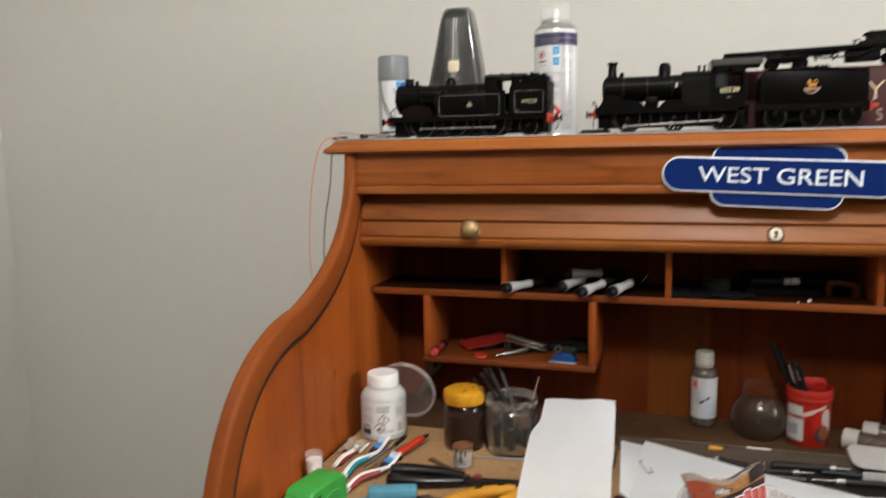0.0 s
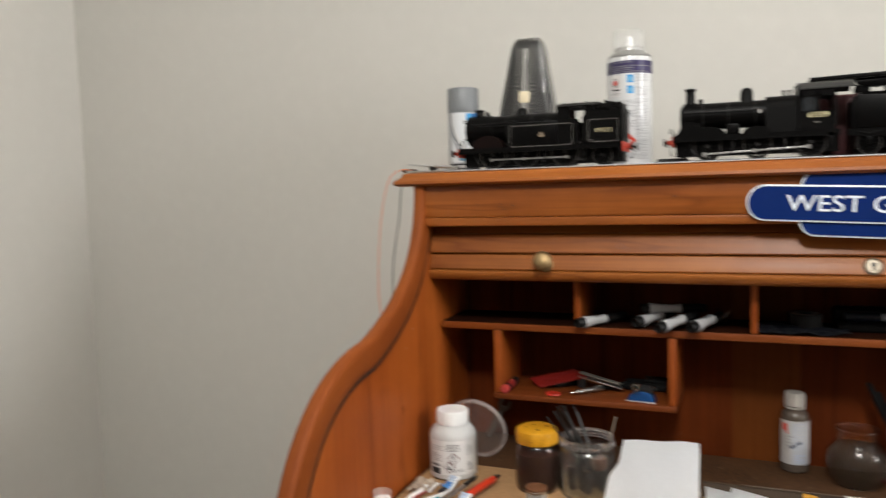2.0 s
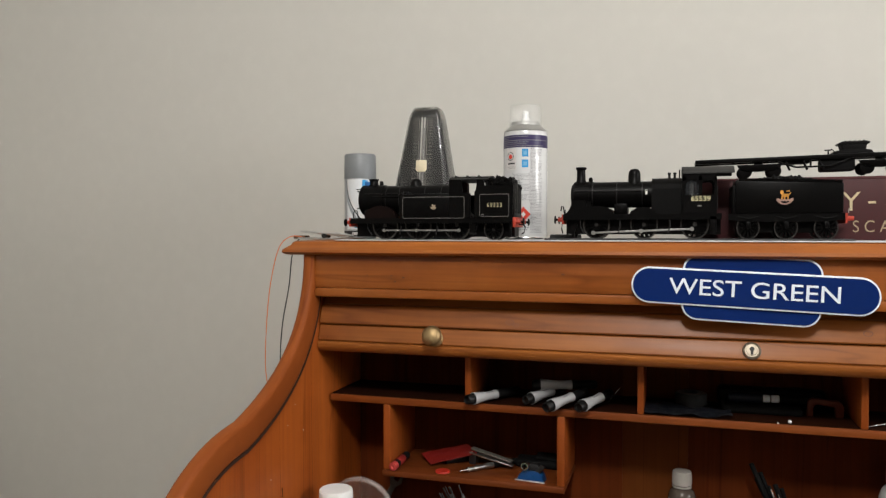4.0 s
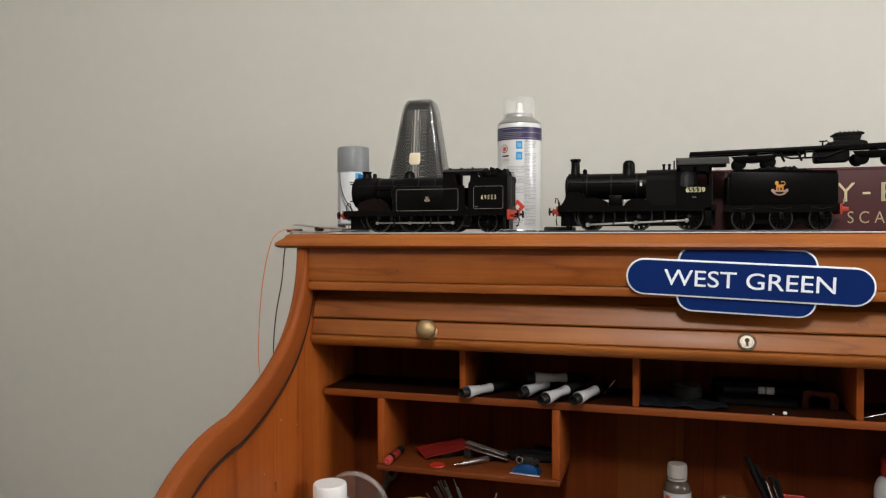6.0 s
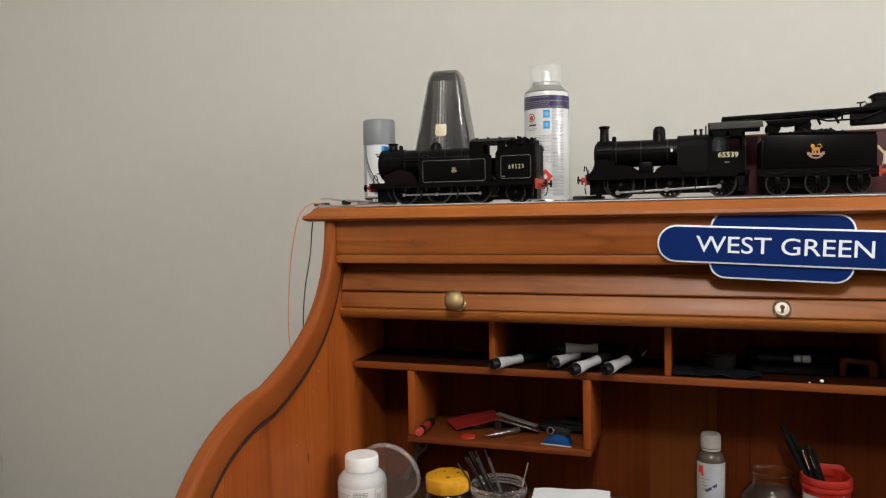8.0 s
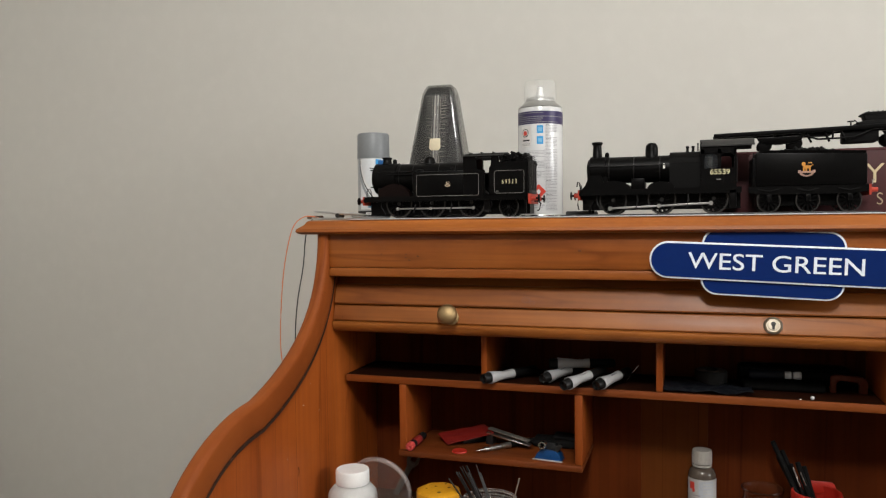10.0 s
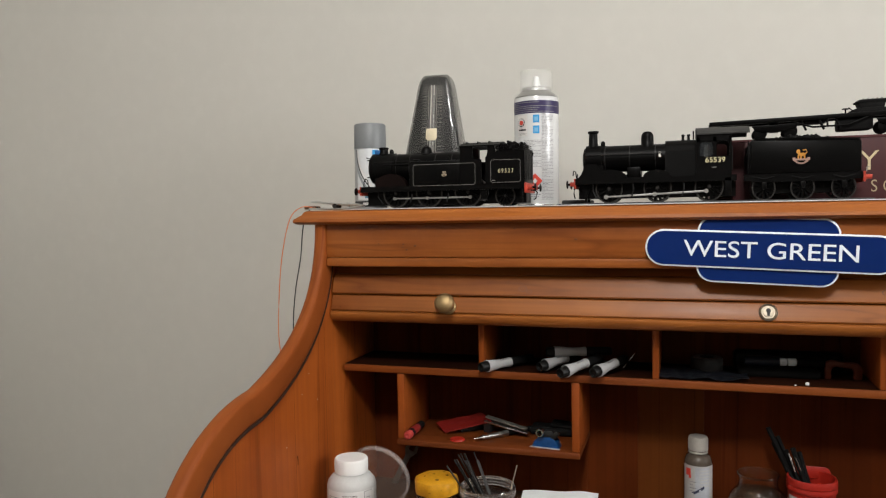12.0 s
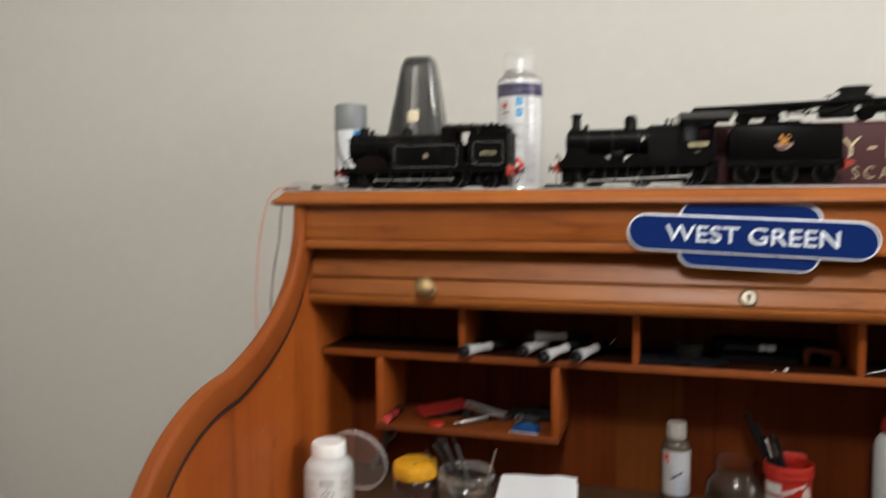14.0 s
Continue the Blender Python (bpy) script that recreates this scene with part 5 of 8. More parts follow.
roundel(R + 0.0009, -120, 0.1245, 0.0062, ink, "logo_ring")
roundel(R + 0.0012, -120, 0.1245, 0.0053, label_white, "logo_field")
roundel(R + 0.0015, -119, 0.1240, 0.0036, red_print, "logo_mark", "red round mark")
part("logo_name", patch(R + 0.0006, -118, 11, 0.1125, 0.1147), ink, can)
part("logo_border", lines_on(R + 0.0006, -118, 13, 0.1055, 0.1095, 2, 0.3, 9), grey_ink, can)
for z0 in (0.1235, 0.1075):
    part("blue_square", patch(R + 0.0004, -80, 8.0, z0, z0 + 0.0115), sky_print, can)
    part("square_print", patch(R + 0.0006, -80, 4.6, z0 + 0.0025, z0 + 0.0085), stained("light_blue_print", (0.16, 0.42, 0.66), 0.5, 0, 0.05, 60, 0), can)
faint_ink = stained("faint_grey_print", (0.30, 0.30, 0.32), 0.5, 0, 0.15, 200, 0)
for k, (z0, z1, rows) in enumerate(((0.116, 0.1355, 9), (0.094, 0.1145, 10), (0.0735, 0.0925, 9), (0.0545, 0.0720, 8), (0.0340, 0.0530, 9), (0.0095, 0.0325, 11))):
    part("label_print", lines_on(R + 0.0003, -50, 17, z0, z1, rows, 0.40, 5 + k), faint_ink, can)
    part("label_heading", lines_on(R + 0.0005, -58, 8, z1, z1 + 0.0014, 1, 0.8, 15 + k), grey_ink, can)
for k, (z0, z1, rows) in enumerate(((0.0880, 0.0985, 5), (0.0700, 0.0855, 7), (0.0580, 0.0680, 5), (0.0130, 0.0250, 4))):
    part("label_print", lines_on(R + 0.0003, -90, 21, z0, z1, rows, 0.42, 25 + k), faint_ink, can)
for q in (-68.5, -113):
    part("column_edge", patch(R + 0.0004, q, 0.35, 0.055, 0.100), faint_ink, can)


def diamond(r, centre, z, s, half, material, parent, label):
    bm = bmesh.new()
    pts = []
    for a, q in ((0, -s), (half, 0), (0, s), (-half, 0)):
        pts.append(bm.verts.new((r * math.cos(radians(centre + a)), r * math.sin(radians(centre + a)), z + q)))
    bm.faces.new(pts)
    return part("hazard_mark", bm, material, parent, label)


diamond(R + 0.0018, -84, 0.0375, 0.0112, 18, red_print, can, "red diamond hazard mark")
diamond(R + 0.0023, -84, 0.0372, 0.0045, 5.5, label_white, can, "pale flame mark")

grey = thing("spray_can", 0.0588, 0.140, LINER, "short grey-capped aerosol with white swoosh label", "spray can")
grey.matrix_world = pose(0.0588, 0.140, LINER) @ Matrix.Diagonal((1, 1, 1.045, 1))
R = 0.0254
part("can_body", lathe([(0, 0.002), (R - 0.003, 0.0003), (R, 0.0018), (R, 0.0915), (R - 0.001, 0.0930), (0, 0.0930)], 44), can_grey, grey)
part("cap", lathe([(R + 0.0002, 0.0918), (R + 0.0004, 0.0925), (R - 0.0002, 0.1280), (R - 0.0018, 0.1300), (R - 0.004, 0.1293), (0, 0.1293)], 44), grey_cap, grey, "plain mid-grey cap")
part("label", patch(R + 0.0002, -74, 46, 0.0145, 0.0905), stained("pale_can_label", (0.62, 0.64, 0.66), 0.4, 0, 0.05, 60, 0.02), grey, "white and grey label")


def arc_on(r, start, sweep_by, z0, z1, half0, half1, n=28):
    """A smooth curved stripe on an upright cylinder."""
    bm, rows = bmesh.new(), []
    for k in range(n + 1):
        u = k / n
        a, h, z = start + sweep_by * u ** 2.2, half0 + (half1 - half0) * u, z0 + (z1 - z0) * u
        rows.append([bm.verts.new((r * math.cos(radians(a + d)), r * math.sin(radians(a + d)), z)) for d in (-h, h)])
    for p, q in zip(rows, rows[1:]):
        bm.faces.new((p[0], p[1], q[1], q[0]))
    return bm


part("swoosh", arc_on(R + 0.0005, -116, 72, 0.0905, 0.0260, 3.0, 7.0), label_white, grey, "curved white swoosh")
part("swoosh_line", arc_on(R + 0.0007, -121, 72, 0.0905, 0.0230, 1.6, 2.6), ink, grey, "curved black line")
part("swoosh_shade", arc_on(R + 0.0006, -127, 66, 0.0905, 0.0200, 4.0, 6.0), stained("pale_grey_print", (0.30, 0.32, 0.34), 0.4, 0, 0.05, 60, 0), grey)
part("blue_mark", patch(R + 0.0008, -50, 10, 0.0790, 0.0895), sky_print, grey)
part("blue_mark", patch(R + 0.0006, -76, 12, 0.0170, 0.0290), stained("dull_blue_print", (0.10, 0.24, 0.34), 0.5, 0, 0.1, 60, 0), grey)
part("foot_band", lathe([(R + 0.0003, 0.0040), (R + 0.0003, 0.0125)], 44), ink, grey, "black band round the foot")
part("foot_print", lines_on(R + 0.0006, -76, 20, 0.0060, 0.0105, 1, 0.9, 4), label_white, grey)

# -- metronome under its smoked cover --
met = thing("metronome", 0.1665, 0.155, LINER, "black pyramid metronome under a smoked clear plastic cover", "metronome")
met.matrix_world = pose(0.1650, 0.153, LINER, 0, 0, 2) @ Matrix.Diagonal((1, 1, 1.052, 1))


def pyramid(w0, w1, d0, d1, h, r):
    """A tapering body with an upright back, rounded corners and a rounded top."""
    bm, rings = bmesh.new(), []
    for u in [k / 10 * 0.9 for k in range(11)] + [0.9 + 0.1 * math.sin(radians(a)) for a in range(9, 91, 9)] + [1.0]:
        z = h * u
        w, d = w0 + (w1 - w0) * u, d0 + (d1 - d0) * u
        if u > 0.9:
            w *= 1 - 0.26 * (1 - math.sqrt(max(0.0, 1 - ((u - 0.9) / 0.1) ** 2)))
            d *= 1 - 0.26 * (1 - math.sqrt(max(0.0, 1 - ((u - 0.9) / 0.1) ** 2)))
        rings.append([bm.verts.new((p, q + (d0 - d) / 2, z)) for p, q in rounded(w, d, r * w / w0, 7)])
    for a, b in zip(rings, rings[1:-1]):
        for k in range(len(a)):
            bm.faces.new((a[k], a[(k + 1) % len(a)], b[(k + 1) % len(a)], b[k]))
    bm.faces.new(rings[-2])
    for v in rings[-1]:
        bm.verts.remove(v)
    bmesh.ops.recalc_face_normals(bm, faces=bm.faces)
    return bm


part("case", pyramid(0.1170, 0.0435, 0.0640, 0.0330, 0.1960, 0.012), dark_plate, met)
part("base", box(-0.062, 0.062, -0.036, 0.036, 0, 0.008, 0.003), black_plastic, met)
cov = pyramid(0.1215, 0.0475, 0.0690, 0.0370, 0.2000, 0.015)
shell = pyramid(0.1193, 0.0455, 0.0668, 0.0350, 0.1988, 0.0140)
bmesh.ops.reverse_faces(shell, faces=shell.faces)
merge(cov, shell)
part("cover", cov, smoke, met, "smoked clear cover with highlights", shadow=False)
# the sloping scale plate, rod, weight and marks lean with the front face
lean = Matrix.Translation((0, -0.0318, 0.0)) @ pose(0, 0, 0, -9.0)
part("scale_plate", box(-0.0175, 0.0175, -0.0012, 0.0008, 0.040, 0.186, 0.0004, 1, m=lean), stained("grey_scale_plate", (0.034, 0.033, 0.032), 0.45, 0, 0.15, 60, 0.02), met)
part("scale_strip", box(-0.0055, 0.0035, -0.0018, -0.0010, 0.042, 0.184, m=lean), stained("silver_scale_strip", (0.22, 0.21, 0.20), 0.4, 0.3, 0.1, 60, 0.02), met)
part("pendulum", box(-0.0040, -0.0022, -0.0026, -0.0018, 0.040, 0.185, m=lean), bright_steel, met, "bright steel pendulum rod")
part("weight", slab([(-0.0055, 0.1165), (0.0115, 0.1165), (0.0120, 0.1020), (0.0090, 0.0985), (-0.0030, 0.0985), (-0.0060, 0.1020)], 0.003, 0.0006, m=lean @ Matrix.Translation((-0.0045, -0.0032, 0.0025))), cream_metal, met, "cream sliding weight")
marks, z, gap = bmesh.new(), 0.1830, 0.0034
while z > 0.048:
    for s in (-1, 1):
        box(s * 0.0120 - 0.0012 - 0.0036, s * 0.0120 - 0.0012 + 0.0036, -0.0016, -0.0011, z, z + 0.0005, bm=marks, m=lean)
    z, gap = z - gap, gap * 1.055
for s in (-0.0075, 0.0055):
    box(s - 0.0003, s + 0.0003, -0.0017, -0.0011, 0.046, 0.184, bm=marks, m=lean)
part("pendulum_rib", box(0.0006, 0.0022, -0.0024, -0.0018, 0.044, 0.185, m=lean), bright_steel, met)
part("scale_marks", marks, stained("faded_scale_marks", (0.44, 0.42, 0.36), 0.5, 0, 0.3, 200, 0), met)

# -- crocodile clips with two thin wires over the end of the desk --
clip = thing("crocodile_clips", -0.004, 0.050, TOP, "pair of steel crocodile clips on thin orange and black wires", "clips")
for yy, tt in ((0.0, 5), (0.016, -8)):
    m = pose(0.000, yy, 0.0070, 0, 0, tt) @ Matrix.Scale(1.75, 4)
    bm = slab([(0.000, -0.0030), (0.012, -0.0034), (0.030, -0.0036), (0.047, -0.0018), (0.050, -0.0008), (0.047, -0.0004), (0.030, -0.0018), (0.010, -0.0016), (0.000, -0.0014)], 0.0056, 0.0004, m=m @ Matrix.Translation((0, -0.0028, 0)))
    slab([(0.002, 0.0046), (0.014, 0.0034), (0.026, 0.0022), (0.036, 0.0030), (0.048, 0.0010), (0.050, 0.0002), (0.047, -0.0002), (0.030, 0.0002), (0.014, 0.0020), (0.002, 0.0032)], 0.0050, 0.0004, bm=bm, m=m @ Matrix.Translation((0, -0.0025, 0)))
    for q in range(5):
        box(0.036 + q * 0.0024, 0.0372 + q * 0.0024, -0.0024, 0.0024, -0.0014, 0.0004, bm=bm, m=m)
    part("clip", bm, steel, clip, "dull steel clip")
    part("spring", rod(m @ Vector((0.024, -0.0034, 0.0)), m @ Vector((0.024, 0.0034, 0.0)), 0.0034, n=14), dark_steel, clip, "dark coil spring")
    part("cable_crimp", rod(m @ Vector((-0.0045, 0, -0.0012)), m @ Vector((0.0050, 0, -0.0012)), 0.0026, n=12), stained("worn_brown_crimp", (0.20, 0.12, 0.085), 0.45, 0.6, 0.2, 120, 0.1), clip, "brownish cable crimp")


def hang(points, material, r):
    pts = []
    for a, b, c, d in zip([points[0]] + points[:-2], points[:-1], points[1:], points[2:] + [points[-1]]):
        a, b, c, d = (Vector(p) for p in (a, b, c, d))
        for u in (0, 0.2, 0.4, 0.6, 0.8):
            pts.append(0.5 * ((2 * b) + (c - a) * u + (2 * a - 5 * b + 4 * c - d) * u * u + (3 * b - a - 3 * c + d) * u**3))
    pts.append(Vector(points[-1]))
    return part("wire", sweep(pts, r, 6), material, clip)


hang([(0.010, 0, 0.004), (-0.010, -0.006, 0.006), (-0.028, -0.012, -0.012), (-0.041, -0.016, -0.070), (-0.047, -0.018, -0.140), (-0.048, -0.018, -0.20), (-0.042, -0.010, -0.26), (-0.030, 0.0, -0.36), (-0.026, 0.02, -0.47)], orange_wire, 0.0008)
hang([(0.010, 0.016, 0.004), (0.000, 0.004, 0.004), (-0.006, -0.010, -0.020), (-0.010, -0.014, -0.070), (-0.019, -0.016, -0.12), (-0.024, -0.016, -0.17), (-0.026, -0.010, -0.22), (-0.027, 0.0, -0.34), (-0.020, 0.02, -0.47)], black_wire, 0.0009)

# -- station sign screwed to the frieze --
sign = thing("station_sign", 0.6343, 0.0040, 1.1575, "dark blue totem sign with white border reading WEST GREEN", "sign")
sign.matrix_world = pose(0.6343, 0.0040, 1.1566, 0, 2.3, 0) @ Matrix.Scale(0.984, 4)
part("plate", slab(rounded(0.163, 0.0835, 0.020, 8), 0.0060, 0.0006, m=Matrix.Translation((0, 0.0015, 0))), sign_white, sign)
part("plate_field", slab(rounded(0.1585, 0.079, 0.0180, 8), 0.0010, m=Matrix.Translation((0, 0.0008, 0))), sign_blue, sign)
part("bar", slab(rounded(0.2885, 0.0468, 0.0232, 10), 0.0030, 0.0005, m=Matrix.Translation((0, -0.0022, 0))), sign_white, sign)
part("bar_field", slab(rounded(0.2840, 0.0423, 0.0210, 10), 0.0010, m=Matrix.Translation((0, -0.0029, 0))), sign_blue, sign)
bm = lettering("WEST GREEN", 0.1980, 0.0205, 0.0004, 0.004)
bmesh.ops.translate(bm, verts=bm.verts, vec=(0.0015, -0.0033, 0.0005))
part("letters", bm, sign_white, sign, "white capital letters")
for bx in (-0.06, 0.06):
    part("screw_block", rod((bx, 0.0070, 0.0), (bx, 0.0083, 0.0), 0.004), black_plastic, sign)

# ---- in the pigeonholes ----
SH = 0.9820      # upper face of the long shelf
CF = 0.8735      # upper face of the cubby floor


def marker(x, y, z, turn, length, tilt=0.0):
    """A grey-white marker pen lying with its black cap end out."""
    ob = thing("marker_pen", x, y, z, "pale grey marker pen with a black end, lying on the shelf", "pen", group="marker pens on the shelf")
    ob.matrix_world = pose(x, y, z, 0, 0, turn) @ pose(0, 0, 0, 0, -tilt, 0)
    r = 0.0088
    body = [(0.0072, 0.0040), (0.0080, 0.0004), (0.0086, 0.0), (0.0088, 0.0010), (0.0080, 0.0080), (0.0068, 0.018), (0.0061, 0.028), (0.0063, 0.038), (0.0069, 0.046), (0, 0.046)]
    part("barrel", spun((0.012, 0, r), (1, 0, r), body, 28), pen_grey, ob)
    part("end_plug", spun((0.017, 0, r), (-1, 0, r), [(0.0073, 0.0), (0.0073, 0.0080), (0.0069, 0.0148), (0.0060, 0.0162), (0.0054, 0.0150), (0.0050, 0.0120), (0.0, 0.0115)], 24), plug_black, ob, "hollow black end plug")
    part("pen_body", spun((0.058, 0, r), (length + 1, 0, r), [(0, 0), (0.0064, 0), (0.0062, length - 0.062), (0.0046, length - 0.058), (0, length - 0.058)], 20), loco_soot, ob, "black pen body")
    part("print", box(0.036, 0.049, -0.0036, -0.0012, r + 0.0055, r + 0.0064, 0.0002, 1), grey_ink, ob)
    return ob


plug_black = stained("dull_black_plug", (0.0075, 0.0072, 0.0070), 0.4, 0, 0.3, 90, 0.08, spec=0.2)
marker(0.2650, 0.036, SH, 57, 0.105)
marker(0.3450, 0.058, SH, 58, 0.088, tilt=5)
marker(0.3800, 0.022, SH, 60, 0.092, tilt=6)
marker(0.4220, 0.034, SH, 64, 0.086, tilt=5)
marker(0.3480, 0.094, SH + 0.0150, 18, 0.095)
bpy.data.objects["marker_pen.004"]["label"] = "pale grey marker pen lying across the others"

# dim clutter in the middle pigeonhole
tape = thing("tape_roll", 0.5690, 0.128, SH, "dusty roll of grey tape in the dark pigeonhole", "tape roll")
part("roll", lathe([(0.009, 0.0), (0.020, 0.0), (0.0215, 0.002), (0.0215, 0.018), (0.020, 0.020), (0.009, 0.020), (0.009, 0.0)], 32), stained("dusty_dark_tape", (0.014, 0.013, 0.013), 0.7, 0, 0.3, 120, 0.3), tape)
part("top_face", lathe([(0.0095, 0.0202), (0.0195, 0.0202)], 32), stained("dusty_tape_face", (0.12, 0.090, 0.075), 0.8, 0, 0.4, 160, 0.3), tape)
bag = thing("plastic_bag", 0.5420, 0.090, SH, "crumpled dark blue plastic bag on the shelf", "bag")
bm = bmesh.new()
bmesh.ops.create_grid(bm, x_segments=28, y_segments=12, size=0.5)
for v in bm.verts:
    q = v.co.copy()
    v.co = Vector((q.x * 0.115 + 0.02, q.y * 0.060, 0.004 + 0.004 * noise.noise(Vector((q.x * 5, q.y * 4, 1.7))) + 0.002 * noise.noise(Vector((q.x * 12, q.y * 9, 4.1)))))
    v.co.z = max(0.0006, v.co.z)
bmesh.ops.solidify(bm, geom=bm.faces[:], thickness=0.0006)
part("film", bm, stained("dark_blue_film", (0.005, 0.006, 0.009), 0.45, 0, 0.25, 60, 0.1), bag)
torch = thing("small_torch", 0.6180, 0.122, SH, "small black tool with a bright steel collar", "tool")
torch.matrix_world = pose(0.6160, 0.118, SH + 0.0113, 0, 0, 3)
part("body", spun((0.0, 0, 0.0075), (1, 0, 0.0075), [(0, 0), (0.006, 0.001), (0.0075, 0.008), (0.0070, 0.045), (0, 0.045)], 20), navy, torch)
for c0 in (0.0440, 0.0560):
    part("collar", spun((c0, 0, 0.0075), (1, 0, 0.0075), [(0, 0), (0.0050, 0), (0.0052, 0.0006), (0.0052, 0.0098), (0.0040, 0.0104), (0, 0.0104)], 20), sign_white, torch, "bright white collar")
part("shaft", spun((0.0668, 0, 0.0075), (1, 0, 0.0075), [(0, 0), (0.0045, 0), (0.0050, 0.035), (0, 0.036)], 16), loco_soot, torch)
case = thing("tool_case", 0.6050, 0.1480, SH, "dark navy plastic case at the back of the pigeonhole", "case")
part("case_body", box(0.0, 0.140, 0.0, 0.020, 0.0, 0.027, 0.006, 3), loco_black, case)
part("case_tray", box(0.004, 0.105, -0.046, -0.0004, 0.0, 0.0108, 0.004, 3), loco_soot, case, "shallow dark tray of the case")
clampo = thing("junior_clamp", 0.7150, 0.112, SH, "small orange-red C-shaped clamp standing on the shelf", "clamp")
cl = slab([(0.0, 0.0), (0.0085, 0.0), (0.0085, 0.0125), (0.0120, 0.0165), (0.0330, 0.0145), (0.0350, 0.0115), (0.0350, 0.0), (0.0450, 0.0), (0.0450, 0.0160), (0.0400, 0.0215), (0.0080, 0.0245), (0.0020, 0.0215)], 0.010, 0.0014)
part("frame", cl, stained("dull_orange_red", (0.125, 0.022, 0.007), 0.5, 0, 0.2, 60, 0.1), clampo)
bead = part("white_bead", lathe([(0, 0), (0.0018, 0.0004), (0.0026, 0.002), (0.0018, 0.0040), (0, 0.0044)], 14, m=pose(0.688, SHELF_Y + 0.010, SH)), white_plastic)
tagged(bead, "tiny white bead at the front of the shelf", "bead")
wirebit = thing("wire_offcut", 0.455, 0.120, SH, "thin bright wire offcut leaning in the pigeonhole", "wire")
part("strand", rod((0.0, 0, 0.0006), (0.016, 0.006, 0.021), 0.0006, n=6), bright_steel, wirebit)
crumb = part("white_crumb", lathe([(0, 0), (0.0012, 0.0003), (0.0013, 0.0012), (0, 0.0018)], 8, m=pose(0.6735, SHELF_Y + 0.004, SH)), white_plastic)
tagged(crumb, "tiny white crumb on the shelf edge", "crumb")
pin = thing("metal_pin", 0.800, 0.082, SH, "thin bright metal scriber lying in the pigeonhole", "pin", turn=25)
part("shaft", rod((-0.015, 0, 0.0016), (0.04, 0, 0.009), 0.0011), bright_steel, pin)
part("tip", rod((-0.022, 0, 0.0008), (-0.015, 0, 0.0016), 0.0003, 0.0011), bright_steel, pin)

# ---- in the small cubby ----
rp = thing("red_marker", 0.1445, 0.064, CF, "red-ended black marker pen lying in the cubby", "pen")
rp.matrix_world = pose(0.1480, 0.0500, CF, 0, 0, 91) @ Matrix.Diagonal((1.1, 0.92, 0.92, 1))
part("end", spun((0.0, 0, 0.0070), (1, 0, 0.0070), [(0, 0.0025), (0.003, 0.0006), (0.0060, 0.0012), (0.0070, 0.0035), (0.0070, 0.010), (0, 0.010)], 20), stained("pinkish_red_plastic", (0.42, 0.048, 0.042), 0.4, 0, 0.1, 60, 0.03), rp, "red round end")
part("barrel", spun((0.010, 0, 0.0070), (1, 0, 0.0070), [(0, 0), (0.0064, 0), (0.0060, 0.050), (0, 0.050)], 20), loco_soot, rp)
part("ring", spun((0.020, 0, 0.0070), (1, 0, 0.0070), [(0.0064, 0), (0.0067, 0.0005), (0.0066, 0.022), (0.0063, 0.0225)], 20), stained("dim_red_band", (0.20, 0.014, 0.011), 0.5, 0, 0.2, 60, 0.1), rp)
pk = thing("red_packet", 0.2060, 0.112, CF, "red paper packet of sandpaper slips, open at one end", "packet")
near, right, far, left = Vector((-0.0113, -0.0223, 0.0033)), Vector((0.0539, 0.0051, 0.0185)), Vector((0.0308, 0.033, 0.023)), Vector((-0.0364, 0.0071, 0.01))
bm = bmesh.new()
bmesh.ops.create_grid(bm, x_segments=22, y_segments=16, size=0.5)
for v in bm.verts:
    q = v.co.copy()
    crumple = 0.0011 * noise.noise(Vector((q.x * 4, q.y * 3, 2.3))) + 0.0008 * abs(noise.noise(Vector((q.x * 9, q.y * 8, 6.1))))
    u, w = q.x + 0.5, q.y + 0.5
    v.co = (near * (1 - u) + right * u) * (1 - w) + (left * (1 - u) + far * u) * w + Vector((0, 0, crumple))
bmesh.ops.solidify(bm, geom=bm.faces[:], thickness=0.0012)
part("sleeve", bm, stained("dull_red_paper", (0.165, 0.0105, 0.0075), 0.42, 0, 0.15, 40, 0.15), pk)
part("prop", box(-0.012, 0.030, -0.006, 0.012, 0.0, 0.0085, 0.001, m=pose(0.014, 0.008, 0, 0, 0, 40)), black_plastic, pk)
slips = thing("steel_rule", 0.2680, 0.124, CF, "pair of dull metal strips lying across the packet", "metal strips", turn=-14)
part("strip", box(-0.022, 0.046, -0.006, 0.004, 0.0185, 0.0205, 0.0003, 1, m=pose(0, 0, 0, 0, 9, 0)), stained("dull_pale_metal", (0.24, 0.23, 0.20), 0.5, 0.6, 0.2, 120, 0.1), slips)
part("strip", box(-0.020, 0.050, -0.012, -0.002, 0.0140, 0.0160, 0.0003, 1, m=pose(0, 0, 0, 0, 9, 4)), steel, slips)
part("support", box(-0.020, -0.008, -0.010, 0.004, 0.0, 0.0185, 0.001), black_plastic, slips)
rc = part("red_disc", lathe([(0, 0), (0.0105, 0), (0.0112, 0.001), (0.0105, 0.0028), (0, 0.0030)], 28, m=pose(0.2200, 0.0690, CF)), stained("dull_red_plastic", (0.40, 0.020, 0.010), 0.4, 0, 0.08, 60, 0.04))
tagged(rc, "flat red plastic disc on the cubby floor", "disc")
alloy = stained("polished_alloy", (0.55, 0.55, 0.55), 0.35, 0.4, 0.05, 120, 0.02)
pr = thing("silver_pen", 0.2465, 0.066, CF, "slim silver and black mechanical pencil", "pen")
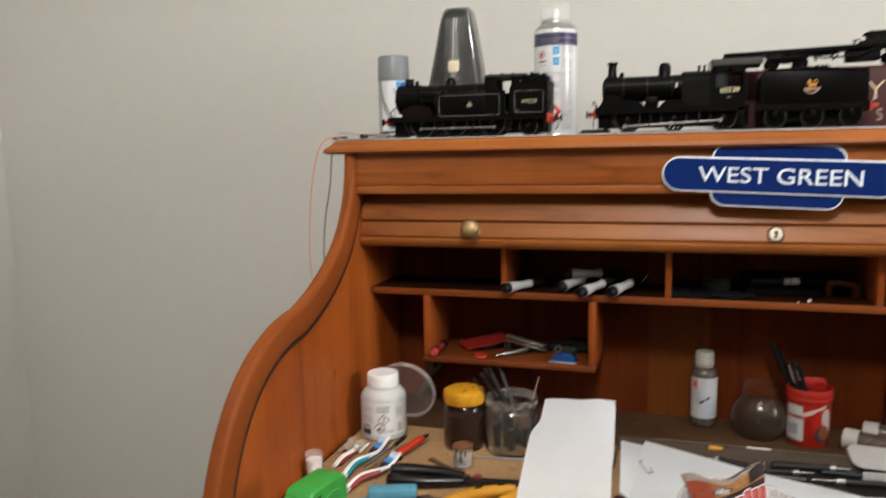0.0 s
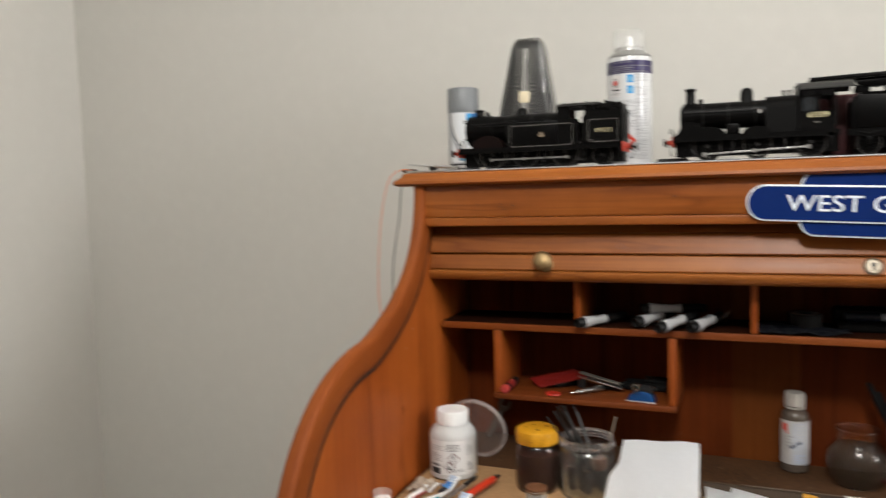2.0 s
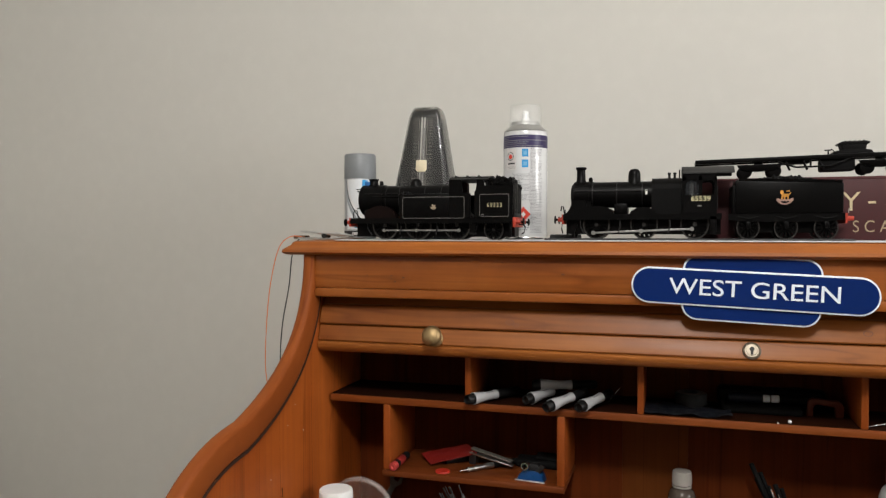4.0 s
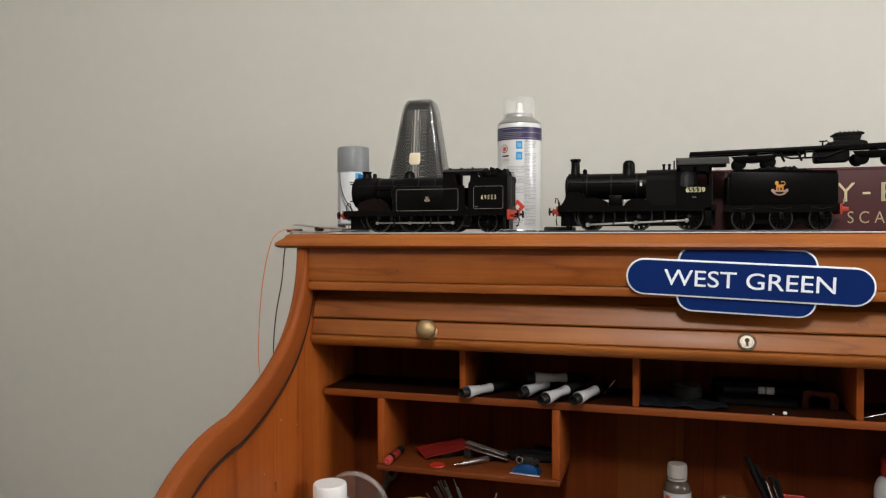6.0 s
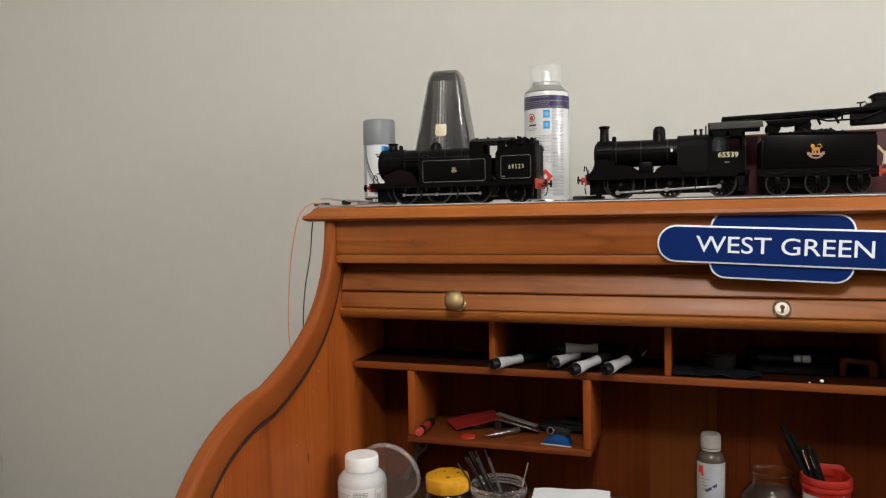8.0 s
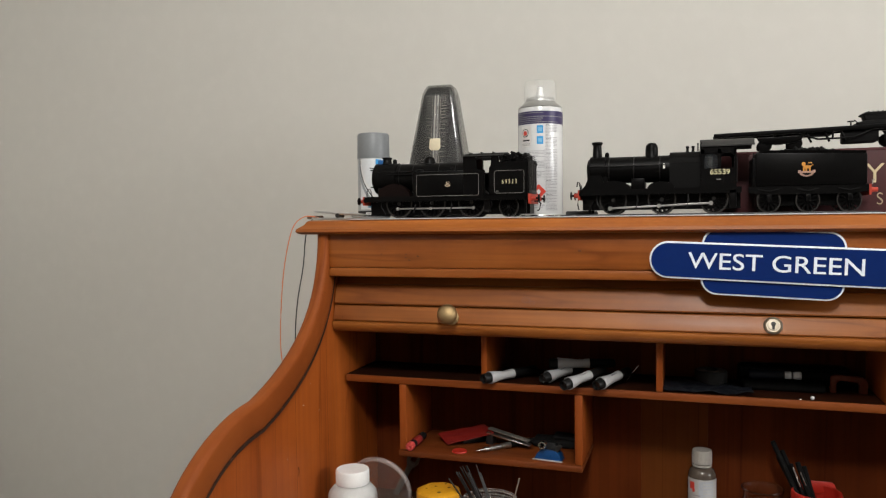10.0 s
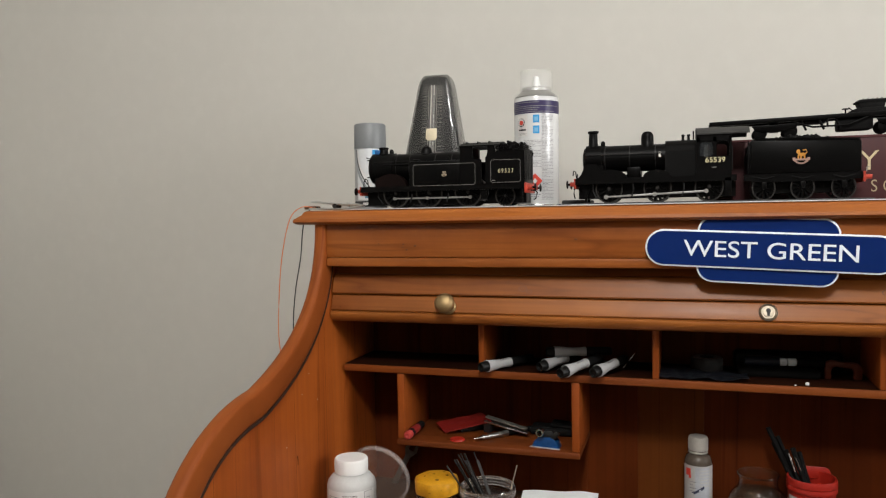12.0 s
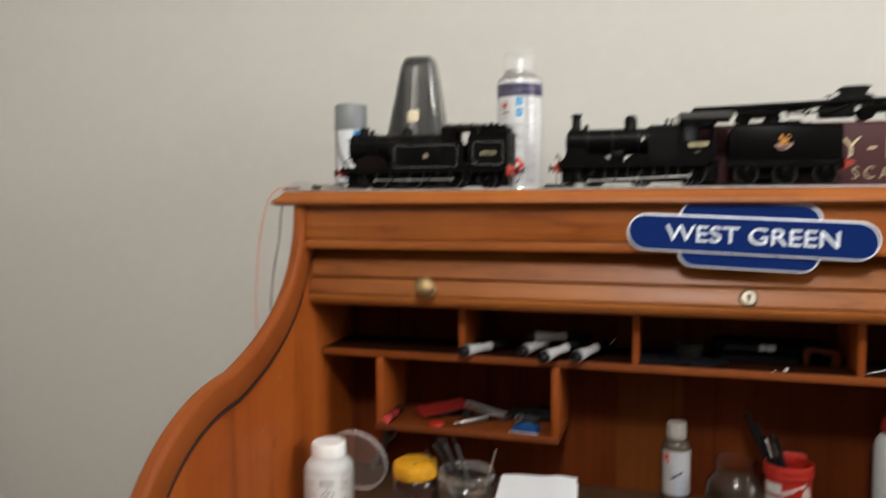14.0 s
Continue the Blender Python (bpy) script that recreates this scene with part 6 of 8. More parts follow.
pr.matrix_world = pose(0.2465, 0.066, CF, 0, 0, 47) @ Matrix.Scale(1.22, 4)
part("tip", spun((0, 0, 0.0042), (1, 0, 0.0042), [(0, 0), (0.0006, 0.0004), (0.0009, 0.006), (0.0024, 0.012), (0, 0.012)], 16), bright_steel, pr)
part("grip", spun((0.012, 0, 0.0042), (1, 0, 0.0042), [(0, 0), (0.0026, 0), (0.0026, 0.004), (0.0021, 0.0045), (0.0021, 0.007), (0.0030, 0.0075), (0.0032, 0.020), (0.0027, 0.0205), (0.0027, 0.023), (0.0036, 0.0235), (0.0036, 0.036), (0, 0.036)], 18), steel, pr)
part("barrel", spun((0.048, 0, 0.0042), (1, 0, 0.0042), [(0, 0), (0.0036, 0), (0.0036, 0.060), (0, 0.061)], 18), loco_soot, pr)
bc = thing("bulldog_clip", 0.3510, 0.066, CF, "bright blue bulldog clip with a steel ring", "clip", turn=-6)
part("jaw", slab([(-0.021, 0), (0.020, 0), (0.0165, 0.0095), (0.011, 0.0145), (-0.010, 0.0145), (-0.0160, 0.0095)], 0.018, 0.0016), blue_enamel, bc)
part("lip", box(-0.0225, 0.0215, -0.003, 0.0008, 0.0, 0.0012, 0.0004, 1), alloy, bc)
part("lever", slab([(-0.012, 0.009), (0.012, 0.009), (0.014, 0.017), (0.009, 0.024), (-0.002, 0.024), (-0.010, 0.016)], 0.004, 0.0008, m=pose(0, 0.004, 0)), black_plastic, bc)
part("lever", slab([(0.004, 0.010), (0.012, 0.010), (0.021, 0.022), (0.015, 0.025)], 0.003, 0.0006, m=pose(0, 0.001, 0)), dark_steel, bc)
part("ring", spun((-0.006, -0.001, 0.0230), (-0.006, -1, 0.0230), [(0.0036, 0), (0.0058, 0), (0.0060, 0.006), (0.0052, 0.0075), (0.0038, 0.0075), (0.0036, 0.0)], 24), bright_steel, bc, "bright steel ring")
blk = thing("black_pouch", 0.3500, 0.108, CF, "black tool pouch in the corner of the cubby", "pouch")
part("pouch_body", box(-0.034, 0.034, 0.016, 0.050, 0.0, 0.012, 0.005, 3), loco_soot, blk)
part("pouch_flap", box(-0.004, 0.032, 0.020, 0.048, 0.0122, 0.0180, 0.0025, 3, m=pose(0, 0, 0, 0, 4, 0)), loco_soot, blk)

# ---- on the writing surface ----
Z = SURF
hb = part("cutting_board", slab([(0.0490, -0.400), (0.0575, -0.353), (0.0685, -0.294), (0.0720, -0.262), (0.0520, -0.262), (0.0520, 0.012), (0.455, 0.012), (0.455, -0.400)], 0.0035, m=Matrix(((1, 0, 0, 0), (0, 0, 1, 0), (0, 1, 0, Z), (0, 0, 0, 1)))), board_tan)
tagged(hb, "stained tan hardboard sheet laid on the desk", "board")
ZB = Z + 0.0035

# white solvent bottle with printed label
wb = thing("plastic_bottle", 0.0935, -0.029, ZB, "white plastic solvent bottle with hazard label and screw cap", "bottle")
R = 0.0343
part("bottle_body", lathe([(0, 0.002), (R - 0.004, 0.0), (R, 0.003), (R, 0.060), (R - 0.0015, 0.066), (R - 0.007, 0.073), (R - 0.0125, 0.0770), (0, 0.0770)], 48), milky_plastic, wb)
part("label", patch(R + 0.0003, -68, 63, 0.0092, 0.0590), label_white, wb, "white printed label")
part("cap", lathe([(0.0215, 0.0770), (0.0232, 0.0775), (0.0234, 0.0790), (0.0232, 0.0955), (0.0220, 0.0972), (0.0, 0.0972)], 44), white_plastic, wb, "white ribbed screw cap")
rib = bmesh.new()
for k in range(44):
    a = TAU * k / 44
    box(0.0228, 0.02345, -0.0006, 0.0006, 0.080, 0.0945, bm=rib, m=pose(0, 0, 0, 0, 0, 360 * k / 44))
part("cap_ribs", rib, white_plastic, wb)
part("print", lines_on(R + 0.0005, -112, 17, 0.028, 0.052, 9, 0.34, 12), grey_ink, wb)
part("print", lines_on(R + 0.0005, -70, 17, 0.0440, 0.0545, 5, 0.40, 13), ink, wb)
part("print", lines_on(R + 0.0005, -58, 16, 0.0135, 0.0185, 2, 0.45, 14), grey_ink, wb)
part("print_block", patch(R + 0.0005, -116, 14, 0.0100, 0.0188), ink, wb)
part("print", lines_on(R + 0.0005, -116, 13, 0.0204, 0.0255, 1, 0.8, 16), ink, wb)
part("print_box", patch(R + 0.0005, -24, 12, 0.037, 0.058), grey_ink, wb)
part("print_box_field", patch(R + 0.0007, -24, 11, 0.0375, 0.0575), label_white, wb)
part("print", lines_on(R + 0.0009, -25, 6, 0.039, 0.051, 4, 0.4, 17), grey_ink, wb)
part("print", lines_on(R + 0.0005, -25, 8, 0.014, 0.028, 4, 0.5, 15), grey_ink, wb)
for ang, zz in ((-68, 0.0338), (-79, 0.0214)):
    diamond(R + 0.0012, ang, zz, 0.0088, 14.6, stained("dark_red_ink", (0.10, 0.012, 0.012), 0.6, 0, 0.2, 200, 0) if ang == -68 else bpy.data.materials["dark_red_ink"], wb, "dark red diamond border")
    diamond(R + 0.0016, ang, zz, 0.0074, 12.2, label_white, wb, "white diamond")
    if ang == -68:
        part("hazard_sign", patch(R + 0.0020, ang, 1.4, zz - 0.0010, zz + 0.0042), ink, wb)
        part("hazard_dot", patch(R + 0.0020, ang, 1.4, zz - 0.0036, zz - 0.0020), ink, wb)
    else:
        flame = bmesh.new()
        for q, h in ((-3.4, 0.0022), (-1.6, 0.0044), (0.2, 0.0058), (2.0, 0.0038), (3.6, 0.0018)):
            patch(R + 0.0020, ang + q, 1.0, zz - 0.0032, zz - 0.0030 + h, 2, flame)
        part("hazard_sign", flame, ink, wb)

# translucent lid standing on edge behind it
lid = thing("plastic_cover", 0.1000, 0.062, ZB, "round translucent plastic tub cover standing on its edge", "cover")
lid.matrix_world = pose(0.1010, 0.060, ZB + 0.0010, -76, 0, 0) @ pose(0, -0.0450, 0) @ Matrix.Scale(1.01, 4)
part("disc", lathe([(0, 0), (0.046, 0), (0.047, 0.001), (0.047, 0.0016), (0, 0.0016)], 48, m=pose(0, 0, 0)), hazy, lid, shadow=False)
part("rim", lathe([(0.0452, -0.0010), (0.0460, -0.005), (0.0490, -0.005), (0.0500, -0.0010), (0.0488, 0.0028), (0.0460, 0.0028), (0.0452, -0.0010)], 48), hazy_rim, lid, "thick rounded rim", shadow=False)
spk = bmesh.new()
rnd = random.Random(8)
for _ in range(14):
    a, q = rnd.uniform(0, TAU), rnd.uniform(0.01, 0.038)
    rod((q * math.cos(a), q * math.sin(a), 0.0017), (q * math.cos(a), q * math.sin(a), 0.0020), rnd.uniform(0.0005, 0.0012), n=6, bm=spk)
part("specks", spk, ink, lid)

# grey open-ended spanner leaning on the backboard
sp = thing("spanner", 0.1200, 0.120, Z, "small grey open-ended spanner leaning on the backboard", "spanner")
sp.matrix_world = pose(0.085, 0.150, Z, -12, 26, 0)
bm = box(-0.0045, 0.0045, -0.0015, 0.0015, 0, 0.052, 0.0008)
slab([(-0.005, 0.050), (0.005, 0.050), (0.0105, 0.060), (0.0085, 0.072), (0.0045, 0.070), (0.0045, 0.060), (-0.0045, 0.060), (-0.0045, 0.072), (-0.0085, 0.072), (-0.0105, 0.060)], 0.003, bm=bm, m=pose(0, -0.0015, 0))
part("spanner_body", bm, stained("grey_zinc", (0.075, 0.068, 0.060), 0.55, 0.4, 0.2, 120, 0.1), sp)

# jar with the yellow lid
yj = thing("lidded_jar", 0.2245, -0.042, ZB, "dark-filled clear jar with a grubby yellow screw lid", "jar")
part("jar_wall", lathe([(0, 0.001), (0.027, 0), (0.0295, 0.003), (0.0300, 0.010), (0.0300, 0.056), (0.0285, 0.063), (0.0250, 0.0665), (0.0250, 0.072), (0.0238, 0.072), (0.0238, 0.066), (0.0272, 0.062), (0.0287, 0.056), (0.0287, 0.010), (0.027, 0.004), (0, 0.004)], 44), amber_glass, yj, shadow=False)
part("contents", lathe([(0, 0.0045), (0.0265, 0.0045), (0.0280, 0.010), (0.0280, 0.052), (0.018, 0.056), (0, 0.055)], 32), brown_fill, yj, "dark brown contents")
bm = lathe([(0.0262, 0.0665), (0.0288, 0.0670), (0.0296, 0.0690), (0.0298, 0.0800), (0.0286, 0.0840), (0.0240, 0.0866), (0.0180, 0.0874), (0.0, 0.0876)], 96)
for v in bm.verts:
    q = math.hypot(v.co.x, v.co.y)
    if q > 0.02:
        w = 1 + 0.026 * math.cos(8 * math.atan2(v.co.y, v.co.x))
        v.co.x, v.co.y = v.co.x * w, v.co.y * w
part("lid", bm, yellow_plastic, yj, "grubby yellow screw lid")
dots = bmesh.new()
for a, q, r in ((140, 0.007, 0.0018), (290, 0.017, 0.0026), (20, 0.014, 0.0022), (75, 0.018, 0.0016), (205, 0.016, 0.0013)):
    rod((q * math.cos(radians(a)), q * math.sin(radians(a)), 0.0868), (q * math.cos(radians(a)), q * math.sin(radians(a)), 0.0878), r, n=10, bm=dots)
part("lid_smudges", dots, stained("grime", (0.13, 0.062, 0.010), 0.7, 0, 0.3, 90, 0.1), yj)

# open glass jar full of needle files
oj = thing("glass_jar", 0.2935, -0.038, ZB, "open clear glass jar holding needle files and sticks", "jar")
part("jar_wall", lathe([(q * 1.05, h * 0.95) for q, h in ((0, 0.002), (0.033, 0), (0.0365, 0.004), (0.0375, 0.010), (0.0375, 0.058), (0.0362, 0.066), (0.0335, 0.069), (0.0335, 0.071), (0.0350, 0.072), (0.0350, 0.0745), (0.0335, 0.0755), (0.0335, 0.078), (0.0348, 0.079), (0.0348, 0.0815), (0.0338, 0.084), (0.0325, 0.084), (0.0315, 0.082), (0.0315, 0.069), (0.0345, 0.065), (0.0357, 0.062), (0.0357, 0.010), (0.034, 0.006), (0, 0.006))], 48), jar_glass, oj, shadow=False)
for rz in (0.0690, 0.0725, 0.0768):
    part("neck_thread", lathe([(0.0352, rz - 0.0012), (0.0366, rz - 0.0006), (0.0368, rz + 0.0004), (0.0352, rz + 0.0010)], 40), hazy_rim, oj, shadow=False)
part("dust_film", lathe([(0.0368, 0.008), (0.0368, 0.057), (0.0326, 0.065)], 40), dust_film, oj, "cloudy dirt on the glass", shadow=False)
rnd = random.Random(11)
files = [(-0.020, 0.006, 104), (-0.016, -0.002, 108), (-0.012, 0.010, 112), (-0.009, 0.002, 106), (-0.006, -0.006, 110), (-0.003, 0.008, 116), (0.001, 0.004, 107), (-0.024, -0.006, 100), (-0.014, 0.004, 114), (-0.018, 0.012, 109)]
file_steel = stained("dark_file_steel", (0.045, 0.043, 0.042), 0.5, 0.6, 0.3, 200, 0.2)
for fx, fy, ln in files:
    foot_at = Vector((0.024 + fx * 0.3, fy * 0.8, 0.0066))
    head = Vector((fx * 1.55 - 0.0165, fy * 1.2, ln / 1000 + 0.003))
    up = head - foot_at
    m = Matrix.Translation(foot_at) @ up.to_track_quat("Z", "Y").to_matrix().to_4x4() @ pose(0, 0, 0, 0, 0, rnd.uniform(-80, 80))
    bm = box(-0.0009, 0.0009, -0.0007, 0.0007, 0, up.length * 0.55, 0.0003, 1, m=m)
    box(-0.0020, 0.0020, -0.0005, 0.0005, up.length * 0.55, up.length, 0.0003, 1, bm=bm, m=m)
    part("needle_file", bm, file_steel, oj)
part("stick", rod((0.012, 0.006, 0.0066), (0.0385, 0.004, 0.108), 0.0009, n=8), stained("weathered_stick", (0.25, 0.20, 0.15), 0.7, 0, 0.2, 90, 0.1), oj, "thin stick")
part("cork_knob", lathe([(0, 0), (0.009, 0.001), (0.0115, 0.008), (0.010, 0.016), (0, 0.018)], 24, m=pose(0.018, -0.014, 0.040)), stained("copper_brown", (0.15, 0.058, 0.028), 0.55, 0, 0.25, 90, 0.15), oj, "round brown handle inside")
part("dark_handle", rod((-0.004, -0.008, 0.0066), (0.014, -0.010, 0.070), 0.008, 0.007), black_rubber, oj, "dark handles inside")
part("dark_handle", rod((0.006, 0.010, 0.0066), (-0.008, 0.004, 0.055), 0.008, 0.007), black_rubber, oj)
for hx, hy, hz in ((-0.020, -0.012, 0.040), (-0.012, 0.016, 0.048), (0.020, 0.010, 0.046), (0.004, -0.020, 0.038), (0.024, -0.004, 0.036), (-0.024, 0.004, 0.034)):
    part("tool_stub", rod((hx * 0.9, hy * 0.9, 0.0066), (hx, hy, hz), 0.0055, 0.0048), stained("sooty_tool", (0.018, 0.017, 0.020), 0.55, 0.2, 0.4, 90, 0.1) if hx == -0.020 else bpy.data.materials["sooty_tool"], oj, "short dark tools inside")

# small paint tin
tin = thing("paint_tin", 0.2425, -0.1130, ZB, "tiny metal paint tin with rusty lid", "tin")
part("tin_body", lathe([(0, 0.0005), (0.0130, 0), (0.0138, 0.001), (0.0135, 0.002), (0.0135, 0.026), (0.0140, 0.027), (0.0135, 0.028), (0, 0.028)], 32), bright_steel, tin)
part("label", patch(0.0138, -80, 70, 0.004, 0.024), stained("grey_tin_label", (0.50, 0.48, 0.45), 0.45, 0.2, 0.2, 90, 0.05), tin)
part("print", lines_on(0.0140, -96, 40, 0.006, 0.017, 3, 0.5, 22), ink, tin)
for da, dh in ((-118, 0.011), (-86, 0.017), (-62, 0.007)):
    part("drip", patch(0.0142, da, 4.5, 0.0265 - dh, 0.0268), black_rubber, tin, "dried dark paint drip")
part("lid", lathe([(0.0138, 0.0275), (0.0140, 0.0305), (0.0125, 0.0312), (0.0115, 0.0298), (0, 0.0298)], 32), rust, tin, "rusty brown lid")
brd = part("steel_rod", sweep([(0.250, -0.0835, ZB + 0.0018), (0.345, -0.0700, ZB + 0.0018)], 0.0017, 8), steel)
tagged(brd, "thin steel rod lying on the board", "rod")

# tall paint bottle, round jar, red tub, bottle with red cap: along the backboard
pb = thing("paint_bottle", 0.5575, 0.147, Z, "small clear bottle with white cap and pale blue label", "bottle")
pb.matrix_world = pose(0.5575, 0.147, Z) @ Matrix.Diagonal((0.965, 0.965, 0.975, 1))
R = 0.0198
part("bottle_body", lathe([(0, 0.001), (R - 0.003, 0), (R, 0.003), (R, 0.083), (R - 0.003, 0.0905), (0.0120, 0.0935), (0.0120, 0.100), (0, 0.100)], 36), stained("grey_clear_bottle", (0.082, 0.064, 0.051), 0.20, 0, 0.15, 60, 0.03), pb)
part("label", patch(R + 0.0003, -80, 85, 0.014, 0.079), shaded_label, pb, "white label with pale blue picture")
part("cap", lathe([(0.0130, 0.0985), (0.0139, 0.0992), (0.0139, 0.1150), (0.0130, 0.1182), (0, 0.1184)], 36), shaded_cap, pb, "white screw cap")
part("label_block", patch(R + 0.0005, -72, 32, 0.0140, 0.0770), stained("pale_blue_label", (0.40, 0.42, 0.46), 0.5, 0, 0.1, 60, 0.02), pb)
part("label_red", patch(R + 0.0005, -134, 12, 0.064, 0.0745), red_print, pb)
part("label_red", patch(R + 0.0005, -126, 5, 0.0600, 0.0655), red_print, pb)
rib = bmesh.new()
for k in range(32):
    box(0.0136, 0.0142, -0.0005, 0.0005, 0.1000, 0.1130, bm=rib, m=pose(0, 0, 0, 0, 0, 360 * k / 32))
part("cap_ribs", rib, shaded_cap, pb)
part("neck_ring", lathe([(0.0122, 0.0945), (0.0138, 0.0950), (0.0138, 0.0968), (0.0122, 0.0974)], 32), shaded_cap, pb)
part("print", lines_on(R + 0.0007, -62, 24, 0.048, 0.075, 6, 0.45, 31), shaded_label, pb)
part("print", lines_on(R + 0.0007, -112, 14, 0.035, 0.058, 5, 0.3, 32), grey_ink, pb)
part("print", lines_on(R + 0.0007, -66, 26, 0.016, 0.030, 4, 0.5, 33), pale_ink, pb)
sq = bmesh.new()
for k in range(7):
    patch(R + 0.0009, -112 + 7 * k, 3.8, 0.0362 + 0.0016 * k + (0.003 if k in (0, 4) else 0), 0.0405 + 0.0016 * k, 2, sq)
part("drawn_mark", sq, stained("dark_navy_print", (0.03, 0.035, 0.07), 0.5, 0, 0.1, 60, 0), pb)

gj = thing("round_jar", 0.6345, 0.113, Z, "round-bellied glass jar of grey-brown liquid", "jar")
belly = [(0.020, 0.0), (0.028, 0.002), (0.0360, 0.012), (0.0395, 0.026), (0.0395, 0.036), (0.0360, 0.049), (0.0290, 0.058), (0.0258, 0.062), (0.0250, 0.067), (0.0250, 0.074), (0.0268, 0.0770), (0.0274, 0.0785), (0.0268, 0.0800)]
inner = [(0.0254, 0.0800), (0.0252, 0.0775), (0.0236, 0.074), (0.0236, 0.067), (0.0243, 0.061), (0.0275, 0.0565), (0.0345, 0.048), (0.0380, 0.036), (0.0380, 0.026), (0.0345, 0.0125), (0.027, 0.004), (0, 0.003)]
part("jar_wall", lathe([(0, 0.001)] + belly + inner, 48), murky_glass, gj, shadow=False)
part("contents", lathe([(0, 0.0035), (0.0265, 0.0045), (0.0340, 0.0128), (0.0374, 0.026), (0.0374, 0.036), (0.0345, 0.0465), (0.0275, 0.0555), (0, 0.0560)], 40), murk, gj, "grey-brown liquid")

tub = thing("plastic_tub", 0.7000, 0.108, Z, "red plastic tub with white and red label, holding pens", "tub")
R = 0.0292


def disc_on(r, centre, z, half, tall):
    """A round patch on an upright cylinder."""
    bm, rows = bmesh.new(), []
    for k in range(17):
        t = radians(180 * (k + 0.02) / 16.04)
        a, h = radians(centre - half * math.cos(t)), tall * math.sin(t)
        rows.append([bm.verts.new((r * math.cos(a), r * math.sin(a), z + q)) for q in (-h, h)])
    for p, q in zip(rows, rows[1:]):
        bm.faces.new((p[0], q[0], q[1], p[1]))
    return bm


def band_on(r, a0, a1, low0, low1, tall0, tall1, n=12):
    """A slanting stripe on an upright cylinder, from angle a0 to a1."""
    bm, rows = bmesh.new(), []
    for k in range(n + 1):
        u = k / n
        a, z, h = radians(a0 + (a1 - a0) * u), low0 + (low1 - low0) * u, tall0 + (tall1 - tall0) * u
        rows.append([bm.verts.new((r * math.cos(a), r * math.sin(a), q)) for q in (z, z + h)])
    for p, q in zip(rows, rows[1:]):
        bm.faces.new((p[0], q[0], q[1], p[1]))
    return bm


part("tub_wall", lathe([(0, 0.001), (R - 0.003, 0), (R - 0.001, 0.003), (R, 0.066), (R + 0.0020, 0.067), (R + 0.0022, 0.070), (R + 0.0014, 0.0715), (R + 0.0014, 0.0735), (R + 0.0022, 0.0745), (R + 0.0020, 0.080), (R + 0.0010, 0.0830), (R - 0.001, 0.0830), (R - 0.0015, 0.070), (R - 0.003, 0.004), (0, 0.003)], 48), dull_tub, tub)
part("lid_flap", slab(rounded(0.046, 0.016, 0.0076, 6), 0.0022, 0.0005, m=pose(0.004, 0.0255, 0.0805, -8, 0, 0)), dull_tub, tub, "lid standing up at the back")
part("label_panel", patch(R + 0.0004, -138, 25, 0.046, 0.0605), shaded_label, tub, "white label panel")
part("label_banner", band_on(R + 0.0005, -114, -52, 0.0440, 0.0590, 0.0075, 0.0050), stained("pale_pink_print", (0.47, 0.32, 0.30), 0.5, 0, 0.12, 60, 0), tub, "pale slanting banner")
part("label_panel", band_on(R + 0.0004, -165, -110, 0.0110, 0.0090, 0.0310, 0.0330), shaded_label, tub, "white panel with bar code")
part("bar_code", lines_on(R + 0.0006, -141, 15, 0.016, 0.034, 1, 0.9, 41), grey_ink, tub)
part("label_emblem", disc_on(R + 0.0006, -58, 0.0330, 24, 0.0215), shaded_label, tub, "pale round emblem")
part("emblem_field", disc_on(R + 0.0008, -67, 0.0360, 24, 0.0205), dull_tub, tub)
part("emblem_cloud", disc_on(R + 0.0010, -50, 0.0450, 14, 0.0130), stained("dull_white_print", (0.44, 0.37, 0.34), 0.5, 0, 0.2, 60, 0), tub)
part("emblem_ring", disc_on(R + 0.0010, -60, 0.0210, 21, 0.0120), ink, tub)
part("emblem_heart", disc_on(R + 0.0012, -57, 0.0235, 16, 0.0100), stained("brown_orange_print", (0.20, 0.060, 0.030), 0.5, 0, 0.3, 90, 0), tub)
for (a, b, r) in (((0.008, 0.0, 0.005), (-0.052, 0.020, 0.140), 0.0040), ((0.012, 0.004, 0.005), (-0.040, 0.022, 0.128), 0.0036), ((0.012, -0.002, 0.005), (-0.030, 0.016, 0.112), 0.0036), ((0.014, 0.002, 0.005), (-0.022, 0.012, 0.116), 0.0042), ((0.015, 0.006, 0.005), (-0.013, 0.020, 0.109), 0.0040), ((0.010, 0.008, 0.005), (-0.045, 0.026, 0.118), 0.0034)):
    part("pen", rod(a, b, r * 0.88, r * 0.80, 14), loco_soot, tub, "black pen")
part("pen_clip", rod((-0.0195, 0.004, 0.086), (-0.0275, 0.0085, 0.110), 0.0010, n=8), bright_steel, tub)
part("pen_clip", rod((-0.0125, 0.0045, 0.088), (-0.0190, 0.0065, 0.105), 0.0008, n=8), bright_steel, tub)

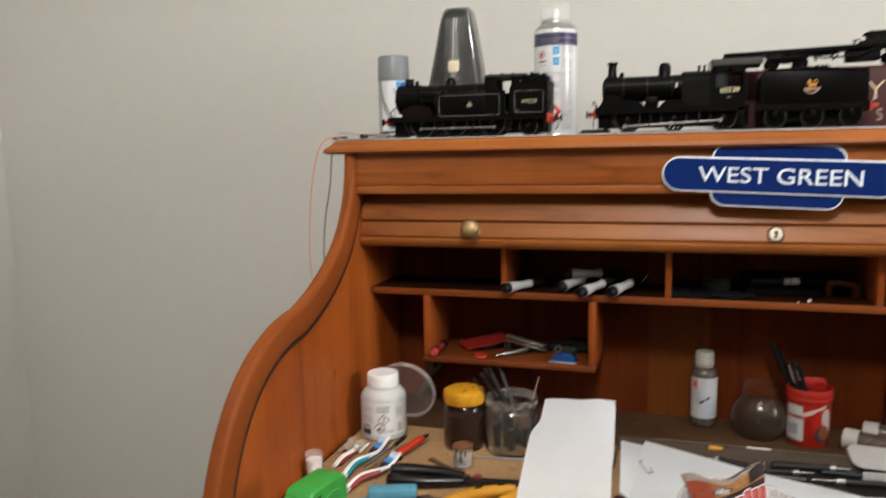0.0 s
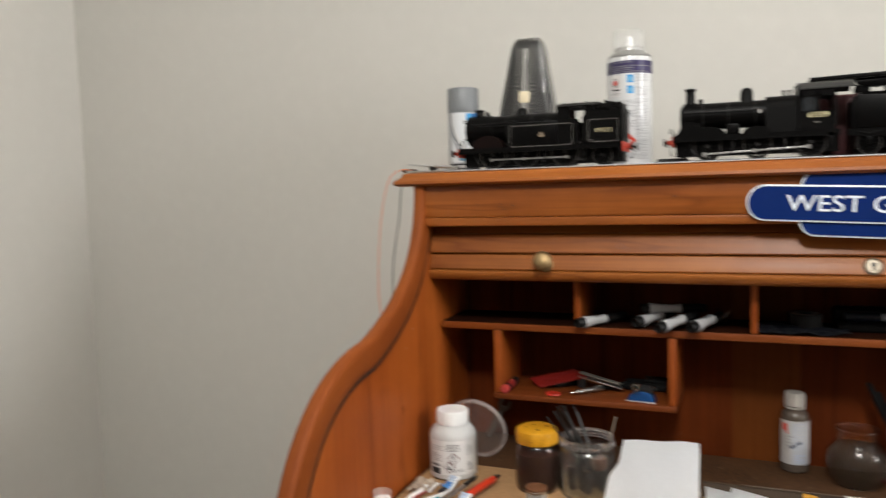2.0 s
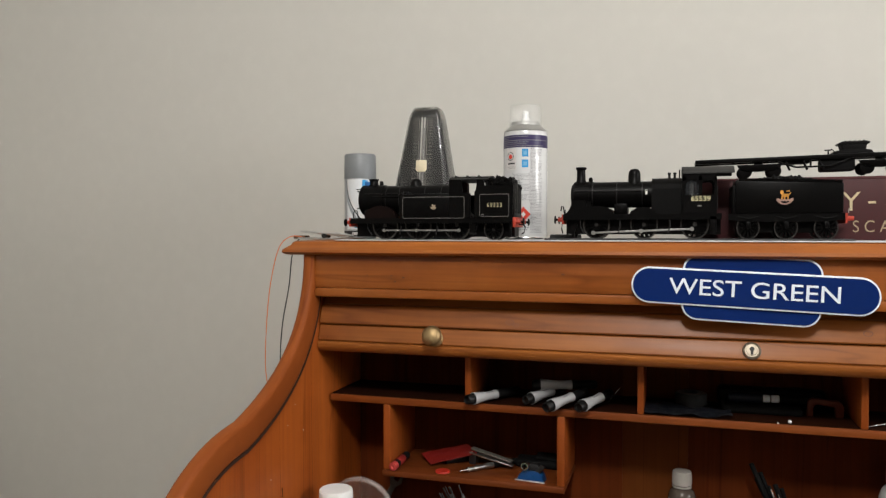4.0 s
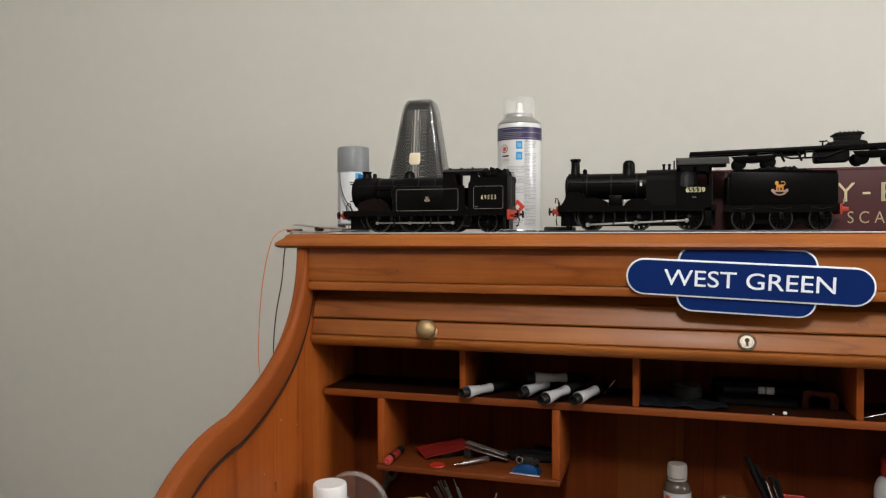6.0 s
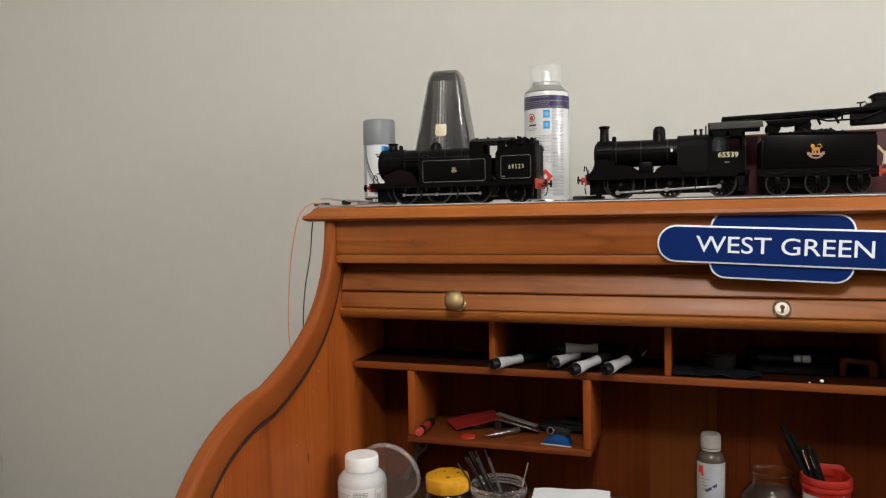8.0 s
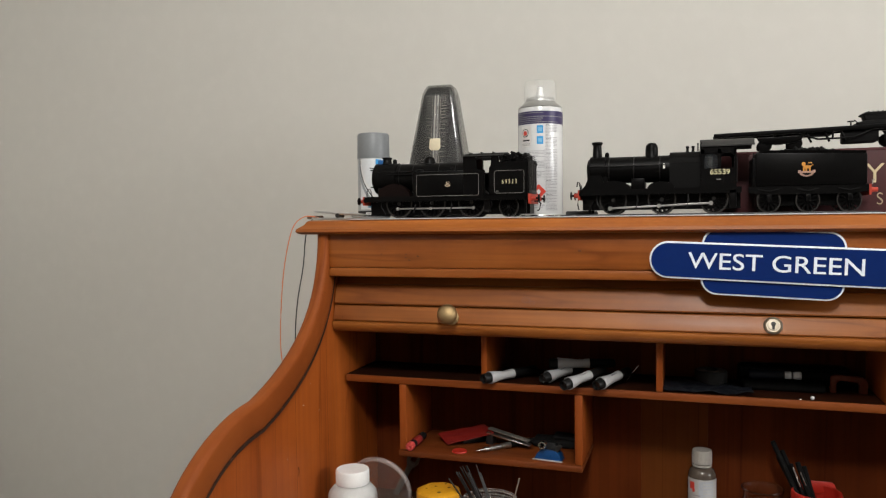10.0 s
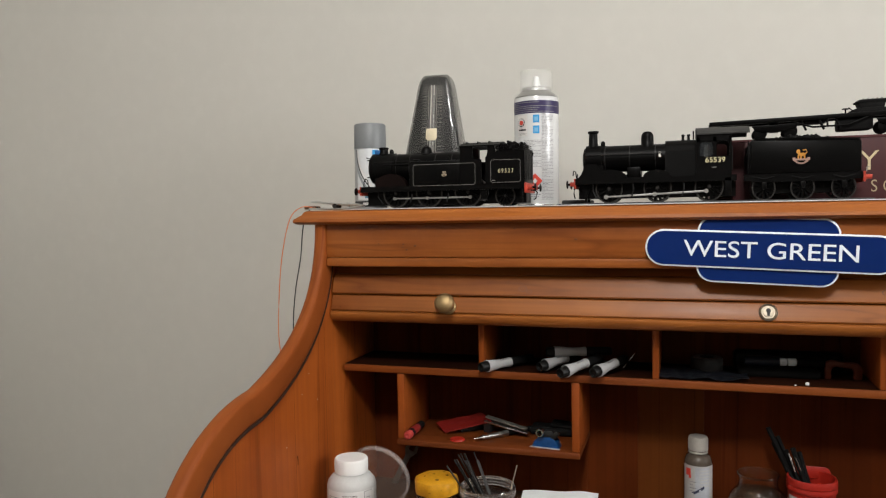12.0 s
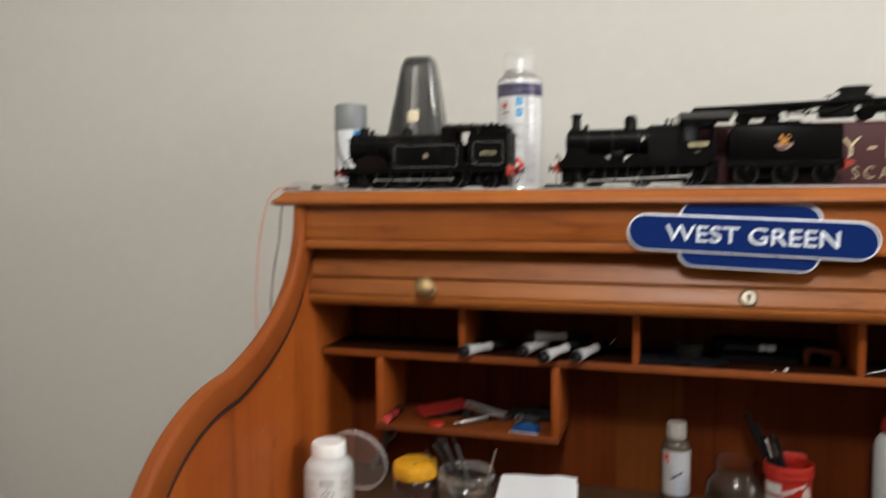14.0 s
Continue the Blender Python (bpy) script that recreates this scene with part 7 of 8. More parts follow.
rb = thing("solvent_bottle", 0.8420, 0.128, Z, "white plastic bottle with a dark red cap", "bottle")
R = 0.036
part("bottle_body", lathe([(0, 0.001), (R - 0.003, 0), (R, 0.003), (R, 0.108), (R - 0.003, 0.118), (R - 0.009, 0.126), (0.018, 0.131), (0, 0.131)], 44), milky_plastic, rb)
part("cap", lathe([(0.0275, 0.1285), (0.0285, 0.1295), (0.0280, 0.1490), (0.0265, 0.1510), (0, 0.1512)], 40), stained("dark_red_cap", (0.26, 0.018, 0.016), 0.4, 0, 0.1, 60, 0.04), rb, "dark red screw cap")
part("print", lines_on(R + 0.0005, -112, 26, 0.050, 0.085, 4, 0.18, 51), grey_ink, rb)

for k, (tx, ty, tz, tt) in enumerate(((0.744, 0.094, 0.0150, -22), (0.776, 0.130, 0.0150, -16))):
    tb = thing("capped_tube", tx, ty, Z, "clear plastic tube with a white cap, lying down", "tube", turn=tt, group="capped tubes")
    part("cap", spun((0, 0, tz), (1, 0, tz), [(0, 0.001), (0.0130, 0), (0.0148, 0.0012), (0.0150, 0.0190), (0.0138, 0.0200), (0, 0.0200)], 32), shaded_cap, tb, "white end cap")
    part("tube_wall", spun((0.010, 0, tz), (1, 0, tz), [(0.0138, 0), (0.0138, 0.080), (0, 0.081)], 32), stained("dusty_tube", (0.075, 0.052, 0.042), 0.25, 0, 0.2, 60, 0.05), tb)

# smoky tray of tools in front of the bottles
tray = thing("plastic_tray", 0.4400, -0.070, Z, "long smoky plastic tray of small hobby tools", "tray")
part("tray_back", slab([(0.0, 0.0), (0.0015, 0.0), (0.0175, 0.0175), (0.0160, 0.0175)], 0.46, m=Matrix(((0, 1, 0, 0), (1, 0, 0, 0.064), (0, 0, 1, 0), (0, 0, 0, 1)))), hazy_tray, tray)
part("tray_rim", box(-0.002, 0.462, 0.0800, 0.0850, 0.0176, 0.0190, 0.0005, 1), hazy_tray, tray, "raised rim")
part("tray_end", box(-0.0015, -0.0001, 0.0016, 0.0640, 0.0, 0.015, 0.0004, 1), hazy_tray, tray)
part("tray_floor", box(0.0, 0.46, 0.0, 0.0638, 0.0, 0.0015), stained("black_tray_floor", (0.012, 0.010, 0.009), 0.35, 0, 0.4, 60, 0.1), tray, "black tray floor")
part("tray_label", box(0.170, 0.201, 0.0795, 0.0848, 0.0191, 0.0196), label_white, tray, "white paper slip on the rim")
part("rim_dust", box(0.05, 0.43, 0.0838, 0.0851, 0.0177, 0.0192), stained("pale_rim_dust", (0.20, 0.17, 0.14), 0.7, 0, 0.4, 60, 0.1), tray)


def hobby_tool(name, x0, y0, x1, y1, r, handle, label):
    ob = thing(name, 0.0, 0.0, Z + 0.0015, label, "tool")
    a, b = Vector((x0, y0, r)), Vector((x1, y1, r))
    part("handle", rod(a, a.lerp(b, 0.80), r, r * 0.9, 14), handle, ob)
    part("shank", rod(a.lerp(b, 0.80), b, r * 0.45, r * 0.3, 10), bright_steel, ob, "bright steel end")
    part("collar", rod(a.lerp(b, 0.74), a.lerp(b, 0.81), r * 1.06, n=14), steel, ob)
    return ob


hobby_tool("craft_knife", 0.676, -0.046, 0.560, -0.040, 0.0040, black_plastic, "black-handled craft knife lying in the tray")
hobby_tool("scriber", 0.590, -0.034, 0.690, -0.020, 0.0036, black_plastic, "slim black scriber with a bright point")
hobby_tool("pin_vice", 0.830, -0.030, 0.684, -0.042, 0.0042, black_plastic, "black pin vice with a long steel shank")
hobby_tool("screwdriver", 0.640, -0.010, 0.735, 0.000, 0.0052, black_rubber, "stubby black screwdriver with a steel blade")
hobby_tool("tweezers", 0.610, -0.020, 0.560, -0.006, 0.0044, black_rubber, "black-coated tweezers with bright tips")
hobby_tool("broach", 0.700, -0.012, 0.850, -0.014, 0.0034, navy, "dark blue handled broach")
chrome = thing("small_fittings", 0.585, -0.008, Z + 0.0015, "cluster of small chromed screw fittings", "fittings")
rnd = random.Random(61)
for k in range(5):
    q = (-0.010 + 0.005 * k, rnd.uniform(-0.003, 0.003), 0.0)
    part("screw", lathe([(0, 0), (0.0018, 0), (0.0018, 0.004), (0.0030, 0.0045), (0.0028, 0.0065), (0, 0.007)], 12, m=pose(*q, 0, rnd.uniform(-12, 12), 0)), bright_steel if k % 2 else dark_steel, chrome)
yb = thing("yellow_tip", 0.5700, 0.0080, Z + 0.0120, "small yellow plastic nozzle tip on the tray edge", "tip")
part("cone", spun((-0.009, 0, 0.0035), (1, 0, 0.0035), [(0, 0), (0.0034, 0.0005), (0.0032, 0.009), (0.0016, 0.018), (0, 0.0182)], 16), yellow_plastic, yb)
scoop = thing("plastic_scoop", 0.735, -0.006, Z, "pale grey translucent plastic lid propped on the tray", "lid")
part("blade", slab(rounded(0.085, 0.046, 0.014, 6, 0.044, 0.012), 0.0016, 0.0004, m=pose(0, 0.004, 0.020, -72, 4, 6)), veil("pale_grey_veil", (0.50, 0.48, 0.47), 0.75), scoop)
part("skirt", box(0.008, 0.085, -0.022, -0.018, 0.0, 0.016, 0.0015, m=pose(0, 0, 0.0, 0, 0, 4)), bpy.data.materials["pale_grey_veil"], scoop)

# -- folded tall paper, leaning back over the tools --
def sheet(name, corners, cols, rows, wave, thick, label, category, material=paper, seed=0.0, curl=None):
    """A bent sheet between four corners: near left, near right, far right, far left."""
    a, b, c, d = (Vector(p) for p in corners)
    bm = bmesh.new()
    grid = []
    for j in range(rows + 1):
        v = j / rows
        line = []
        for i in range(cols + 1):
            u = i / cols
            p = (a * (1 - u) + b * u) * (1 - v) + (d * (1 - u) + c * u) * v
            p.z += wave * noise.noise(Vector((u * 2.3 + seed, v * 2.7, seed * 1.7)))
            if curl:
                p.z += curl(u, v)
            line.append(bm.verts.new(p))
        grid.append(line)
    for j in range(rows):
        for i in range(cols):
            bm.faces.new((grid[j][i], grid[j][i + 1], grid[j + 1][i + 1], grid[j + 1][i]))
    bmesh.ops.solidify(bm, geom=bm.faces[:], thickness=thick)
    ob = part(name, bm, material)
    return tagged(ob, label, category)


tallp = sheet("folded_paper", [(0.364, -0.385, 0.790), (0.460, -0.385, 0.803), (0.4395, -0.062, 0.8640), (0.3460, -0.062, 0.8580)], 14, 30, 0.004, 0.0012,
              "blank white folded paper propped up over the tools", "paper", seed=2.3, curl=lambda u, v: 0.010 * v * (1 - v))
for v in tallp.data.vertices:
    if v.co.y < -0.115:
        v.co.x -= 0.012 * max(0.0, 1 - (v.co.x - 0.335) / 0.06) * min(1.0, (-0.115 - v.co.y) / 0.03)
part("back_fold", slab([(0.347, 0.8460), (0.440, 0.8555), (0.438, 0.7735), (0.352, 0.7735)], 0.0015, m=pose(0, -0.0605, 0)), paper, tallp)
stand = thing("box_of_screws", 0.395, -0.140, ZB, "small grey card box under the folded paper", "box")
part("carton", box(-0.035, 0.035, -0.045, 0.070, 0.0, 0.050, 0.002), stained("grey_card", (0.30, 0.28, 0.26), 0.7, 0, 0.15, 60, 0.1), stand)

# -- loose white sheets lying on the right --
sheet("paper_sheet", [(0.4550, -0.178, Z + 0.012), (0.625, -0.232, Z + 0.006), (0.760, -0.104, Z + 0.012), (0.4430, 0.004, Z + 0.016)], 30, 20, 0.004, 0.0008,
      "curled blank white sheet of paper", "paper", material=bright_paper, seed=5.1, curl=lambda u, v: 0.013 * max(0.0, 1 - 5 * u) ** 2 * (1 - v) - 0.004 * (1 - v) ** 4 + 0.004 * math.sin(math.pi * v))
drawn = sheet("paper_sheet", [(0.4680, -0.176, Z + 0.016), (0.640, -0.205, Z + 0.014), (0.680, -0.098, Z + 0.018), (0.4760, 0.001, Z + 0.019)], 18, 14, 0.002, 0.0008,
      "white sheet of paper with a small pencil sketch", "paper", material=bright_paper, seed=8.4, curl=lambda u, v: 0.004 * math.sin(math.pi * v))
sk = bmesh.new()
for a, b in (((0.4730, -0.0860), (0.4845, -0.1210)), ((0.4845, -0.1210), (0.4915, -0.1175)), ((0.4915, -0.1175), (0.4870, -0.1040)), ((0.4730, -0.0860), (0.4775, -0.0830))):
    rod((*a, 0), (*b, 0), 0.00055, n=5, bm=sk)
for v in sk.verts:
    v.co.z += Z + 0.0252
sk = part("pencil_sketch", sk, grey_ink, drawn)
printed = sheet("printed_sheet", [(0.646, -0.228, Z + 0.015), (0.800, -0.200, Z + 0.012), (0.815, -0.092, Z + 0.017), (0.660, -0.124, Z + 0.022)], 14, 10, 0.002, 0.0008,
                "white printed sheet with columns of small type", "paper", material=bright_paper, seed=1.1)
prb = bmesh.new()
rnd = random.Random(21)
for i in range(7):
    for j in range(12):
        u, v = 0.10 + 0.13 * i, 0.14 + 0.062 * j
        p = (Vector((0.646, -0.228, 0.013)) * (1 - u) + Vector((0.800, -0.200, 0.010)) * u) * (1 - v) + (Vector((0.660, -0.126, 0.020)) * (1 - u) + Vector((0.815, -0.095, 0.015)) * u) * v
        box(-0.0075 * rnd.uniform(0.5, 1), 0.0070 * rnd.uniform(0.6, 1), -0.0004, 0.0004, 0, 0.0003, bm=prb, m=pose(p.x, p.y, Z + p.z + 0.0038, 0, 0, 10))
part("small_type", prb, grey_ink, printed)
offcut = part("wood_offcut", box(0.458, 0.640, -0.398, -0.215, Z, Z + 0.0030, 0.0006, 1), stained("pale_pine_offcut", (0.42, 0.27, 0.13), 0.65, 0, 0.15, 30, 0.1))
tagged(offcut, "flat pale pine offcut lying on the desk", "board")
lead = thing("black_lead", 0, 0, 0, "bent black cable lying across the offcut", "cable")
part("sheath", sweep([(0.476, -0.240, Z + 0.006), (0.481, -0.214, Z + 0.006), (0.489, -0.200, Z + 0.006), (0.508, -0.190, Z + 0.006), (0.545, -0.192, Z + 0.006)], 0.0019, 8), black_rubber, lead)
cloth = part("red_cloth", box(0.447, 0.488, -0.202, -0.150, Z, Z + 0.006, 0.002), stained("dark_red_cloth", (0.050, 0.006, 0.006), 0.9, 0, 0.3, 200, 0.4))
tagged(cloth, "dark red cloth under the papers", "cloth")

# -- plastic bowl holding the foil sachet --
bowl = thing("plastic_bowl", 0.5850, -0.224, Z, "translucent pinkish plastic bowl with oddments in it", "bowl")
part("bowl_wall", lathe([(0, 0.0012), (0.047, 0.0), (0.051, 0.003), (0.0610, 0.043), (0.0640, 0.0445), (0.0645, 0.0458), (0.0640, 0.0470), (0.0605, 0.0465), (0.0495, 0.005), (0, 0.0035)], 64), hazy_bowl, bowl)
part("red_scrap", box(0.018, 0.042, 0.004, 0.024, 0.0040, 0.0190, 0.005, 3), stained("dull_red_scrap", (0.33, 0.035, 0.025), 0.5, 0, 0.3, 90, 0.2), bowl, "red scrap in the bowl")
part("brown_scrap", box(-0.028, 0.034, -0.026, 0.012, 0.0040, 0.0120, 0.004), stained("brown_scrap", (0.14, 0.07, 0.05), 0.6, 0, 0.4, 90, 0.3), bowl)


def on_face(p, u, v):
    """A point on the sachet's front face, u across and v up."""
    lo = p[0] * (1 - u) + p[1] * u
    hi = p[3] * (1 - u) + p[2] * u
    q = lo * (1 - v) + hi * v
    q.y += 0.010 * (math.sin(math.pi * v) - 1) * math.sin(math.pi * u)
    # the torn upper edge: a tab, a dip, then a rise to the far corner
    q.z += v ** 3 * (0.004 * math.exp(-((u - 0.12) / 0.12) ** 2) - 0.007 * math.exp(-((u - 0.52) / 0.20) ** 2) + 0.005 * math.exp(-((u - 0.95) / 0.18) ** 2))
    q.y += 0.0016 * noise.noise(Vector((u * 4.0, v * 5.0, 2.2)))
    return q


face = [Vector((0.556, -0.240, 0.775)), Vector((0.616, -0.213, 0.776)), Vector((0.6095, -0.200, 0.8500)), Vector((0.5260, -0.220, 0.8370))]
OUT = Vector((0.25, -0.9, 0.35))


def face_piece(u0, u1, v0, v1, off, skew=0.0, n=8, m=4):
    bm, g = bmesh.new(), []
    for j in range(m + 1):
        line = []
        for i in range(n + 1):
            u, v = u0 + (u1 - u0) * i / n, v0 + (v1 - v0) * j / m
            v = min(1.0, v + skew * (u - 0.5))
            line.append(bm.verts.new(on_face(face, u, v) + OUT * off))
        g.append(line)
    for j in range(m):
        for i in range(n):
            bm.faces.new((g[j][i], g[j][i + 1], g[j + 1][i + 1], g[j + 1][i]))
    return bm


def face_blob(cu, cv, hu, hv, off, power=3.0, n=28):
    """A rounded printed shape on the sachet."""
    bm = bmesh.new()
    rim = []
    for k in range(n):
        a = TAU * k / n
        c, q = math.cos(a), math.sin(a)
        u = cu + hu * math.copysign(abs(c) ** (2 / power), c)
        v = cv + hv * math.copysign(abs(q) ** (2 / power), q) + 0.24 * (u - 0.5)
        rim.append(bm.verts.new(on_face(face, u, v) + OUT * off))
    mid = bm.verts.new(on_face(face, cu, cv + 0.24 * (cu - 0.5)) + OUT * off)
    for k in range(n):
        bm.faces.new((mid, rim[k], rim[(k + 1) % n]))
    return bm


sach = thing("foil_sachet", 0, 0, 0, "torn copper-red foil sachet with silver inside, standing in the bowl", "sachet")
bm = face_piece(0, 1, 0, 1, 0.0, 0, 24, 20)
bmesh.ops.solidify(bm, geom=bm.faces[:], thickness=0.0008)
part("front", bm, foil_orange, sach)
bm = face_piece(0.0, 1.0, 0.0, 1.0, -0.010, 0, 16, 12)
bmesh.ops.solidify(bm, geom=bm.faces[:], thickness=0.0008)
part("back", bm, foil_inside, sach, "silver inner foil")
part("torn_edge", face_piece(0.0, 1.0, 0.90, 1.0, 0.0010, 0, 20, 3), foil_inside, sach, "silver torn edge")
part("brown_field", face_piece(0.30, 0.99, 0.66, 0.90, 0.0012, 0.10, 14, 6), foil_brown, sach)
part("pale_swirl", face_piece(0.52, 0.76, 0.74, 0.88, 0.0016, 0.30, 8, 4), stained("amber_foil", (0.55, 0.30, 0.13), 0.3, 0.3, 0.3, 60, 0.3), sach)
part("dark_field", face_piece(0.30, 0.99, 0.58, 0.68, 0.0018, 0.28, 14, 3), foil_dark, sach)
part("dark_field", face_piece(0.80, 0.99, 0.66, 0.84, 0.0021, 0.40, 6, 4), foil_dark, sach)
part("pale_field", face_piece(0.34, 0.98, 0.02, 0.30, 0.0012, 0.16, 12, 6), foil_pale, sach)
part("pale_stripe", face_piece(0.93, 0.96, 0.10, 0.42, 0.0016, 0.0, 2, 6), label_white, sach)
part("red_field", face_piece(0.34, 0.93, 0.22, 0.30, 0.0016, 0.20, 10, 2), foil_orange, sach)
part("dark_strip", face_piece(0.30, 0.98, 0.300, 0.390, 0.0018, 0.24, 12, 2), foil_dark, sach)
part("strip_print", face_piece(0.45, 0.90, 0.330, 0.360, 0.0021, 0.24, 8, 1), foil_inside, sach)
word_red = stained("raspberry_print", (0.44, 0.065, 0.065), 0.4, 0, 0.15, 60, 0.05)
word_pink = stained("pink_print", (0.58, 0.20, 0.19), 0.4, 0, 0.15, 60, 0.05)
for k, (cu, hu, cv, hv) in enumerate(((0.225, 0.056, 0.520, 0.140), (0.325, 0.026, 0.515, 0.115), (0.400, 0.034, 0.510, 0.112), (0.500, 0.050, 0.500, 0.096), (0.625, 0.062, 0.500, 0.096), (0.745, 0.046, 0.515, 0.120), (0.848, 0.046, 0.505, 0.098), (0.945, 0.042, 0.505, 0.098))):
    rim = part("word_edge", face_blob(cu, cv, hu + 0.010, hv + 0.020, 0.0026 + 0.0001 * (k % 2), 5.0), label_white, sach, "white edge of a letter shape")
    part("word_shape", face_blob(cu, cv, hu, hv, 0.0031, 5.0), word_red, rim, "raspberry letter shape")
    part("word_sheen", face_blob(cu - hu * 0.35, cv + hv * 0.1, hu * 0.22, hv * 0.62, 0.0034), word_pink, rim)
tag = part("new_flash", face_blob(0.435, 0.775, 0.130, 0.052, 0.0024), foil_dark, sach, "dark flash with pale word")
bm = lettering("NEW", 0.0150, 0.0056, 0.0003, 0.012)
p = on_face(face, 0.435, 0.757) + OUT * 0.0036
bmesh.ops.transform(bm, matrix=Matrix.Translation(p) @ pose(0, 0, 0, -20, -3, 14), verts=bm.verts)
part("letters", bm, label_white, tag)

# -- green tape measure --
tm = thing("tape_measure", 0.1385, -0.3380, ZB, "bright green square tape measure standing on the board", "tape measure", turn=80)


def pillow(w, h, r, depth, bev, cz):
    """A rounded block: a stack of rounded outlines along y with soft rims."""
    bm, rings = bmesh.new(), []
    for k in range(6):
        b = radians(90 * k / 5)
        rings.append((bev * (1 - math.sin(b)), -depth / 2 + bev * (1 - math.cos(b))))
    rings += [(i, -y) for i, y in reversed(rings)]
    loops = [[bm.verts.new((p, y, q)) for p, q in rounded(w - 2 * i, h - 2 * i, max(0.001, r - i), 8, 0, cz)] for i, y in rings]
    for u, v in zip(loops, loops[1:]):
        for k in range(len(u)):
            bm.faces.new((u[k], u[(k + 1) % len(u)], v[(k + 1) % len(u)], v[k]))
    bm.faces.new(loops[0])
    bm.faces.new(loops[-1])
    bmesh.ops.remove_doubles(bm, verts=bm.verts, dist=1e-6)
    bmesh.ops.recalc_face_normals(bm, faces=bm.faces)
    return bm


bm = pillow(0.070, 0.0685, 0.013, 0.036, 0.004, 0.03425)
part("case", bm, green_plastic, tm)
part("disc", spun((0.006, -0.0178, 0.033), (0.006, -1, 0.033), [(0.0, 0.0006), (0.0215, 0.0006), (0.0225, 0.0010), (0.0235, 0.0), (0.0240, -0.001)], 40), light_green, tm, "raised round face")
mk = bmesh.new()
for x0, x1, z0, z1 in ((-0.0285, -0.0240, 0.0400, 0.0600), (-0.0220, -0.0150, 0.0470, 0.0600), (-0.0235, -0.0215, 0.0380, 0.0460)):
    slab([(x0, z0), (x0 + 0.0012, z0), (x1, z1), (x1 - 0.0045, z1)], 0.0003, bm=mk, m=pose(0, -0.0183, 0))
part("marking", mk, stained("dark_green_print", (0.010, 0.035, 0.014), 0.5, 0, 0.1, 60, 0), tm)


def spline(points, per=6):
    """A smooth run of points through the given ones."""
    out = []
    for a, b, c, d in zip([points[0]] + points[:-2], points[:-1], points[1:], points[2:] + [points[-1]]):
        a, b, c, d = (Vector(p) for p in (a, b, c, d))
        for k in range(per):
            u = k / per
            out.append(0.5 * ((2 * b) + (c - a) * u + (2 * a - 5 * b + 4 * c - d) * u * u + (3 * b - a - 3 * c + d) * u**3))
    return out + [Vector(points[-1])]


# -- toothbrushes, brush, craft knife --
def toothbrush(points, grip, about):
    ob = thing("toothbrush", 0, 0, 0, about, "toothbrush", group="old toothbrushes")
    pts = spline([(x, y, ZB + z) for x, y, z in points], 6)
    n = len(pts) - 1
    rad = [0.0050 - 0.0022 * (k / n) + 0.0012 * math.exp(-((k / n - 0.35) / 0.15) ** 2) for k in range(n + 1)]
    part("handle", sweep(pts, rad, 10, 0.8), white_plastic, ob, "white handle")
    part("grip", sweep([p + Vector((0.0022, -0.0010, -0.0004)) for p in pts[1:13]], [r * 0.85 for r in rad[1:13]], 10, 0.8), grip, ob, "rubber grip")
    part("grip", sweep([p + Vector((-0.0020, 0.0004, 0.0012)) for p in pts[5:11]], [r * 0.62 for r in rad[5:11]], 8, 0.8), grip, ob)
    rn = random.Random(5)
    for tone, lo, hi in ((bristle_blue, n - 6, n - 3), (stained("pale_bristles", (0.42, 0.50, 0.62), 0.8, 0, 0.2, 400, 0.5), n - 4, n - 1), (navy, n - 8, n - 6)):
        bm = bmesh.new()
        for k in range(lo, hi):
            for j in (-1, 0, 1):
                c = pts[k].lerp(pts[k + 1], 0.5) + Vector((0, 0, 0.0018 * j))
                rod(c, c + Vector((-0.0095, 0.001, 0.0015)) + Vector([rn.uniform(-0.0012, 0.0012) for _ in range(3)]), 0.0020, 0.0026, n=6, bm=bm)
        part("bristles", bm, tone, ob, "splayed bristles")
    return ob


toothbrush([(0.104, -0.198, 0.006), (0.103, -0.163, 0.009), (0.113, -0.140, 0.010), (0.118, -0.111, 0.008), (0.117, -0.070, 0.012)], teal, "white toothbrush with teal grip lying on the board")
toothbrush([(0.124, -0.232, 0.006), (0.128, -0.201, 0.009), (0.145, -0.178, 0.010), (0.152, -0.154, 0.008), (0.154, -0.122, 0.012)], dusky_red, "white toothbrush with dusky red grip lying on the board")
pb2 = thing("paint_brush", 0, 0, 0, "slim grey metal scriber lying over the toothbrushes", "scriber")
part("handle", rod((0.125, -0.185, ZB + 0.0145), (0.140, -0.107, ZB + 0.0165), 0.0022, 0.0026), steel, pb2)
part("tip", spun((0.140, -0.107, ZB + 0.0165), (0.146, -0.068, ZB + 0.0175), [(0, 0), (0.0034, 0.0005), (0.0036, 0.010), (0.0024, 0.013), (0.0034, 0.017), (0.0030, 0.028), (0.0010, 0.036), (0, 0.036)], 14), dark_steel, pb2, "dark knurled end")
kn = thing("craft_knife", 0, 0, 0, "red-handled craft knife with a dark tip", "knife")
part("handle", spun((0.148, -0.128, ZB + 0.010), (0.166, -0.059, ZB + 0.012), [(0, 0), (0.0040, 0.001), (0.0048, 0.008), (0.0050, 0.040), (0.0048, 0.066), (0.0036, 0.0715), (0, 0.0715)], 18), orange_red, kn)
part("tip", spun((0.166, -0.059, ZB + 0.012), (0.170, -0.046, ZB + 0.0125), [(0, 0), (0.0034, 0), (0.0030, 0.008), (0.0010, 0.014), (0, 0.014)], 14), black_rubber, kn, "dark worn tip")
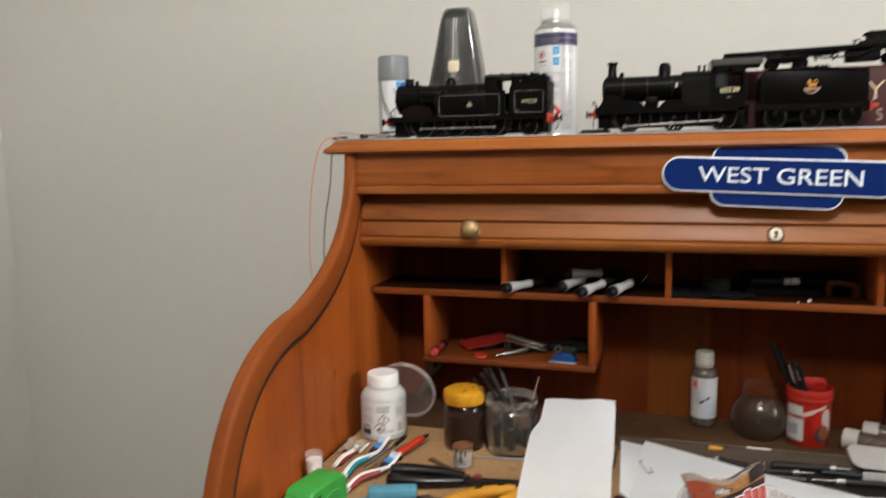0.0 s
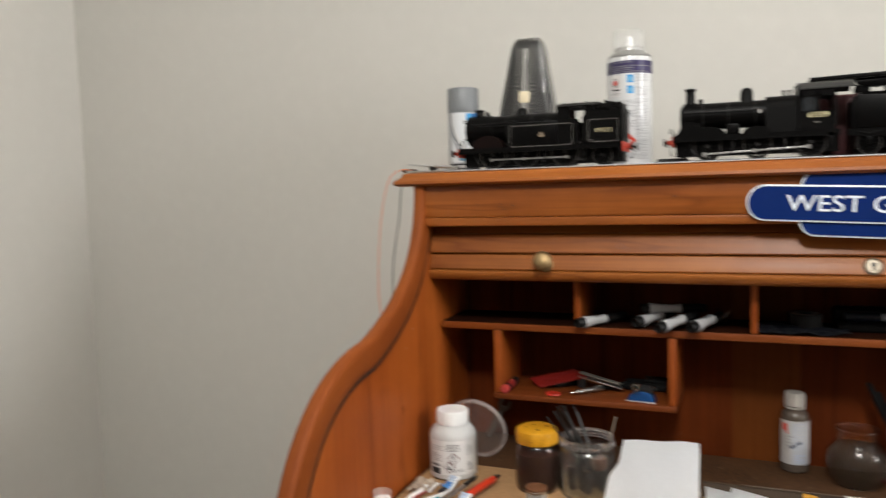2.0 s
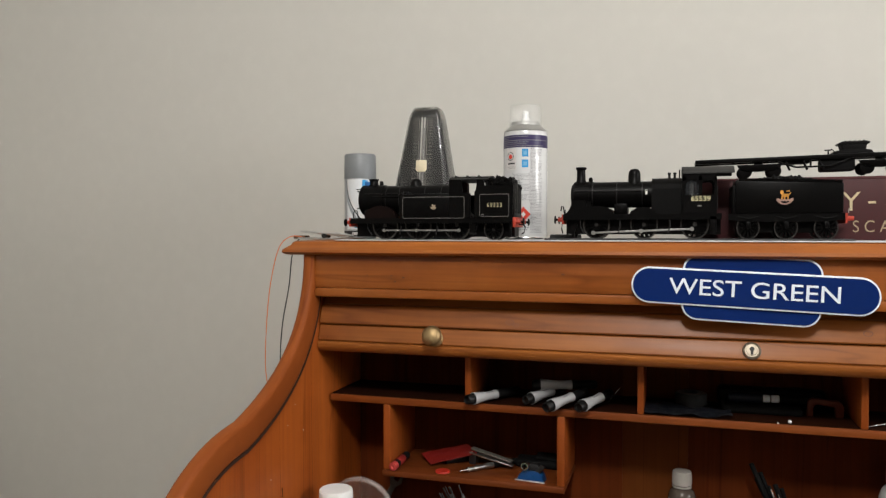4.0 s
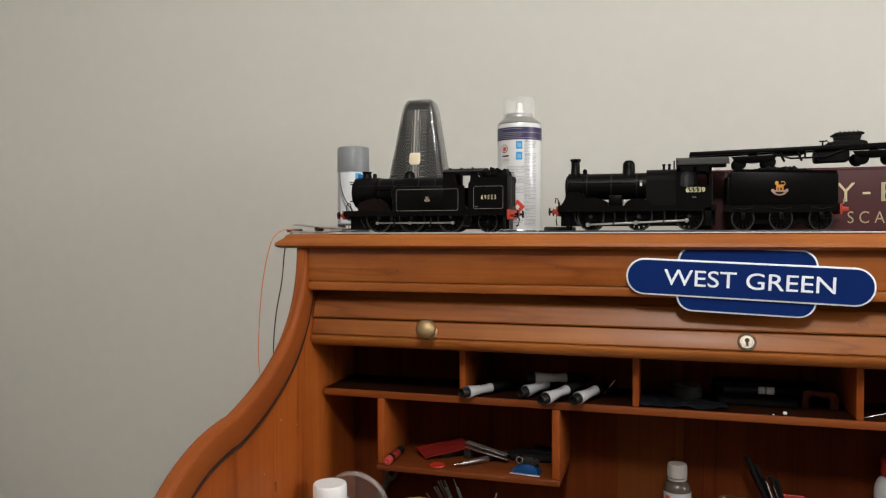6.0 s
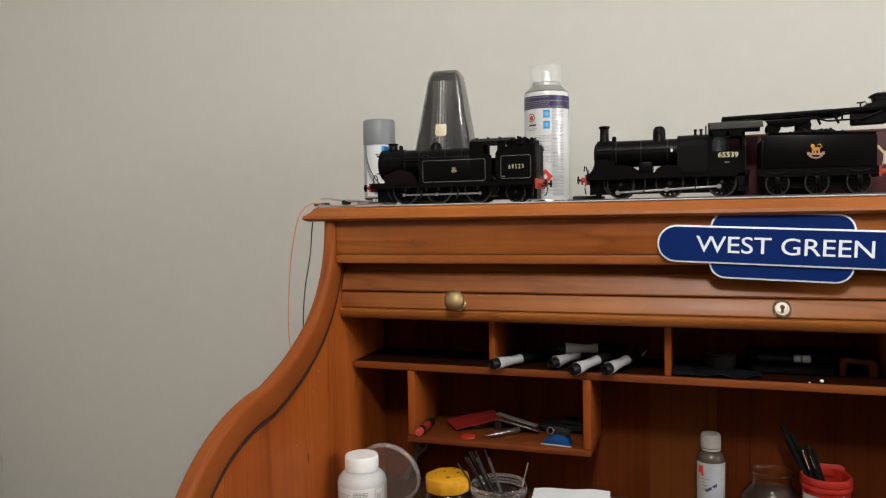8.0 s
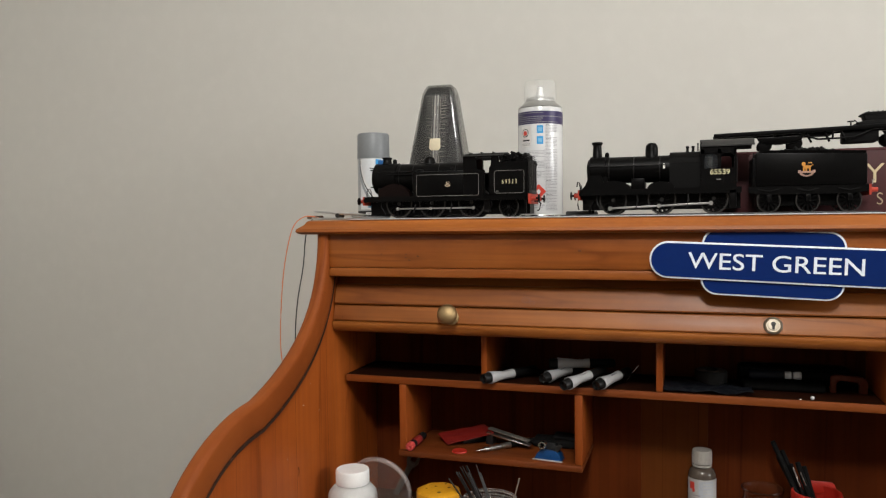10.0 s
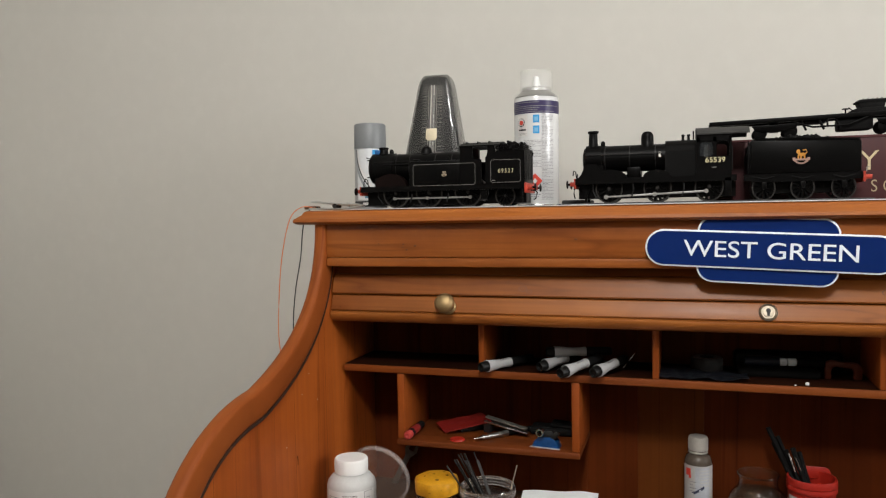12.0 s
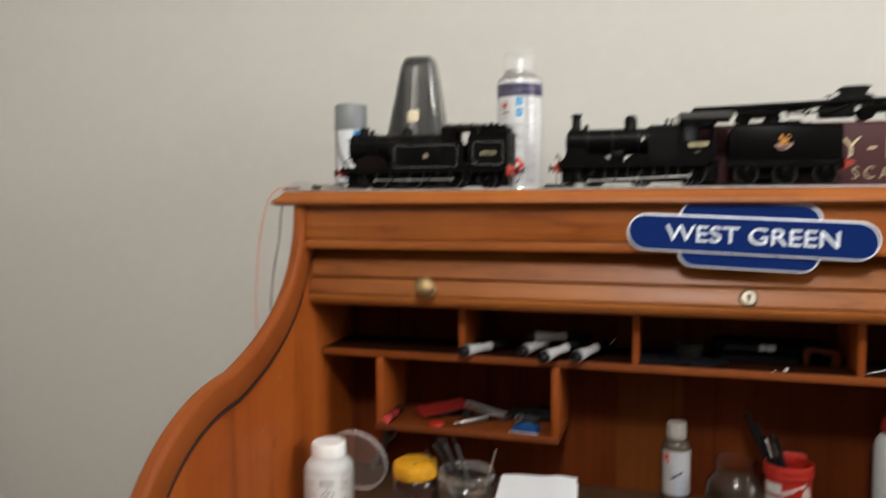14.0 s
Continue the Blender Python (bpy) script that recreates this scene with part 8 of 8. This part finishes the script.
part("rest", rod((0.151, -0.114, ZB), (0.151, -0.114, ZB + 0.006), 0.0035), black_rubber, kn)
wp = thing("white_stick", 0, 0, 0, "worn white plastic modelling stick with dusky red side", "stick")
part("shaft", sweep(spline([(0.077, -0.168, ZB + 0.005), (0.075, -0.140, ZB + 0.006), (0.080, -0.118, ZB + 0.006), (0.079, -0.098, ZB + 0.005)], 4), 0.0036, 8, 0.7), white_plastic, wp)
part("grip", sweep(spline([(0.0815, -0.160, ZB + 0.0035), (0.0800, -0.140, ZB + 0.004), (0.0842, -0.112, ZB + 0.004)], 4), 0.0026, 8, 0.8), dusky_red, wp)
wp2 = part("cotton_bud", sweep([(0.090, -0.112, ZB + 0.004), (0.090, -0.097, ZB + 0.0045), (0.090, -0.082, ZB + 0.004)], [0.0024, 0.0024, 0.0018], 8), white_plastic)
tagged(wp2, "short white plastic peg on the board", "peg")

scr = thing("crumpled_wrapper", 0.0720, -0.096, ZB, "crumpled bit of clear wrapper", "wrapper")
bm = bmesh.new()
bmesh.ops.create_grid(bm, x_segments=14, y_segments=10, size=0.5)
for v in bm.verts:
    q = v.co.copy()
    v.co = Vector((q.x * 0.030, q.y * 0.040, max(0.0004, 0.005 + 0.009 * noise.noise(Vector((q.x * 6, q.y * 6, 3.3))))))
bmesh.ops.solidify(bm, geom=bm.faces[:], thickness=0.0004)
part("film", bm, stained("pale_wrapper", (0.33, 0.27, 0.21), 0.35, 0, 0.3, 200, 0.2), scr)

cup = thing("measuring_cup", 0.0590, -0.1920, Z, "tiny clear plastic cup with white inside", "cup")
part("cup_wall", lathe([(0, 0.0005), (0.0100, 0), (0.0122, 0.0355), (0.0116, 0.0355), (0.0093, 0.0012), (0, 0.0012)], 32), hazy_rim, cup, shadow=False)
part("contents", lathe([(0, 0.0015), (0.0090, 0.0015), (0.0108, 0.0260), (0, 0.0255)], 24), stained("white_powder", (0.72, 0.70, 0.68), 0.8, 0, 0.1, 90, 0.2), cup)

# -- pliers --
def jaw(parent, a, b, w0, w1, z0, z1, material, label=""):
    """A tapered steel jaw from a to b on the board."""
    a, b = Vector(a), Vector(b)
    side = Vector((-(b - a).y, (b - a).x)).normalized()
    tone = bmesh.new()
    ring = [a + side * w0, b + side * w1, b - side * w1, a - side * w0]
    lo, hi = [tone.verts.new((p.x, p.y, z0)) for p in ring], [tone.verts.new((p.x, p.y, z1)) for p in ring]
    tone.faces.new(lo[::-1])
    tone.faces.new(hi)
    for k in range(4):
        tone.faces.new((lo[k], lo[(k + 1) % 4], hi[(k + 1) % 4], hi[k]))
    bmesh.ops.recalc_face_normals(tone, faces=tone.faces)
    bmesh.ops.bevel(tone, geom=tone.edges[:], offset=0.0010, segments=2, profile=0.5, affect="EDGES")
    return part("jaw", tone, material, parent, label)


cut = thing("wire_cutters", 0, 0, ZB, "blue-handled wire cutters lying open on the board", "pliers")
for pts in ([(0.120, -0.284, 0.0065), (0.150, -0.268, 0.0070), (0.186, -0.248, 0.0075), (0.216, -0.237, 0.0075)], [(0.184, -0.326, 0.0070), (0.204, -0.298, 0.0075), (0.222, -0.272, 0.0078), (0.236, -0.252, 0.0078)]):
    run = spline([Vector(p) for p in pts], 5)
    part("handle", sweep(run, [0.0058 + 0.0012 * math.sin(math.pi * (k + 1) / (len(run) + 1)) for k in range(len(run))], 12, 0.95), blue_rubber, cut, "blue dipped grip")
jaw(cut, (0.214, -0.238), (0.250, -0.232), 0.0060, 0.0020, 0.003, 0.0105, dark_steel)
jaw(cut, (0.234, -0.250), (0.226, -0.228), 0.0050, 0.0030, 0.0035, 0.0100, dark_steel)
part("pivot", rod((0.2310, -0.2360, 0.003), (0.2310, -0.2360, 0.0118), 0.0060, n=20), steel, cut)
sp2 = thing("snipe_pliers", 0, 0, ZB, "amber-handled snipe-nosed pliers lying on the board", "pliers")
jaw(sp2, (0.258, -0.242), (0.219, -0.312), 0.0105, 0.0058, 0.001, 0.0072, stained("worn_grey_steel", (0.17, 0.165, 0.16), 0.4, 0.7, 0.25, 120, 0.06), "long grey steel nose")
for pts, fat in (([(0.254, -0.247, 0.0085), (0.264, -0.228, 0.0090), (0.290, -0.203, 0.0090), (0.318, -0.187, 0.0085), (0.330, -0.183, 0.008)], 0.0080), ([(0.270, -0.254, 0.0080), (0.296, -0.252, 0.0085), (0.316, -0.228, 0.0085), (0.329, -0.203, 0.0085), (0.335, -0.187, 0.008)], 0.0072)):
    run = spline([Vector(p) for p in pts], 5)
    part("handle", sweep(run, [fat * (0.80 + 0.20 * math.sin(math.pi * (k + 1) / (len(run) + 1))) for k in range(len(run))], 12, 0.95), orange_rubber, sp2, "amber moulded grip")
for a, b in (((0.285, -0.2080, 0.0172), (0.2925, -0.2025, 0.0172)), ((0.309, -0.1915, 0.0165), (0.3165, -0.1875, 0.0162))):
    part("grip_slot", rod(a, b, 0.0014, n=8), black_rubber, sp2)
part("pivot", rod((0.2580, -0.2430, 0.001), (0.2580, -0.2430, 0.0100), 0.0055, n=20), dark_steel, sp2)
glossy_black = stained("shiny_black_grip", (0.0060, 0.0058, 0.0062), 0.24, 0, 0.3, 80, 0.08, spec=0.45)
bk = thing("side_cutter", 0.2580, -0.1725, ZB, "large black-handled cutters with steel blades", "cutters", turn=8)
for s in (-1, 1):
    pts = [(-0.095 + 0.097 * u, s * (0.0035 + 0.0085 * math.sin(math.pi * (1 - u) * 0.78)), 0.0105 + 0.002 * s) for u in (k / 10 for k in range(11))]
    part("handle", sweep(pts, [0.0072, 0.0092, 0.0094, 0.0090, 0.0086, 0.0082, 0.0078, 0.0074, 0.0070, 0.0066, 0.0060], 12, 0.95), glossy_black, bk, "shiny black moulded handle")
    part("blade", box(-0.002, 0.090, s * 0.0036 - 0.0028, s * 0.0036 + 0.0028, 0.0060, 0.0105, 0.001), dark_steel, bk, "grey steel blade")
part("pivot", rod((0.006, 0, 0.004), (0.006, 0, 0.0145), 0.0052, n=18), dark_steel, bk)
part("pivot_ring", rod((0.0195, 0.006, 0.0105), (0.0195, 0.006, 0.0128), 0.0058, n=18), dusky_red, bk)
ch = thing("file_handle", 0, 0, 0, "short flat brown file lying on the board", "file")
part("blade", box(-0.032, 0.032, -0.0038, 0.0038, 0, 0.0030, 0.0008, 1, m=pose(0.219, -0.1230, ZB, 0, 0, -35)), stained("brown_steel", (0.10, 0.075, 0.060), 0.5, 0.5, 0.3, 90, 0.1), ch)
part("rust_end", box(-0.0322, -0.018, -0.0040, 0.0040, 0.0002, 0.0033, 0.0006, 1, m=pose(0.219, -0.1230, ZB, 0, 0, -35)), rust, ch)
er = thing("eraser", 0.1920, -0.2470, ZB + 0.0136, "grubby pale blue eraser block resting on the cutters", "eraser", turn=19)
bm = box(-0.0295, 0.0295, -0.0090, 0.0090, 0.0, 0.0120, 0.0025, 3)
for v in bm.verts:
    v.co.z += 0.0006 * noise.noise(v.co * 160) - 2.2 * max(0.0, abs(v.co.x) - 0.018) ** 2 * 6
part("block", bm, eraser_blue, er)
pits = bmesh.new()
rnd = random.Random(12)
for _ in range(46):
    px, py = rnd.uniform(-0.026, 0.026), rnd.uniform(-0.0085, 0.0085)
    q = 0.0120 - 2.2 * max(0.0, abs(px) - 0.018) ** 2 * 6
    lathe([(0, 0), (rnd.uniform(0.0003, 0.0007), 0.0001), (0, 0.0002)], 6, bm=pits, m=pose(px, py, q))
part("specks", pits, ink, er)
rk = part("screwdriver", rod((0.232, -0.314, ZB + 0.0048), (0.258, -0.290, ZB + 0.0048), 0.0046, n=14), dusky_red)
tagged(rk, "short dark red screwdriver grip on the board", "screwdriver")
strip = part("wood_strip", slab([(0.0460, -0.398), (0.0470, -0.398), (0.0555, -0.353), (0.0660, -0.294), (0.0690, -0.270), (0.0460, -0.270)], 0.0035, m=Matrix(((1, 0, 0, 0), (0, 0, 1, 0), (0, 1, 0, Z), (0, 0, 0, 1)))), stained("pale_hardboard_edge", (0.50, 0.345, 0.175), 0.7, 0, 0.12, 40, 0.1))
tagged(strip, "narrow tan hardboard offcut along the side", "offcut")

# -- speed controller with a black knob --
sc = thing("controller_box", 0.3195, -0.3620, ZB, "black box with cream top plate and black control knob", "controller", turn=-13)
part("case", box(-0.0240, 0.0240, -0.046, 0.046, 0.0, 0.0462, 0.002), black_plastic, sc)
part("top_plate", box(-0.0195, 0.0195, -0.041, 0.0415, 0.0455, 0.0468, 0.0004, 1), cream_metal, sc, "cream printed top plate")
part("knob", lathe([(0.0118, 0.0468), (0.0125, 0.0476), (0.0122, 0.0500), (0.0106, 0.0520), (0.0098, 0.0640), (0.0086, 0.0655), (0, 0.0655)], 28, m=pose(-0.004, -0.004, 0) @ Matrix.Diagonal((0.86, 0.86, 1, 1))), black_plastic, sc, "black control knob")
part("knob_cap", lathe([(0, 0.0656), (0.0078, 0.0656), (0.0074, 0.0662), (0, 0.0662)], 24, m=pose(-0.004, -0.004, 0) @ Matrix.Diagonal((0.86, 0.86, 1, 1))), dark_plate, sc)
prn = bmesh.new()
for k in range(11):
    box(-0.0006, 0.0006, 0.0150, 0.0180, 0.0468, 0.0471, bm=prn, m=pose(-0.004, -0.004, 0, 0, 0, -150 + 30 * k))
part("dial_marks", prn, ink, sc)
pc = plane_bars(0.000, 0.018, 0.0, 0.004, 1, 0.0, 0.6, 9)
bmesh.ops.transform(pc, matrix=pose(0.000, 0.036, 0.0468, -90, 0, 0), verts=pc.verts)
part("print", pc, grey_ink, sc)
